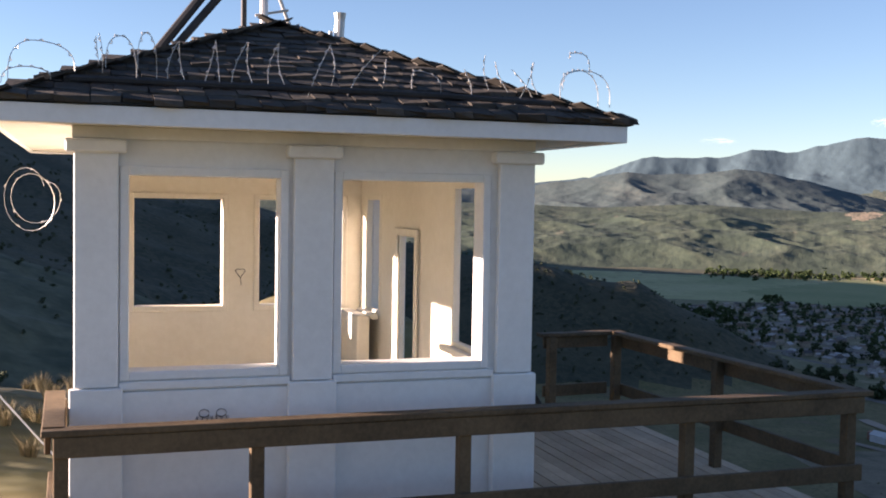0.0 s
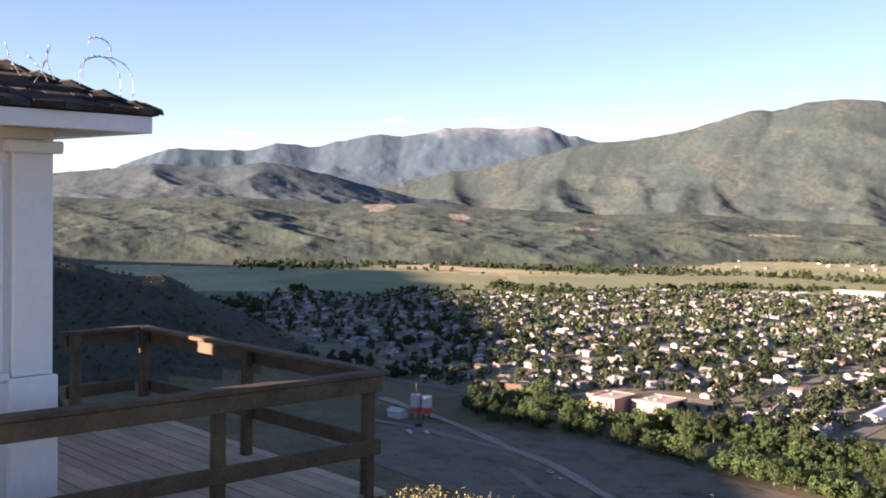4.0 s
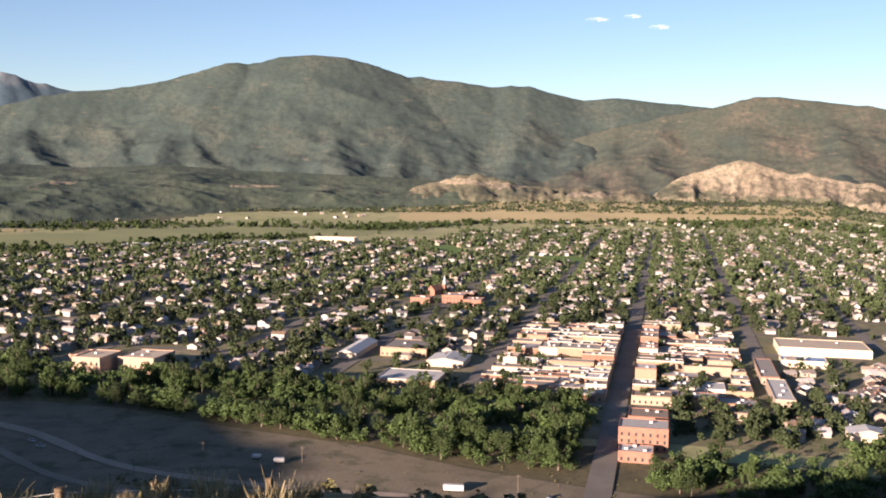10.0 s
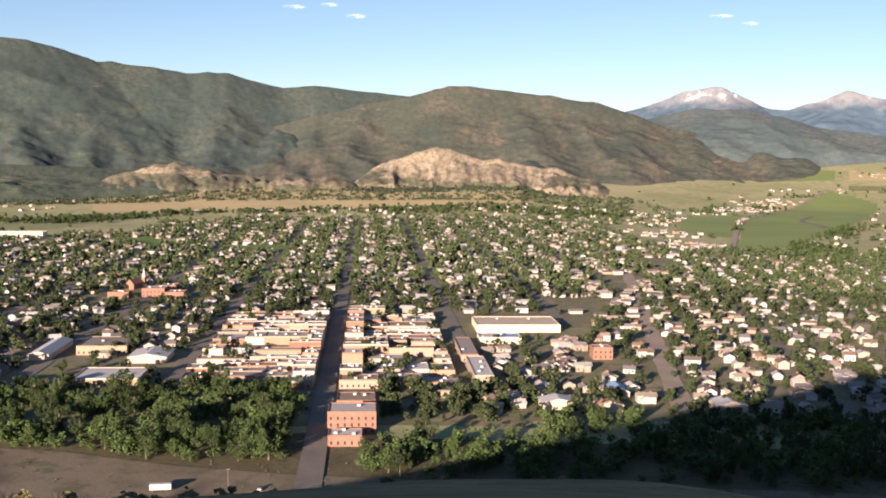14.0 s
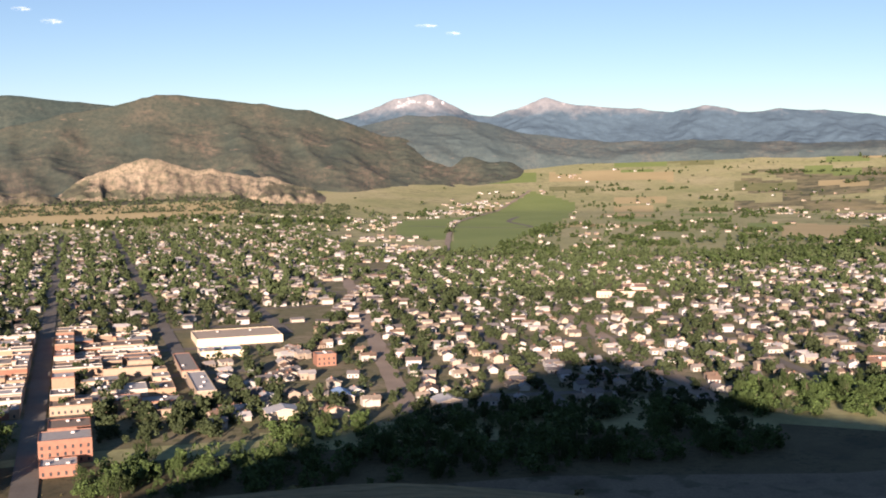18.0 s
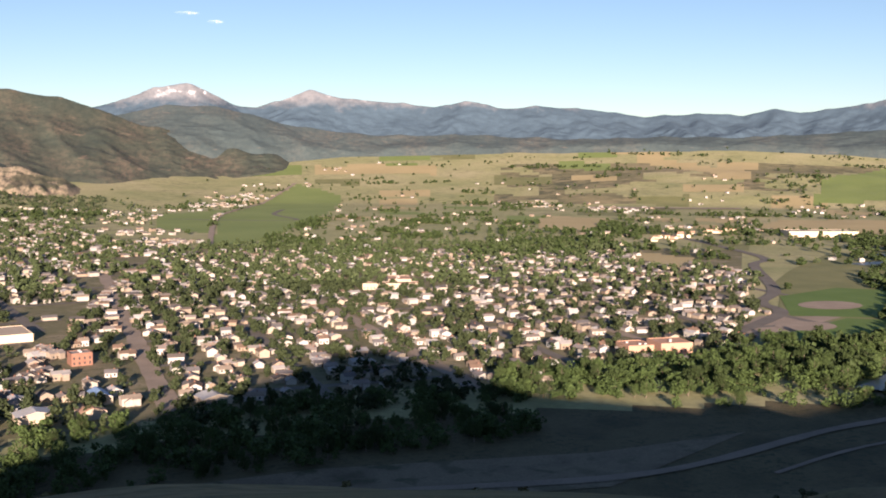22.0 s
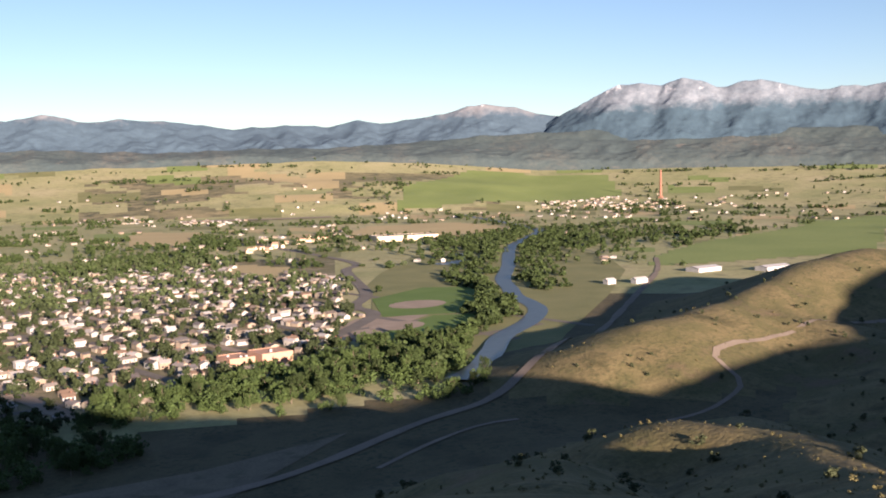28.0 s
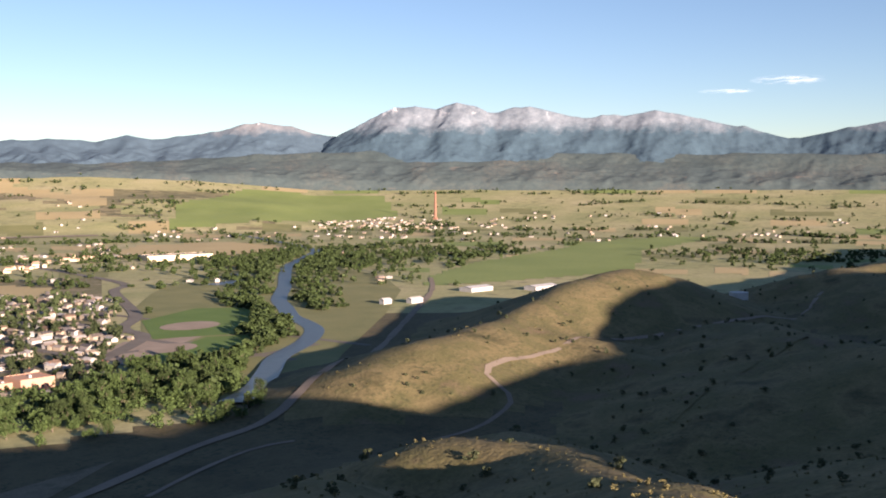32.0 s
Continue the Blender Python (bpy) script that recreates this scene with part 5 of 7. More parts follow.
fill = []
for band, n in ((BAND_L, 420), (BAND_M, 230), (BAND_R, 330)):
    xs, ys = [p[0] for p in band], [p[1] for p in band]
    for m in range(n * 2):
        x, y = rt.uniform(min(xs), max(xs)), rt.uniform(min(ys), max(ys))
        if inside(x, y, band) and river_gap(x, y) > 12 and abs(x + 26) > 10 and not over_bank(x, y):
            fill.append((x, y, 4 + 11 * rt.random() ** 1.5, rt.uniform(1.0, 1.5)))
grove("river_thicket", fill, THICKET_KINDS, M_leaf, "dense green thicket under the cottonwoods")


# ---- town ----
def palette(name, stops, rough=0.8, scale=0.5):
    """A paint or brick colour for each object out of a palette, a little weathered."""
    def build(nt, b):
        info = nt.nodes.new("ShaderNodeObjectInfo")
        r = nt.nodes.new("ShaderNodeValToRGB")
        r.color_ramp.interpolation = "CONSTANT"
        while len(r.color_ramp.elements) < len(stops):
            r.color_ramp.elements.new(0.5)
        for i, (e, c) in enumerate(zip(r.color_ramp.elements, stops)):
            e.position, e.color = i / len(stops), (*c, 1)
        nt.links.new(info.outputs["Random"], r.inputs["Fac"])
        f = noise_node(nt, scale, 4, 0.65)
        c = mix(nt, 0.3, r.outputs["Color"], ramp(nt, f, [(0.3, (0.3, 0.28, 0.26)), (0.7, (0.95, 0.93, 0.9))]), "MULTIPLY")
        nt.links.new(c, b.inputs["Base Color"])
        bump(nt, b, f, 0.15, 0.05)
    return material(name, build, rough)


WALLS = [tuple(round(0.64 * v, 3) for v in c) for c in [(0.72, 0.7, 0.62), (0.62, 0.55, 0.43), (0.76, 0.74, 0.7), (0.5, 0.42, 0.33), (0.66, 0.6, 0.5), (0.5, 0.4, 0.3), (0.7, 0.66, 0.58), (0.56, 0.58, 0.55), (0.62, 0.54, 0.42), (0.78, 0.76, 0.72)]]
ROOFS = [tuple(round(0.74 * v, 3) for v in c) for c in [(0.2, 0.17, 0.15), (0.32, 0.28, 0.25), (0.14, 0.13, 0.13), (0.4, 0.36, 0.33), (0.27, 0.19, 0.14), (0.5, 0.48, 0.46), (0.22, 0.21, 0.21), (0.4, 0.33, 0.26), (0.62, 0.6, 0.58)]]
SHOPS = [(0.29, 0.16, 0.11), (0.42, 0.35, 0.265), (0.34, 0.24, 0.165), (0.5, 0.46, 0.4), (0.27, 0.135, 0.092), (0.38, 0.28, 0.19), (0.37, 0.29, 0.215), (0.36, 0.26, 0.17), (0.45, 0.4, 0.33), (0.25, 0.19, 0.14)]
TARS = [(0.24, 0.222, 0.2), (0.36, 0.34, 0.31), (0.28, 0.262, 0.24), (0.42, 0.405, 0.385), (0.26, 0.21, 0.165), (0.31, 0.285, 0.255), (0.5, 0.49, 0.47), (0.34, 0.315, 0.285)]
M_hwall = palette("house_paint", WALLS)
M_hroof = palette("house_roofing", ROOFS, 0.9)
M_shop = palette("shop_brick_and_paint", SHOPS, 0.85)
M_tar = palette("flat_roofing", TARS, 0.9)
M_far_wall = island_palette("far_house_paint", WALLS)
M_far_roof = island_palette("far_house_roofing", ROOFS, 0.9)
M_brick = two_scale("red_brick", (0.215, 0.108, 0.075), (0.325, 0.175, 0.122), 0.3, 3.0, 0.9, rel=0.2, dist=0.03)
M_cream = two_scale("cream_stucco", (0.55, 0.46, 0.33), (0.68, 0.58, 0.43), 0.1, 1.2, 0.9, rel=0.1, dist=0.03)
M_pink = two_scale("salmon_stucco", (0.42, 0.25, 0.17), (0.53, 0.33, 0.23), 0.1, 1.2, 0.9, rel=0.1, dist=0.03)
M_red = two_scale("red_metal_roof", (0.5, 0.07, 0.05), (0.62, 0.1, 0.07), 0.3, 3.0, 0.5, rel=0.1, dist=0.02)
M_blue = two_scale("blue_metal_roof", (0.16, 0.26, 0.42), (0.24, 0.36, 0.54), 0.3, 3.0, 0.5, rel=0.1, dist=0.02)
M_salmon = two_scale("pale_salmon_stucco", (0.38, 0.255, 0.175), (0.47, 0.325, 0.23), 0.1, 1.2, 0.9, rel=0.1, dist=0.03)
M_tan_roof = two_scale("tan_gravel_roof", (0.4, 0.33, 0.25), (0.52, 0.44, 0.34), 0.1, 1.2, 0.9, rel=0.1, dist=0.03)
M_metal = two_scale("pale_sheet_metal", (0.38, 0.38, 0.37), (0.52, 0.51, 0.49), 0.2, 2.0, 0.5, rel=0.1, dist=0.02)
M_pane = two_scale("dark_window_glass", (0.03, 0.035, 0.04), (0.06, 0.065, 0.07), 1.0, 5.0, 0.15, rel=0)


def gable(bm_wall, bm_roof, lx, ly, h, rise, x0=0.0, y0=0.0, over=0.45, thick=0.16):
    """Walls up to a ridge along x and two roof slabs with eaves, centred at x0, y0."""
    a, b = lx / 2, ly / 2
    pts = [(-a, -b, -0.4), (a, -b, -0.4), (a, b, -0.4), (-a, b, -0.4), (-a, -b, h), (a, -b, h), (a, b, h), (-a, b, h), (-a, 0, h + rise), (a, 0, h + rise)]
    v = [bm_wall.verts.new((x + x0, y + y0, z)) for x, y, z in pts]
    for f in ((0, 1, 5, 4), (2, 3, 7, 6), (1, 2, 6, 9, 5), (3, 0, 4, 8, 7), (3, 2, 1, 0)):
        bm_wall.faces.new([v[i] for i in f])
    slope = rise / b
    for s in (-1, 1):
        e0, e1 = (b + over) * s, 0
        z0 = h - slope * over
        ring = []
        for dz in (0.03, 0.03 + thick):
            ring.append([bm_roof.verts.new((x + x0, y + y0, z + dz)) for x, y, z in ((-a - over, e0, z0), (a + over, e0, z0), (a + over, e1, h + rise), (-a - over, e1, h + rise))])
        lo, hi = ring
        bm_roof.faces.new(hi if s < 0 else hi[::-1])
        bm_roof.faces.new(lo[::-1] if s < 0 else lo)
        for k in range(4):
            q = (lo[k], lo[(k + 1) % 4], hi[(k + 1) % 4], hi[k])
            bm_roof.faces.new(q if s < 0 else q[::-1])


def as_mesh(name, bm, mat):
    me = bpy.data.meshes.new(name)
    bm.to_mesh(me)
    bm.free()
    me.materials.append(mat)
    return me


HOUSES = []
rh = random.Random(8)
for k in range(10):
    w, r = bmesh.new(), bmesh.new()
    lx, ly, h, rise = rh.uniform(7.5, 12), rh.uniform(5.8, 8), rh.choice([2.7, 2.9, 3.1, 4.4]), rh.uniform(1.2, 2.4)
    gable(w, r, lx, ly, h, rise)
    if k % 3 == 0:
        gable(w, r, ly * 0.62, lx * 0.5, h * 0.92, rise * 0.6, lx * 0.22, -ly * 0.45)
    parts = [("wall", as_mesh("wall", w, M_hwall), None), ("roof", as_mesh("roof", r, M_hroof), None)]
    parts.append(("chimney", as_mesh("chimney", box(bmesh.new(), (lx * 0.2, 0.4, h + rise * 0.4), (lx * 0.2 + 0.7, 1.1, h + rise + 0.8)), M_brick), None))
    win = as_mesh("window", box(bmesh.new(), (-0.6, -0.05, 0.9), (0.6, 0.05, 2.2)), M_pane)
    for s in (-1, 1):
        for u in (-0.3, 0.3):
            parts.append(("window", win, (lx * u, s * (ly / 2 + 0.02), 0)))
    parts.append(("door", as_mesh("door", box(bmesh.new(), (-0.5, -0.06, 0), (0.5, 0.06, 2.05)), M_timber), (0, -ly / 2 - 0.02, 0)))
    HOUSES.append(parts)


def house(x, y, turn, kind):
    e = holder("house", Matrix.Translation((x, y, drop(x, y))) @ Matrix.Rotation(turn, 4, "Z"), "small pitched roof town house with a yard", "house", "houses of the town")
    for n, me, at in HOUSES[kind]:
        o = new(n, me)
        o.parent = e
        if at:
            o.location = at
    return e


FAR_W, FAR_R = [], []
for k in range(8):
    w, r = bmesh.new(), bmesh.new()
    gable(w, r, rh.uniform(6.5, 12), rh.uniform(5.5, 8), rh.choice([2.7, 2.9, 3.2, 4.4]), rh.uniform(1.0, 2.4))
    for bm, store in ((w, FAR_W), (r, FAR_R)):
        bmesh.ops.triangulate(bm, faces=bm.faces[:])
        bm.verts.index_update()
        store.append((np.array([v.co[:] for v in bm.verts]), np.array([[v.index for v in f.verts] for f in bm.faces])))
        bm.free()


SHED_W, SHED_R = [(v * np.array([0.55, 0.6, 0.75]), f) for v, f in FAR_W], [(v * np.array([0.55, 0.6, 0.75]), f) for v, f in FAR_R]


def suburb(name, places, label, store, mat):
    vs, fs, n = [], [], 0
    P = np.asarray(places, float)
    Z = ground_z(P[:, 0], P[:, 1])
    for i, ((x, y, turn), z) in enumerate(zip(P, Z)):
        v, f = store[i % len(store)]
        c, s = math.cos(turn), math.sin(turn)
        vs.append(np.stack([v[:, 0] * c - v[:, 1] * s + x, v[:, 0] * s + v[:, 1] * c + y, v[:, 2] + z], 1))
        fs.append(f + n)
        n += len(v)
    return tagged(mesh_object(name, np.concatenate(vs), np.concatenate(fs), mat, smooth=False), label, "houses", kind="stuff")


# lots: house and tree places, block by block
RESERVED = [(-45, -8, 515, 600), (78, 180, 830, 935), (-415, -335, 615, 735), (-265, -165, 1020, 1150), (-240, -195, 720, 805), (495, 615, 975, 1095), (-60, 20, 510, 580), (530, 570, 550, 610)]


def free(x, y, m=0):
    return not any(a - m < x < b + m and c - m < y < d + m for a, b, c, d in RESERVED)


rl = random.Random(33)
house_spots, tree_spots, shed_spots, ORANGE = [], [], [], []
for k in range(-13, 5):
    bx = -26 + 96.5 * k
    for j, by in enumerate(CROSS):
        cx, cy = bx + 48, by + 51
        bearing = math.degrees(math.atan2(-cx, cy))
        if cx > CUT(cy) - 25 or math.hypot(cx, cy) > np.interp(bearing, (8, 11, 17, 28, 36, 50, 56), (2350, 2050, 1870, 1760, 1650, 1600, 1500)) or bearing > 56 or drop(cx, cy) > 2.5:
            continue
        downtown = k in (-1, 0) and j < 3 or (k == -2 and j == 0)
        for side in (-1, 1):
            for n in range(9):
                x, y = cx + side * rl.uniform(12, 35), by + 8 + 10.5 * n + rl.uniform(-5, 5)
                if not downtown and rl.random() < 0.9 and free(x, y, 8):
                    house_spots.append((x, y, rl.choice([0, math.pi / 2]) + rl.gauss(0, 0.12)))
                if not downtown and rl.random() < 0.4 and free(x, y, 8):
                    shed_spots.append((cx + side * rl.uniform(2, 9), y + rl.uniform(-6, 6), rl.choice([0, math.pi / 2])))
        for n in range(12 if downtown else 36 if bearing > 39 else 62):
            x, y = bx + rl.uniform(5, 92), by + rl.uniform(4, 99)
            if free(x, y, 3):
                tree_spots.append((x, y))
for k in range(0, 8):
    for j in range(-1, 12):
        for m in range(21):
            u, v = (40 + 98 * j + 12 + 12.5 * (m % 7) + rl.uniform(-4, 4)), 92 * k + (18, 46, 74)[m // 7] + rl.uniform(-7, 7)
            x, y = 176 + U2[0] * u + V2[0] * v, 575 + U2[1] * u + V2[1] * v
            r, az = math.hypot(x, y), math.degrees(math.atan2(-x, y))
            if x < CUT(y) + 22 or r > 1560 or az < -47.5 or y < 500 or (az < -38 and r < 745) or not free(x, y, 8) or river_gap(x, y) < 60:
                continue
            if rl.random() < 0.85:
                house_spots.append((x, y, -TURN2 * -1 + rl.choice([0, math.pi / 2]) + rl.gauss(0, 0.12)))
                if rl.random() < 0.35:
                    shed_spots.append((x + rl.uniform(-14, 14), y + rl.uniform(-14, 14), rl.choice([0, math.pi / 2])))
        for m in range(32 if j < 4 else 50):
            u, v = 98 * (j + rl.random()), 92 * (k + rl.random())
            x, y = 176 + U2[0] * u + V2[0] * v, 575 + U2[1] * u + V2[1] * v
            r, az = math.hypot(x, y), math.degrees(math.atan2(-x, y))
            if x < CUT(y) + 18 or r > 1700 or az < -48 or (az < -38 and r < 720) or not free(x, y, 3) or y < 500:
                continue
            tree_spots.append((x, y))
# mixed lots between downtown and the old railway
for m in range(150):
    y = rl.uniform(585, 960)
    x = rl.uniform(66, CUT(y) + 40)
    if free(x, y, 10) and not (y > 650 and x < 84):
        if m % 5 < 2:
            house_spots.append((x, y, rl.choice([0, math.pi / 2, 0.4])))
        else:
            tree_spots.append((x, y))
for m in range(190):
    y = rl.uniform(600, 1300)
    x = rl.uniform(CUT(y) + 15, max(CUT(y) + 16, 168 + (y - 575) * 0.19))
    if free(x, y, 10):
        if m % 5 < 2:
            house_spots.append((x, y, rl.choice([0, math.pi / 2, -0.3])))
        else:
            tree_spots.append((x, y))
# garden trees beside the hotel and behind the river wood
for m in range(70):
    tree_spots.append((rl.uniform(8, 66), rl.uniform(566, 640)))
for m in range(60):
    tree_spots.append((rl.uniform(60, 240), rl.uniform(560, 640)))
for m in range(120):
    tree_spots.append((rl.uniform(-330, -50), rl.uniform(618, 655)))
# thick grove in the middle of the newer quarter
for m in range(420):
    a, r = radians(rl.gauss(-24.5, 3.2)), rl.gauss(1230, 130)
    tree_spots.append((-math.sin(a) * r, math.cos(a) * r))
for m in range(26):
    t = m / 25
    ORANGE.append((1190 + 330 * t + rl.uniform(-25, 25), 1310 + 130 * t + rl.uniform(-30, 30), rl.uniform(0, 3)))
# scattered farmsteads over the valley
for m in range(230):
    a, r = rl.uniform(-86, -20), 1500 + 2000 * rl.random() ** 1.3
    if a < -62 and r < 2400:
        continue
    x, y = -math.sin(radians(a)) * r, math.cos(radians(a)) * r
    for n in range(rl.choice([1, 1, 2, 4])):
        house_spots.append((x + rl.uniform(-45, 45), y + rl.uniform(-45, 45), rl.uniform(0, 3)))
    for n in range(rl.choice([1, 3, 5])):
        tree_spots.append((x + rl.uniform(-60, 60), y + rl.uniform(-60, 60)))
for m in range(260):
    a, r = rl.uniform(6, 46), rl.uniform(2350, 3000)
    if rl.random() < 0.25:
        house_spots.append((-math.sin(radians(a)) * r, math.cos(radians(a)) * r, rl.uniform(0, 3)))
# tight clusters of newer houses, trailers and sheds
for cx, cy, wide, n in ((969, 2735, 70, 40), (1120, 2960, 80, 40), (741, 2280, 60, 26), (500, 1660, 60, 34), (524, 1908, 60, 26), (1760, 3430, 120, 26), (1760, 2380, 110, 30), (1790, 2090, 100, 30), (2780, 1560, 150, 50)):
    for m in range(n):
        house_spots.append((cx + rl.gauss(0, wide * 0.6), cy + rl.gauss(0, wide * 0.6), rl.choice([0.4, 1.97]) + rl.gauss(0, 0.1)))
# the town thins out towards the bluff
for m in range(1500):
    a, r = rl.uniform(-24, 7), rl.uniform(2150, 2900)
    x, y = -math.sin(radians(a)) * r, math.cos(radians(a)) * r
    if m % 4 == 0 and r < 2700:
        house_spots.append((x, y, rl.uniform(0, 3)))
    elif r < 2600 or rl.random() < 0.5:
        tree_spots.append((x, y))
# works by the tall stack
for m in range(90):
    a, r = rl.gauss(-62.5, 2.6), rl.gauss(3150, 120)
    house_spots.append((-math.sin(radians(a)) * r, math.cos(radians(a)) * r, rl.uniform(0, 3)))

def off_fields(spots):
    """The spots that lie in none of the larger fields."""
    P = np.array([(p[0], p[1]) for p in spots])
    out = np.zeros(len(P), bool)
    for poly, _ in FIELDS + [(lawn, None) for lawn in LAWNS]:
        hit = np.zeros(len(P), bool)
        for (x0, y0), (x1, y1) in zip(poly, poly[1:] + poly[:1]):
            if y0 != y1:
                hit ^= ((y0 > P[:, 1]) != (y1 > P[:, 1])) & (P[:, 0] < (x1 - x0) * (P[:, 1] - y0) / (y1 - y0) + x0)
        out |= hit
    return [p for p, o in zip(spots, out) if not o]


house_spots, tree_spots, shed_spots = off_fields(house_spots), off_fields(tree_spots), off_fields(shed_spots)
house_spots = [p for p in house_spots if river_gap(p[0], p[1]) > 45]
spread = sorted(house_spots, key=lambda p: p[0] ** 2 + p[1] ** 2)
near_h = [p for p in spread if math.hypot(p[0], p[1]) < 1000][:280]
for x, y, turn in near_h:
    house(x, y, turn, rh.randrange(10))
far_h = spread[len(near_h):]
suburb("house_walls", far_h, "painted walls of many small houses", FAR_W, M_far_wall)
suburb("tile_house_walls", ORANGE, "pale walls of a row of newer houses", FAR_W, M_cream)
suburb("tile_house_roofs", ORANGE, "orange tiled roofs of a row of newer houses", FAR_R, M_pink)
suburb("shed_walls", shed_spots, "walls of sheds and garages behind the houses", SHED_W, M_far_wall)
suburb("shed_roofs", shed_spots, "roofs of sheds and garages behind the houses", SHED_R, M_far_roof)
suburb("house_roofs", far_h, "pitched roofs of many small houses", FAR_R, M_far_roof)

HX = np.array([(p[0], p[1]) for p in house_spots])
spots = []
for x, y in tree_spots:
    if np.min(np.abs(HX[:, 0] - x) + np.abs(HX[:, 1] - y)) < 6.5:
        continue
    if abs(x + 26) < 10 and y < 1100:
        continue
    spots.append((x, y))
spots += [(rl.uniform(-268, -162), rl.uniform(1018, 1155)) for k in range(40)]
mid = [(x, y, 4 + 9.5 * rt.random() ** 1.4, rt.uniform(0.8, 1.25)) for x, y in spots if math.hypot(x, y) < 1150]
far = [(x, y, 4.5 + 8.5 * rt.random() ** 1.2, rt.uniform(0.9, 1.4)) for x, y in spots if math.hypot(x, y) >= 1150]
grove("town_trees", mid, NEAR_KINDS, M_leaf_dark, "leafy green street and garden trees of the town")
con = [p for i, p in enumerate(far) if i % 9 == 0]
grove("town_trees", [p for i, p in enumerate(far) if i % 9], FAR_KINDS, M_leaf_dark, "leafy trees among the far houses")
grove("conifers", [(x, y, h * 1.25, 0.75) for x, y, h, w in con], CONE_KINDS, M_conifer, "dark conifers among the far houses")

# river woods, hedges and belts
belt = []
for x, y in RIVER:
    if x > 560:
        for n in range(9):
            s = rt.choice([-1, 1]) if x > 1000 else 1
            belt.append((x + rt.uniform(-25, 25), y + s * rt.uniform(24, 75)))
for m in range(700):
    a, r = rt.gauss(-57, 4.0), rt.gauss(1900, 170)
    belt.append((-math.sin(radians(a)) * r, math.cos(radians(a)) * r))
for m in range(260):
    a, r = rt.uniform(-88, -62), rt.gauss(2080, 60) + 40 * math.sin(m)
    belt.append((-math.sin(radians(a)) * r, math.cos(radians(a)) * r))
for m in range(1500):
    a = rt.uniform(-14, 47)
    r = float(np.interp(a, (5, 12, 20, 30, 47), (2480, 2330, 1960, 1760, 1690))) + rt.gauss(40, 45) + 30 * math.sin(a * 0.9)
    belt.append((-math.sin(radians(a)) * r, math.cos(radians(a)) * r))
for m in range(1100):
    a, r = rt.uniform(48.5, 60), 1000 + 700 * rt.random()
    x, y = -math.sin(radians(a)) * r, math.cos(radians(a)) * r
    if drop(x, y) < 6 and fbm(np.array(x / 170), np.array(y / 170), 3) > -0.03:
        belt.append((x, y))
for m in range(800):
    a, r = rt.uniform(14, 50), rt.gauss(2260, 60) + 40 * math.sin(m * 0.02)
    belt.append((-math.sin(radians(a)) * r, math.cos(radians(a)) * r))
for m in range(2200):
    a, r = rt.uniform(-54, -22), 1480 + 800 * rt.random()
    x, y = -math.sin(radians(a)) * r, math.cos(radians(a)) * r
    if fbm(np.array(x / 130), np.array(y / 130), 3) > 0.05:
        belt.append((x, y))
for ring in range(44):
    a0, r0 = rt.uniform(-86, -22), rt.uniform(1900, 4300)
    da, dr_ = rt.uniform(2, 7), rt.uniform(-120, 120)
    for n in range(34):
        t = rt.random()
        a, r = a0 + da * t, r0 + dr_ * t + rt.gauss(0, 10)
        belt.append((-math.sin(radians(a)) * r, math.cos(radians(a)) * r))
for m in range(520):
    a, r = rt.uniform(-88, -14), 1700 + 2500 * rt.random()
    belt.append((-math.sin(radians(a)) * r, math.cos(radians(a)) * r))
for m in range(150):
    a0, r0, n = rt.uniform(-88, -16), 1650 + 2600 * rt.random(), rt.choice([4, 8, 14])
    for k in range(n):
        a, r = a0 + rt.gauss(0, 0.5), r0 + rt.gauss(0, 22)
        belt.append((-math.sin(radians(a)) * r, math.cos(radians(a)) * r))
belt = [(x, y) for x, y in off_fields(belt) if river_gap(x, y) > 17]
grove("valley_trees", [(x, y, rt.uniform(7, 14), rt.uniform(0.9, 1.6)) for x, y in belt], FAR_KINDS, M_leaf, "green tree belts along river, fields and farms")
scrub = []
for m in range(5200):
    a, r = rt.uniform(-14, 66), 2700 + 300 * rt.random() ** 1.2
    x, y = -math.sin(radians(a)) * r, math.cos(radians(a)) * r
    scrub.append((x, y))

# ---- downtown blocks and single buildings ----
WIN = as_mesh("window", box(bmesh.new(), (-0.55, -0.06, 0), (0.55, 0.06, 1.7)), M_pane)


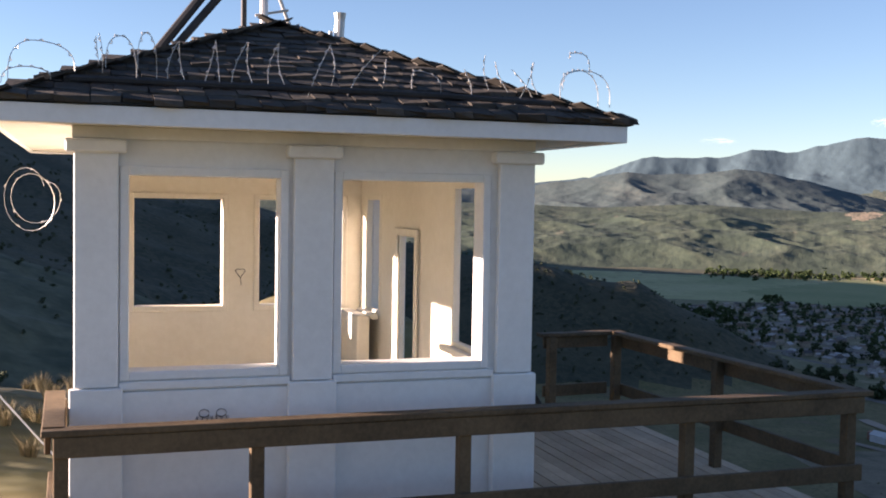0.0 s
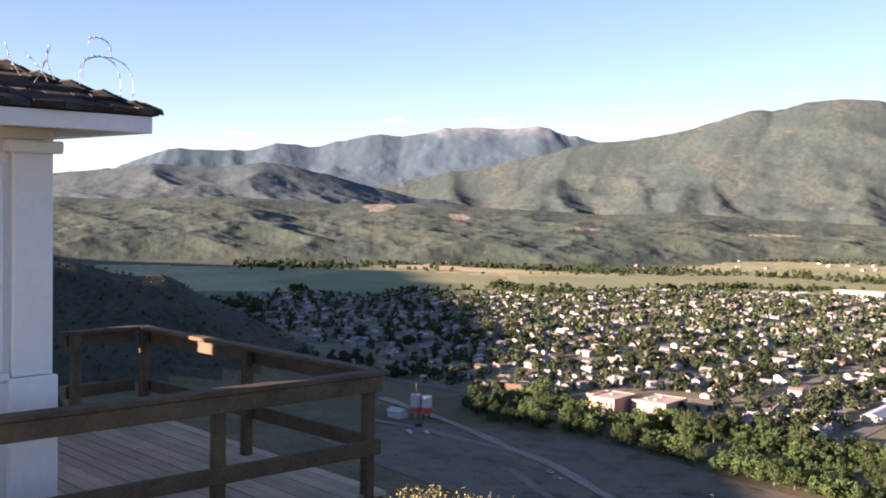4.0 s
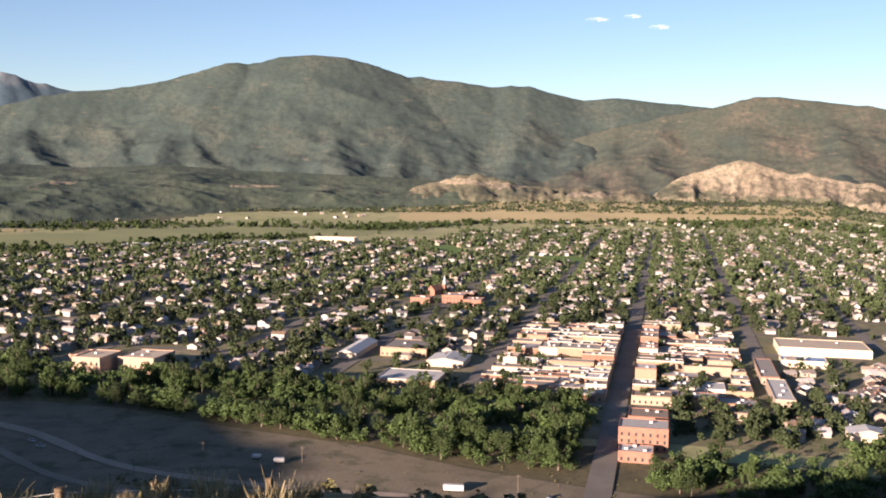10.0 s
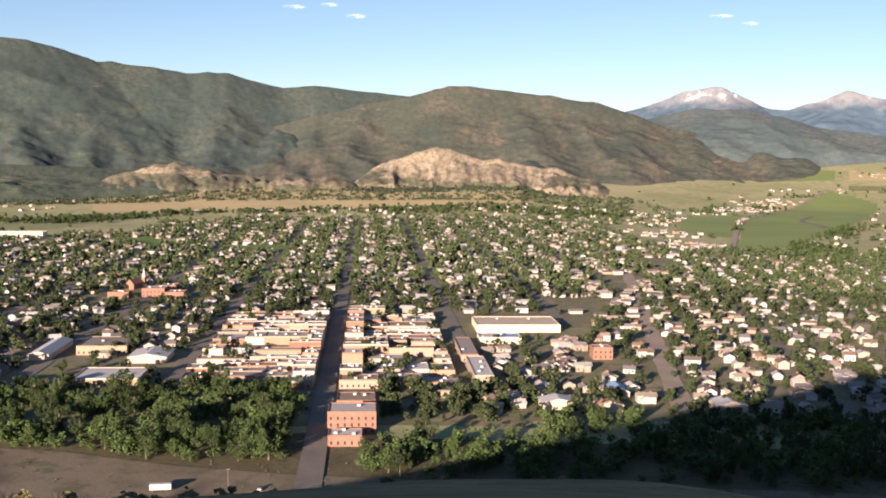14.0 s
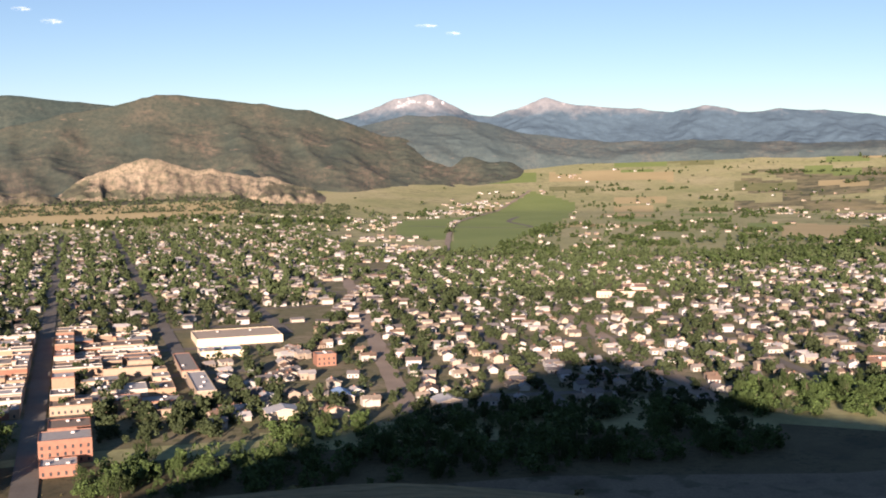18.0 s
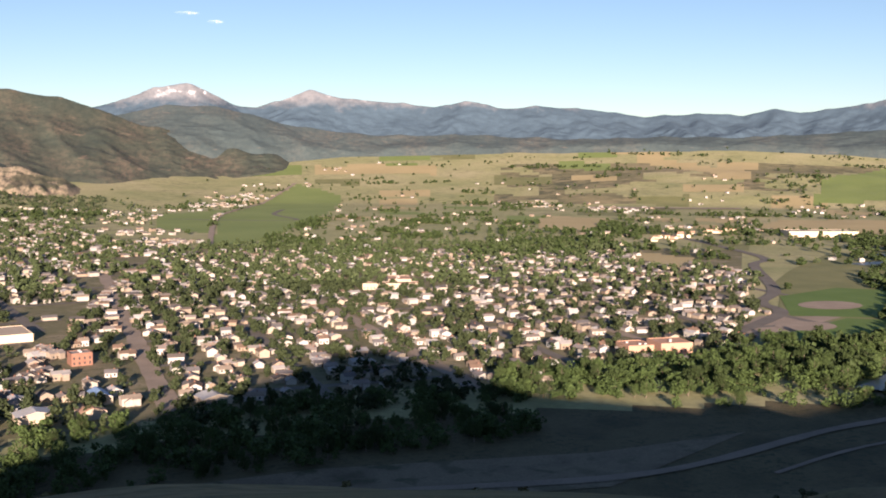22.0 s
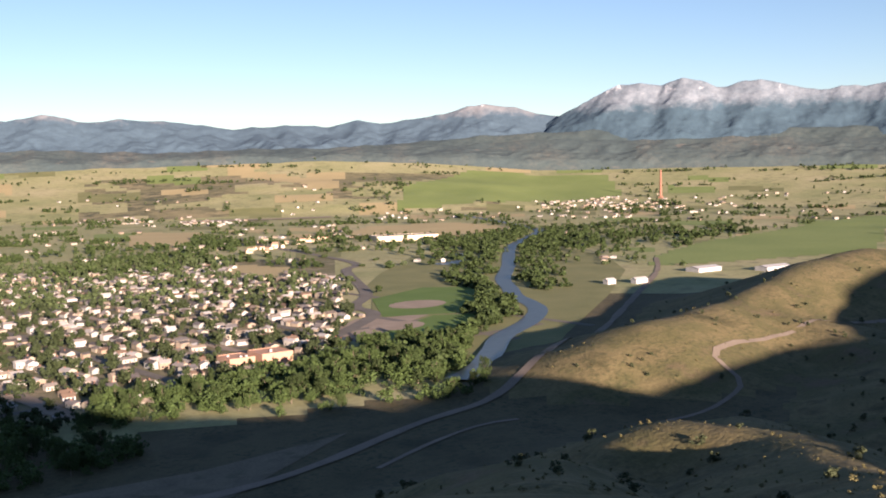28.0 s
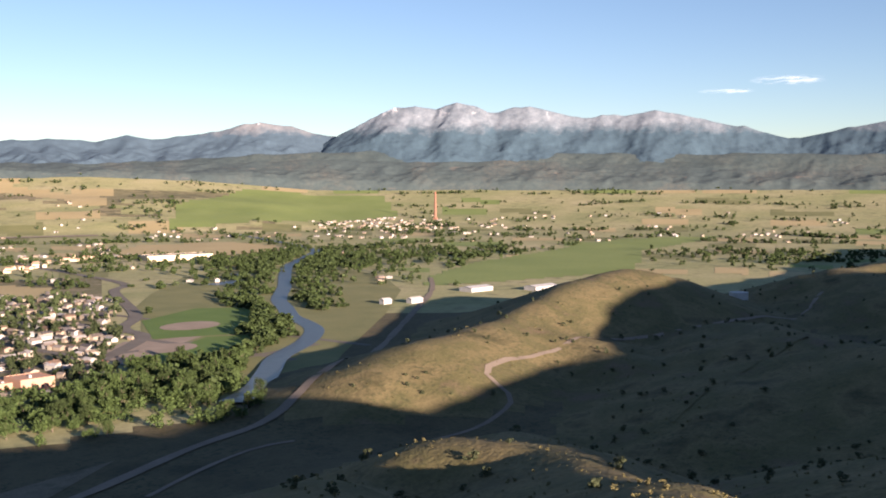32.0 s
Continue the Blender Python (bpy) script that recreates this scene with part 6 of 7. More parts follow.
def shop(name, x0, x1, y0, y1, h, label, mat=None, roof_mat=None, windows=True, group="downtown buildings", category="building", turn=0.0):
    """A flat roofed building: walls, parapet, sunk roof, roof boxes and rows of windows towards the hill."""
    cx, cy = (x0 + x1) / 2, (y0 + y1) / 2
    e = holder(name, Matrix.Translation((cx, cy, drop(cx, cy))) @ Matrix.Rotation(turn, 4, "Z"), label, category, group)
    a, b = (x1 - x0) / 2 - 0.05, (y1 - y0) / 2 - 0.05
    part("wall", box(bmesh.new(), (-a, -b, -0.5), (a, b, h)), mat or M_shop, e)
    bm = bmesh.new()
    for lo, hi in (((-a, -b, h), (a, -b + 0.35, h + 0.8)), ((-a, b - 0.35, h), (a, b, h + 0.5)), ((-a, -b + 0.352, h), (-a + 0.35, b - 0.352, h + 0.6)), ((a - 0.35, -b + 0.352, h), (a, b - 0.352, h + 0.6))):
        box(bm, lo, hi)
    part("parapet", bm, mat or M_shop, e)
    part("flat_roof", box(bmesh.new(), (-a + 0.36, -b + 0.36, h + 0.004), (a - 0.36, b - 0.36, h + 0.12)), roof_mat or M_tar, e)
    for k in range(rl.choice([1, 2, 3])):
        ux, uy = rl.uniform(-a * 0.6, a * 0.6), rl.uniform(-b * 0.6, b * 0.6)
        part("roof_unit", box(bmesh.new(), (ux - 0.9, uy - 0.7, h + 0.125), (ux + 0.9, uy + 0.7, h + 1.2), 0.05), M_metal, e)
    if windows:
        n = max(1, int((x1 - x0) / 3.4))
        for f in range(max(1, int(h / 3.6))):
            for k in range(n):
                w = new("window", WIN)
                w.parent = e
                w.location = (-a + (2 * a) * (k + 0.5) / n, -b - 0.01, 1.0 + 3.4 * f)
    return e


for k, xa, xb in ((-1, -116, -34), (0, -18, 56)):
    for j in range(3):
        y, yb = 648 + 103 * j, 738 + 103 * j
        while y < yb - 6:
            w = min(rl.choice([12, 15, 18, 24]), yb - y)
            x = xa
            while x < xb - 5:
                d = min(rl.choice([14, 19, 24, 32]), xb - x)
                street = (k == -1 and x + d > xb - 3) or (k == 0 and x < xa + 3)
                if rl.random() < (0.97 if street else 0.72):
                    h = rl.choice([5.0, 6.2, 7.4, 8.2]) if street else rl.choice([3.4, 4.0, 4.6, 5.6])
                    shop("shop", x, x + d, y, y + w, h, "flat roofed brick or painted shop in a tight row", windows=street and y < 655)
                x += d + rl.choice([0.1, 0.1, 3.5])
            y += w + rl.choice([0.1, 0.1, 0.1, 2.5])
for x0, x1, y0, y1, h in ((-118, -86, 628, 644, 6), (-180, -140, 655, 690, 5), (-205, -170, 760, 800, 6), (66, 78, 655, 720, 6), (64, 76, 730, 800, 5), (-18, 4, 596, 618, 4.5), (26, 50, 622, 640, 4), (-112, -60, 602, 618, 5)):
    shop("shop", x0, x1, y0, y1, h, "flat roofed brick or painted shop at the edge of downtown")
shop("hotel", -21, 4, 541, 562, 11.5, "three storey red brick corner hotel with rows of windows", M_brick, None)
shop("annex", -20, -3, 519, 534, 5, "low red brick annex beside the hotel", M_brick, None)
shop("market", 87, 155, 852, 898, 5.6, "long cream stucco market hall with a tan flat roof", M_cream, M_tan_roof, False)
shop("depot", 84, 116, 800, 822, 4.5, "low building with a blue metal roof", M_cream, M_blue, False)
shop("warehouse", 158, 172, 738, 752, 8, "small square red brick warehouse", M_brick, None)
shop("school", 512, 572, 985, 1003, 6, "long tan school building with a red roof edge", M_tan_roof, M_pink, True, turn=-0.45)
shop("school_wing", 560, 585, 1012, 1050, 6, "tan school wing with a dull red flat roof", M_tan_roof, M_pink, False, turn=-0.45)
shop("store", 1470, 1590, 1225, 1275, 9, "large cream supermarket with a flat roof", M_cream, None, False, turn=-0.55)
shop("lodge", 535, 560, 565, 590, 7, "salmon stucco apartment house", M_pink, M_pink, True, turn=-0.3)
shop("lodge", 512, 532, 575, 598, 6, "salmon stucco apartment house", M_pink, M_pink, True, turn=-0.3)
shop("hospital", -380, -360, 632, 662, 12, "pale salmon hospital block with dark entrance bays", M_salmon, M_tan_roof, True)
shop("hospital", -356, -330, 648, 680, 10.5, "pale salmon hospital wing with a cream flat roof", M_salmon, M_tan_roof, True)
shop("hospital", -404, -376, 668, 690, 6, "older hospital wing with a dull red roof", M_pink, M_pink, True)
shop("apartments", -480, -452, 655, 675, 7, "long brown timber apartment house", M_timber, None, True)
shop("motel", -605, -525, 1765, 1790, 9, "long pale motel block with vertical bays", M_cream, None, False)
for k in range(9):
    shop("storage_hall", -850 + 25 * k, -833 + 25 * k, 1535 + 18 * k, 1590 + 18 * k, 4, "white roofed storage hall", M_metal, M_metal, False, "storage halls")
for x, y, w, d, m, label in ((-195, 640, 12, 9, M_red, "small house with a bright red metal roof"), (-225, 770, 14, 60, M_metal, "long pale metal hall"), (-150, 745, 26, 30, M_metal, "low grey metal hall"), (108, 598, 20, 14, M_metal, "white gabled hall near the trees"), (136, 592, 14, 16, M_pink, "salmon stucco hall near the trees"), (205, 590, 18, 16, M_metal, "grey metal roofed shed near the trees"), (150, 628, 9, 22, M_blue, "narrow shed with a blue roof")):
    w2, r2 = bmesh.new(), bmesh.new()
    gable(w2, r2, d, w, 4.2, 2.2)
    e = holder("hall", Matrix.Translation((x, y, 0)) @ Matrix.Rotation(math.pi / 2, 4, "Z"), label, "building")
    part("wall", w2, M_metal if m is M_red else M_tan_roof, e)
    part("roof", r2, m, e)

for x0, x1, y0, y1, h in ((-222, -200, 1060, 1084, 8), (-196, -178, 1040, 1062, 7), (-252, -232, 1048, 1066, 6), (-214, -196, 1100, 1124, 6)):
    shop("school_hall", x0, x1, y0, y1, h, "red brick hall beside the church", M_brick, None, True, "halls by the church")
# church with a spire
church = holder("church", Matrix.Translation((-243, 1130, 0)) @ Matrix.Rotation(1.2, 4, "Z") @ Matrix.Scale(0.62, 4), "red brick church with a tall pointed spire", "church")
w2, r2 = bmesh.new(), bmesh.new()
gable(w2, r2, 34, 16, 9, 8)
part("nave", w2, M_brick, church)
part("roof", r2, M_brick, church)
part("tower", box(bmesh.new(), (14, -9, -0.3), (20, -3, 17), 0.1), M_brick, church)
sp = bmesh.new()
bmesh.ops.create_cone(sp, segments=8, radius1=3.1, radius2=0.1, depth=17, cap_ends=True)
bmesh.ops.translate(sp, verts=sp.verts[:], vec=(17, -6, 25.6))
part("spire", sp, M_metal, church, "pale pointed spire")

# tall smokestack of the old smelter
stack = bmesh.new()
bmesh.ops.create_cone(stack, segments=20, radius1=4.6, radius2=2.8, depth=86, cap_ends=True)
bmesh.ops.translate(stack, verts=stack.verts[:], vec=(0, 0, 42))
smoke = holder("smokestack", Matrix.Translation((2978, 1430, drop(2978, 1430))), "very tall tapering red brick smokestack", "smokestack")
part("shaft", stack, M_brick, smoke)
part("plinth", box(bmesh.new(), (-6, -6, -2), (6, 6, 5), 0.2), M_brick, smoke)

# concrete plant by the rail yard
plant = holder("silo_plant", Matrix.Translation((-455, 537, 0)), "white and red twin silos with a small white shed", "silo")
for dx, dy, r, h in ((0, 0, 3.4, 12), (6.5, 3.5, 3.6, 11.2)):
    s = bmesh.new()
    bmesh.ops.create_cone(s, segments=18, radius1=r, radius2=r, depth=h, cap_ends=True)
    bmesh.ops.translate(s, verts=s.verts[:], vec=(dx, dy, h / 2 + 4))
    silo = part("silo", s, M_metal, plant)
    b2 = bmesh.new()
    bmesh.ops.create_cone(b2, segments=18, radius1=r + 0.06, radius2=r + 0.06, depth=3.6, cap_ends=True)
    bmesh.ops.translate(b2, verts=b2.verts[:], vec=(dx, dy, 5.9))
    part("band", b2, M_red, silo, "red painted band")
    for k in range(4):
        a = k * 1.57
        part("leg", tube(bmesh.new(), [(dx + r * 0.8 * math.cos(a), dy + r * 0.8 * math.sin(a), -0.3), (dx + r * 0.8 * math.cos(a), dy + r * 0.8 * math.sin(a), 4.1)], 0.25, 6), M_dark, plant)
part("conveyor", tube(bmesh.new(), [(-1, 2, 4), (-1, 2, 23)], 0.7, 8), M_dark, plant)
w2, r2 = bmesh.new(), bmesh.new()
gable(w2, r2, 12, 8, 4.5, 2, -10, -6)
part("shed", w2, M_metal, plant)
part("shed_roof", r2, M_metal, plant)


for x, y, l, w, h, mat, label in ((-474, 533, 7, 5, 5, M_brick, "rust red steel hopper box beside the silos"), (-428, 500, 9, 2.4, 1.4, M_metal, "pale sheet metal scrap lying on the gravel"), (-420, 507, 7, 2.2, 1.2, M_metal, "pale sheet metal scrap lying on the gravel"), (-436, 518, 5, 4, 2.6, M_dark, "dark steel loading bin beside the silos")):
    e = holder("hopper" if h > 2 else "scrap_sheet", Matrix.Translation((x, y, drop(x, y))) @ Matrix.Rotation(0.5 + 0.01 * x, 4, "Z"), label, "hopper" if h > 2 else "scrap metal")
    part("body", box(bmesh.new(), (-l / 2, -w / 2, 0.25), (l / 2, w / 2, h), 0.12), mat, e)


def trailer(x, y, l, turn, label, h=3.2):
    e = holder("trailer", Matrix.Translation((x, y, drop(x, y) + 0.25)) @ Matrix.Rotation(turn, 4, "Z"), label, "trailer")
    part("body", box(bmesh.new(), (-l / 2, -1.25, 0.7), (l / 2, 1.25, h), 0.08), M_metal, e)
    for dx in (-l * 0.3, l * 0.3):
        for dy in (-1.1, 1.1):
            w = bmesh.new()
            bmesh.ops.create_cone(w, segments=12, radius1=0.45, radius2=0.45, depth=0.3, cap_ends=True)
            bmesh.ops.rotate(w, verts=w.verts[:], matrix=Matrix.Rotation(math.pi / 2, 3, "X"))
            bmesh.ops.translate(w, verts=w.verts[:], vec=(dx, dy, 0.45))
            part("wheel", w, M_dark, e)


trailer(-88, 452, 9, 0.1, "white box trailer parked on the gravel yard")
trailer(-177, 474, 5, 0.2, "small white trailer parked on the gravel yard", 2.6)
trailer(-190, 478, 4, 0.0, "small white trailer parked on the gravel yard", 2.2)
for k, (x, y) in enumerate([(-300, 470), (-28, 446), (-46, 452), (-20, 450), (-310, 478)]):
    c = holder("car", Matrix.Translation((x, y, drop(x, y) + 0.28)) @ Matrix.Rotation(0.7 * k, 4, "Z"), "pale car parked on the gravel", "car", "parked cars")
    part("body", box(bmesh.new(), (-2.2, -0.9, 0.3), (2.2, 0.9, 0.95), 0.15), M_metal, c)
    part("cabin", box(bmesh.new(), (-1.2, -0.8, 0.952), (1.0, 0.8, 1.5), 0.2), M_pane, c)
for k, (x, y, w, d) in enumerate([(1262, 548, 40, 22), (1312, 478, 44, 20), (1110, 560, 18, 9), (1085, 585, 12, 8)]):
    w2, r2 = bmesh.new(), bmesh.new()
    gable(w2, r2, w, d, 5, 2)
    e = holder("metal_shed", Matrix.Translation((x, y, drop(x, y))) @ Matrix.Rotation(-0.35, 4, "Z"), "long white metal farm shed", "shed", "white sheds")
    part("wall", w2, M_metal, e)
    part("roof", r2, M_metal, e)
grove("hill_scrub", [(x, y, rt.uniform(5, 9), rt.uniform(1.1, 1.8)) for x, y in scrub], FAR_KINDS, M_conifer, "scattered dark junipers on the foothills")


# ---- shrubs, grass and fence on the hill ----
M_sage = leaf_material("rabbitbrush", (0.085, 0.082, 0.036), (0.2, 0.18, 0.078))
M_straw = leaf_material("dry_grass_blades", (0.2, 0.165, 0.08), (0.4, 0.33, 0.18))
M_juniper = leaf_material("juniper_foliage", (0.025, 0.035, 0.018), (0.05, 0.06, 0.028))


def blades_mesh(name, seed, n, height, spread, width, mat, lean=0.5):
    """A tuft of thin stems that fan out from the ground, each a bent narrow blade."""
    r = np.random.default_rng(seed)
    a = r.uniform(0, 6.28, n)
    d = spread * np.sqrt(r.uniform(0, 1, n)) * 0.35
    base = np.stack([np.cos(a) * d, np.sin(a) * d, 0 * a - 0.05], 1)
    out = np.stack([np.cos(a), np.sin(a), 0 * a], 1) * (lean * r.uniform(0.1, 1.0, n))[:, None]
    h = height * r.uniform(0.5, 1.05, n)
    mid = base + out * (h * 0.4)[:, None] + np.stack([0 * h, 0 * h, h * 0.6], 1)
    tip = base + out * h[:, None] + np.stack([0 * h, 0 * h, h], 1) + r.normal(0, 0.11 * height, (n, 3))
    s = np.stack([-np.sin(a + r.uniform(-1, 1, n)), np.cos(a), 0 * a], 1) * width
    V = np.stack([base - s, base + s, mid + s, mid - s, mid - s, mid + s, tip + s * 0.4, tip - s * 0.4], 1).reshape(-1, 3)
    ob = mesh_object(name, V, np.arange(len(V)).reshape(-1, 4), mat, smooth=False)
    me = ob.data
    bpy.data.objects.remove(ob)
    return me


BUSH = [blades_mesh("stem_clump", 5 + k, 900, 0.56, 0.7, 0.0028, M_sage, 0.75) for k in range(3)]
HEADS = []
for k in range(3):
    r = np.random.default_rng(31 + k)
    n = 4200
    q = r.uniform(0.0, 1.0, n)
    tip = r.integers(0, 40, n)
    ta, te = r.uniform(0, 6.28, 40), np.arccos(r.uniform(0.05, 1, 40))
    P = np.stack([np.cos(ta[tip]) * np.sin(te[tip]) * 0.5, np.sin(ta[tip]) * np.sin(te[tip]) * 0.5, 0.2 + np.cos(te[tip]) * 0.52], 1) * (0.62 + 0.38 * q)[:, None] + r.normal(0, 0.036, (n, 3))
    u, v = r.normal(0, 1, (n, 3)), r.normal(0, 1, (n, 3))
    u /= np.linalg.norm(u, axis=1)[:, None]
    v /= np.linalg.norm(v, axis=1)[:, None]
    V = np.stack([P + u * 0.013, P + v * 0.005, P - u * 0.013, P - v * 0.005], 1).reshape(-1, 3)
    ob = mesh_object("leaf_clump", V, np.arange(len(V)).reshape(-1, 4), M_sage, smooth=False)
    HEADS.append(ob.data)
    bpy.data.objects.remove(ob)
TUFT = [blades_mesh("stem_clump", 60 + k, 110, 0.5, 0.3, 0.006, M_straw, 0.6) for k in range(4)]
rb = random.Random(77)


def bush(x, y, size):
    e = holder("rabbitbrush", Matrix.Translation((x, y, drop(x, y) - 0.03)) @ Matrix.Rotation(rb.uniform(0, 6.28), 4, "Z") @ Matrix.Diagonal((size * 1.15, size * 1.15, size, 1)), "yellow green rabbitbrush with straw coloured dry stems", "shrub", "shrubs below the deck")
    for name, store in (("stem_clump", BUSH), ("leaf_clump", HEADS)):
        o = new(name, rb.choice(store))
        o.parent = e
        tagged(o, kind="stuff")


for az, r, s in ((50.6, 5.5, 0.6), (49.4, 5.4, 0.85), (48.2, 5.7, 0.8), (46.9, 5.5, 0.9), (45.6, 5.7, 0.75), (44.4, 6.3, 0.45), (42.2, 6.6, 0.45), (41.2, 6.3, 0.62), (40.3, 6.5, 0.95), (39.2, 6.7, 1.1), (38.1, 6.5, 1.0), (37.0, 6.4, 0.75), (36.1, 7.3, 0.6), (34.6, 7.2, 0.5), (33.2, 7.6, 0.55), (31.6, 7.4, 0.45), (29.6, 8.2, 0.4), (27, 8.8, 0.4), (24, 9.6, 0.4), (21, 10.6, 0.4), (58.2, 14.5, 0.8), (57, 15.4, 0.9), (59.4, 16.0, 0.8)):
    a = radians(az)
    bush(-math.sin(a) * r, math.cos(a) * r, s * 0.8)
for m in range(290):
    if m < 170:
        az, r = rb.uniform(15, 50), rb.uniform(7, 24)
    else:
        az, r = rb.uniform(80, 100), rb.uniform(13, 30)
    a = radians(az)
    x, y = -math.sin(a) * r, math.cos(a) * r
    o = new("grass_tuft", rb.choice(TUFT))
    s = rb.uniform(0.35, 0.8)
    o.matrix_world = Matrix.Translation((x, y, drop(x, y) - 0.02)) @ Matrix.Rotation(rb.uniform(0, 6.28), 4, "Z") @ Matrix.Diagonal((s, s, s * rb.uniform(0.7, 1.2), 1))
    tagged(o, "tuft of dry straw coloured hill grass", "grass", "grass tufts on the hill")

fence = holder("wire_fence", Matrix.Identity(4), "low wire fence with short timber posts on the slope", "fence")
fpts = []
for az, r, h in ((37.3, 20, 0.8), (31.7, 17, 0.42), (27, 19, 0.5), (21, 22, 0.6)):
    a = radians(az)
    x, y = -math.sin(a) * r, math.cos(a) * r
    z = drop(x, y)
    fpts.append((x, y, z))
    part("post", box(bmesh.new(), (x - 0.06, y - 0.06, z - 0.3), (x + 0.06, y + 0.06, z + h), 0.012), M_timber, fence, "sunlit timber fence post")
for h in (0.15, 0.34):
    part("wire", tube(bmesh.new(), [(x, y, z + h) for x, y, z in fpts], 0.006, 4), M_wire, fence)

# guy wire with a ribbon beside the hut
guy = tube(bmesh.new(), [(-14.6, -1.2, 145.1), (-12.2, 1.5, drop(-12.2, 1.5) + 0.05)], 0.012, 5)
g = part("guy_wire", guy, M_wire)
tagged(g, "taut guy wire anchored beside the hut", "cable")

# junipers and low brush over the hills
hill_brush, shrubs = [], []
cand = []
for m in range(5200):
    a = rb.uniform(-90, -38) if m % 3 else rb.uniform(38, 90)
    r = 90 + 1500 * rb.random() ** 1.1
    cand.append((-math.sin(radians(a)) * r, math.cos(radians(a)) * r, a))
heights = ground_z(np.array([c[0] for c in cand]), np.array([c[1] for c in cand]))
for (x, y, a), z in zip(cand, heights):
    if z < 6 or (z < 20 and river_gap(x, y) < 60):
        continue
    if a > 0 or (z < 45 and rb.random() < 0.2) or rb.random() < 0.05:
        shrubs.append((x, y, rb.uniform(1.6, 4.2), rb.uniform(1.1, 1.6)))
    else:
        hill_brush.append((x, y, rb.uniform(0.5, 1.3), rb.uniform(1.2, 2.0)))
slope = []
for m in range(2600):
    a, r = rb.uniform(-36, 40), 45 + 420 * rb.random()
    slope.append((-math.sin(radians(a)) * r, math.cos(radians(a)) * r))
sz = ground_z(np.array([p[0] for p in slope]), np.array([p[1] for p in slope]))
slope = [(x, y, rb.uniform(0.4, 1.1), rb.uniform(1.1, 1.9)) for (x, y), z in zip(slope, sz) if z > 0.8]
for m in range(3000):
    a, r = radians(rb.uniform(40, 76)), rb.uniform(420, 1500)
    x, y = -math.sin(a) * r, math.cos(a) * r
    if drop(x, y) > 5:
        shrubs.append((x, y, rb.uniform(1.5, 3.6), rb.uniform(1.0, 1.6)))
for m in range(900):
    i = rb.randrange(1, len(KNOLL) - 2)
    (x0, y0, z0), (x1, y1, z1) = KNOLL[i], KNOLL[i + 1]
    t = rb.random()
    x, y = x0 + (x1 - x0) * t + rb.gauss(0, 16), y0 + (y1 - y0) * t + rb.gauss(0, 16)
    slope.append((x, y, rb.uniform(0.14, 0.34), rb.uniform(1.3, 2.0)))
grove("slope_brush", slope, FAR_KINDS, M_sage, "low sage and dry brush on the slope below the deck")
grove("junipers", shrubs, NEAR_KINDS, M_juniper, "scattered dark junipers on the dry hillsides")
grove("hill_brush", hill_brush, FAR_KINDS, M_sage, "low dry brush over the grassy hills")

tank = holder("water_tank", Matrix.Translation((1190, 205, drop(1190, 205) - 1.0)), "round pale grey water tank on the hillside", "water tank")
tb = bmesh.new()
bmesh.ops.create_cone(tb, segments=28, radius1=10, radius2=10, depth=8, cap_ends=True)
bmesh.ops.translate(tb, verts=tb.verts[:], vec=(0, 0, 4))
part("shell", tb, M_metal, tank)
tb = bmesh.new()
bmesh.ops.create_cone(tb, segments=28, radius1=10.2, radius2=0.4, depth=1.2, cap_ends=True)
bmesh.ops.translate(tb, verts=tb.verts[:], vec=(0, 0, 8.62))
part("lid", tb, M_metal, tank)

# utility poles round the gravel yard
for x, y, h in ((-232, 436, 9), (-214, 470, 9), (-232, 415, 8), (-167, 478, 8), (-108, 410, 8), (-60, 455, 9), (20, 445, 9)):
    e = holder("utility_pole", Matrix.Translation((x, y, drop(x, y))), "thin weathered timber utility pole with a crossarm", "pole", "utility poles")
    part("shaft", tube(bmesh.new(), [(0, 0, -0.4), (0, 0, h)], [0.17, 0.11], 7), M_bark, e)
    part("crossarm", box(bmesh.new(), (-1.1, -0.06, h - 0.7), (1.1, 0.06, h - 0.55)), M_bark, e)

# low brush along the edge of the yard
yard = []
for m in range(420):
    t = rb.random()
    yard.append((-232 + 180 * t + rb.gauss(0, 5), 426 - 14 * t + rb.gauss(0, 5), rb.uniform(0.7, 2.0), rb.uniform(1.2, 2.0)))
for m in range(260):
    yard.append((rb.uniform(-400, 40), rb.uniform(405, 500), rb.uniform(0.4, 1.1), rb.uniform(1.2, 2.0)))
grove("yard_brush", yard, FAR_KINDS, M_sage, "low dry brush along the edge of the gravel yard")

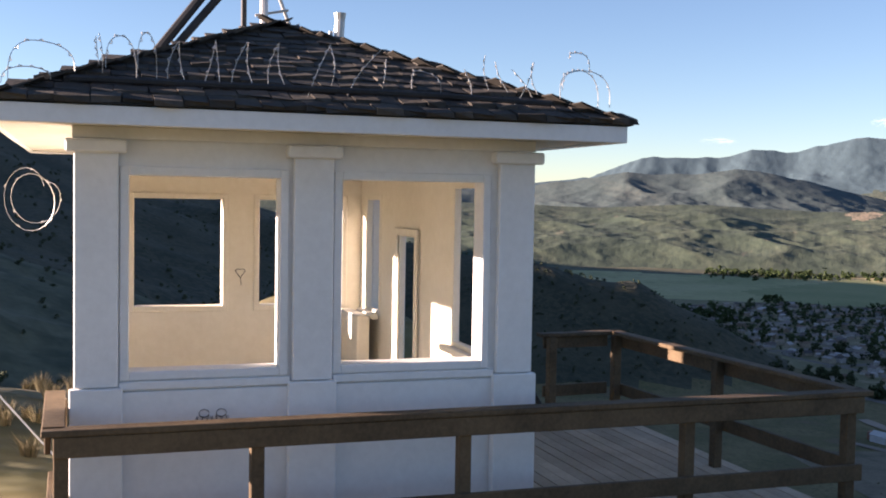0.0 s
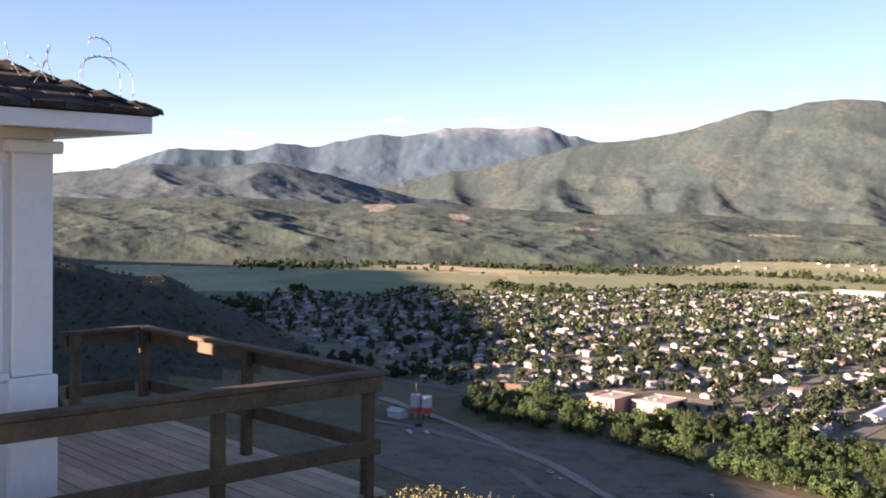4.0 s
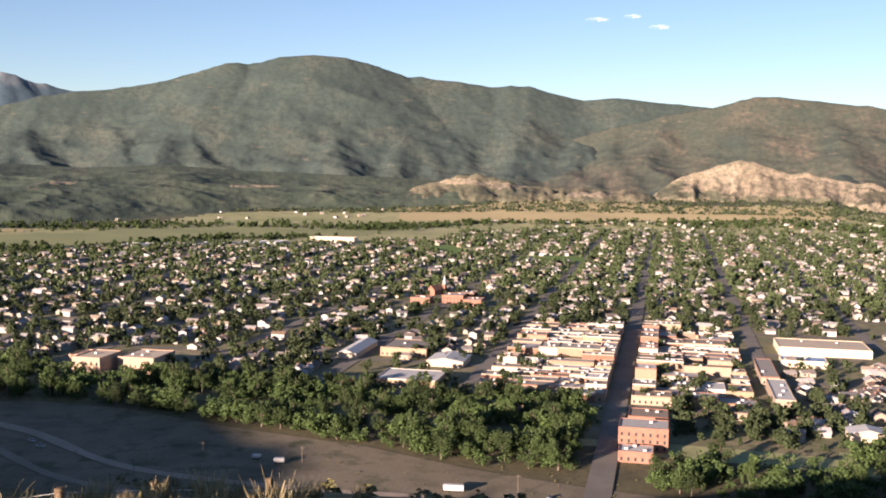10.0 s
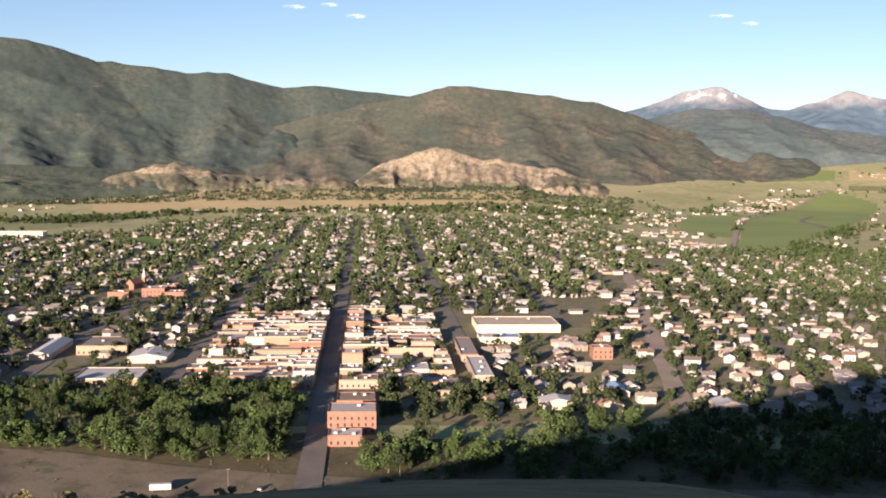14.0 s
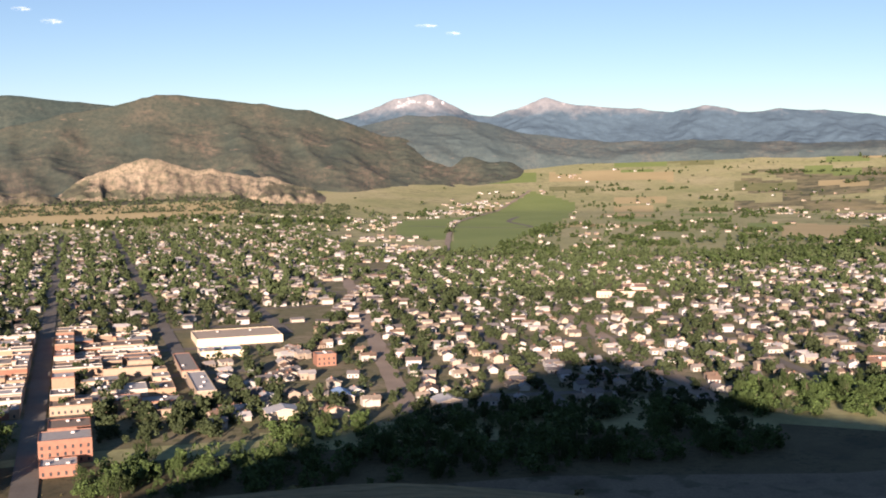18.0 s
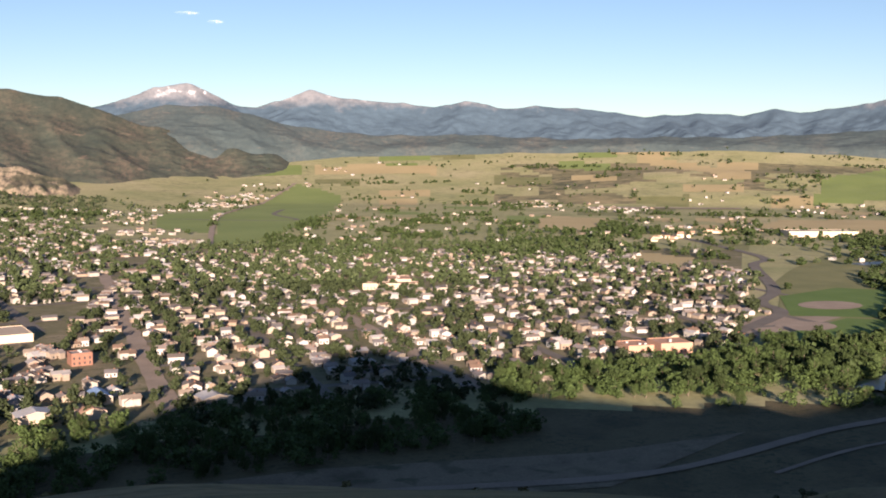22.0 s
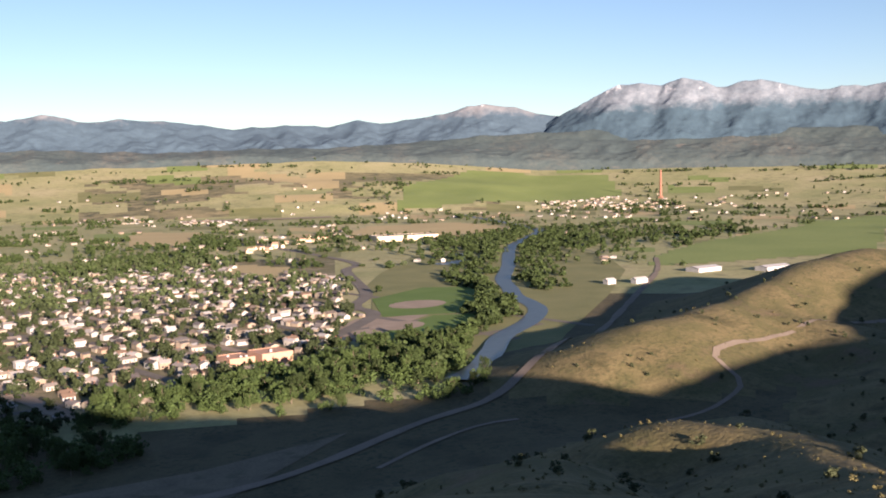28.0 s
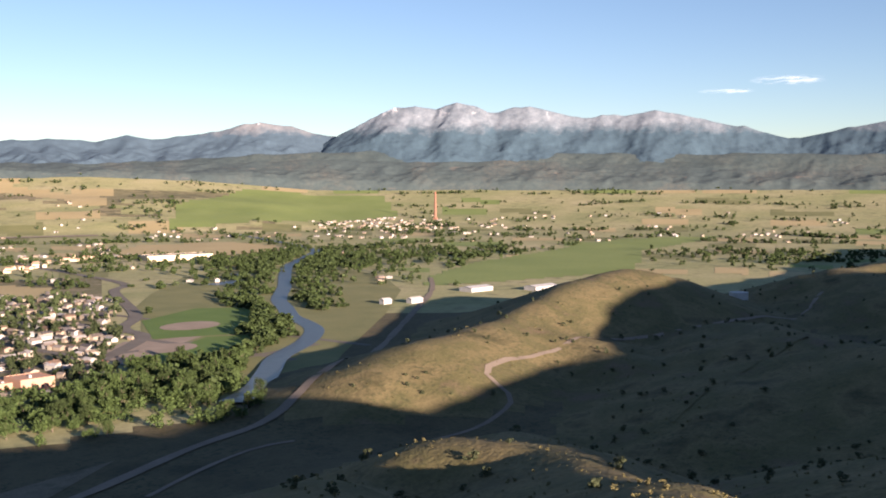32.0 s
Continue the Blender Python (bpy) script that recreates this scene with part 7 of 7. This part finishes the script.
# thin clouds high over the ranges
def cloud_build(nt, b):
    co = nt.nodes.new("ShaderNodeTexCoord")
    n = nt.nodes.new("ShaderNodeTexNoise")
    n.inputs["Scale"].default_value, n.inputs["Detail"].default_value = 2.6, 5
    nt.links.new(co.outputs["Object"], n.inputs["Vector"])
    g = nt.nodes.new("ShaderNodeTexGradient")
    g.gradient_type = "SPHERICAL"
    nt.links.new(co.outputs["Object"], g.inputs["Vector"])
    m = nt.nodes.new("ShaderNodeMath")
    m.operation = "MULTIPLY"
    nt.links.new(ramp(nt, n.outputs["Fac"], [(0.42, (0, 0, 0)), (0.7, (1, 1, 1))]), m.inputs[0])
    nt.links.new(ramp(nt, g.outputs["Fac"], [(0.0, (0, 0, 0)), (0.8, (0.36, 0.36, 0.36))]), m.inputs[1])
    nt.links.new(m.outputs[0], b.inputs["Alpha"])
    b.inputs["Base Color"].default_value = (0.85, 0.85, 0.88, 1)
    # weak emission added so the wisps glow beyond the sunlight they receive
    b.inputs["Emission Color"].default_value = (0.9, 0.93, 1.0, 1)
    b.inputs["Emission Strength"].default_value = 0.22


M_cloud = material("thin_cloud", cloud_build, 1.0)
for az, el, w, h in ((3.9, 7.4, 60, 12), (2.1, 7.55, 46, 12), (0.7, 7.0, 52, 14), (-19.6, 6.6, 40, 10), (-18.2, 7.0, 60, 9), (41.6, 4.1, 60, 24), (36.5, 4.2, 90, 16), (49.5, 3.2, 90, 18), (56, 3.9, 190, 10), (-82.5, 4.9, 170, 24), (-79.5, 4.4, 130, 12)):
    a = radians(az)
    R = 4880
    bm = bmesh.new()
    bmesh.ops.create_grid(bm, x_segments=12, y_segments=6, size=1.0)
    for v in bm.verts:
        v.co.z = 0.12 * math.cos(v.co.x * 1.5) * math.cos(v.co.y * 1.5)
    ob = part("cloud", bm, M_cloud)
    ob.matrix_world = Matrix.Translation((-math.sin(a) * R, math.cos(a) * R, EYE + R * math.tan(radians(el)))) @ Matrix.Rotation(a, 4, "Z") @ Matrix.Rotation(math.pi / 2, 4, "X") @ Matrix.Diagonal((w, h, 10, 1))
    tagged(ob, "thin white wisp of cloud in the sky", "cloud", kind="structure")
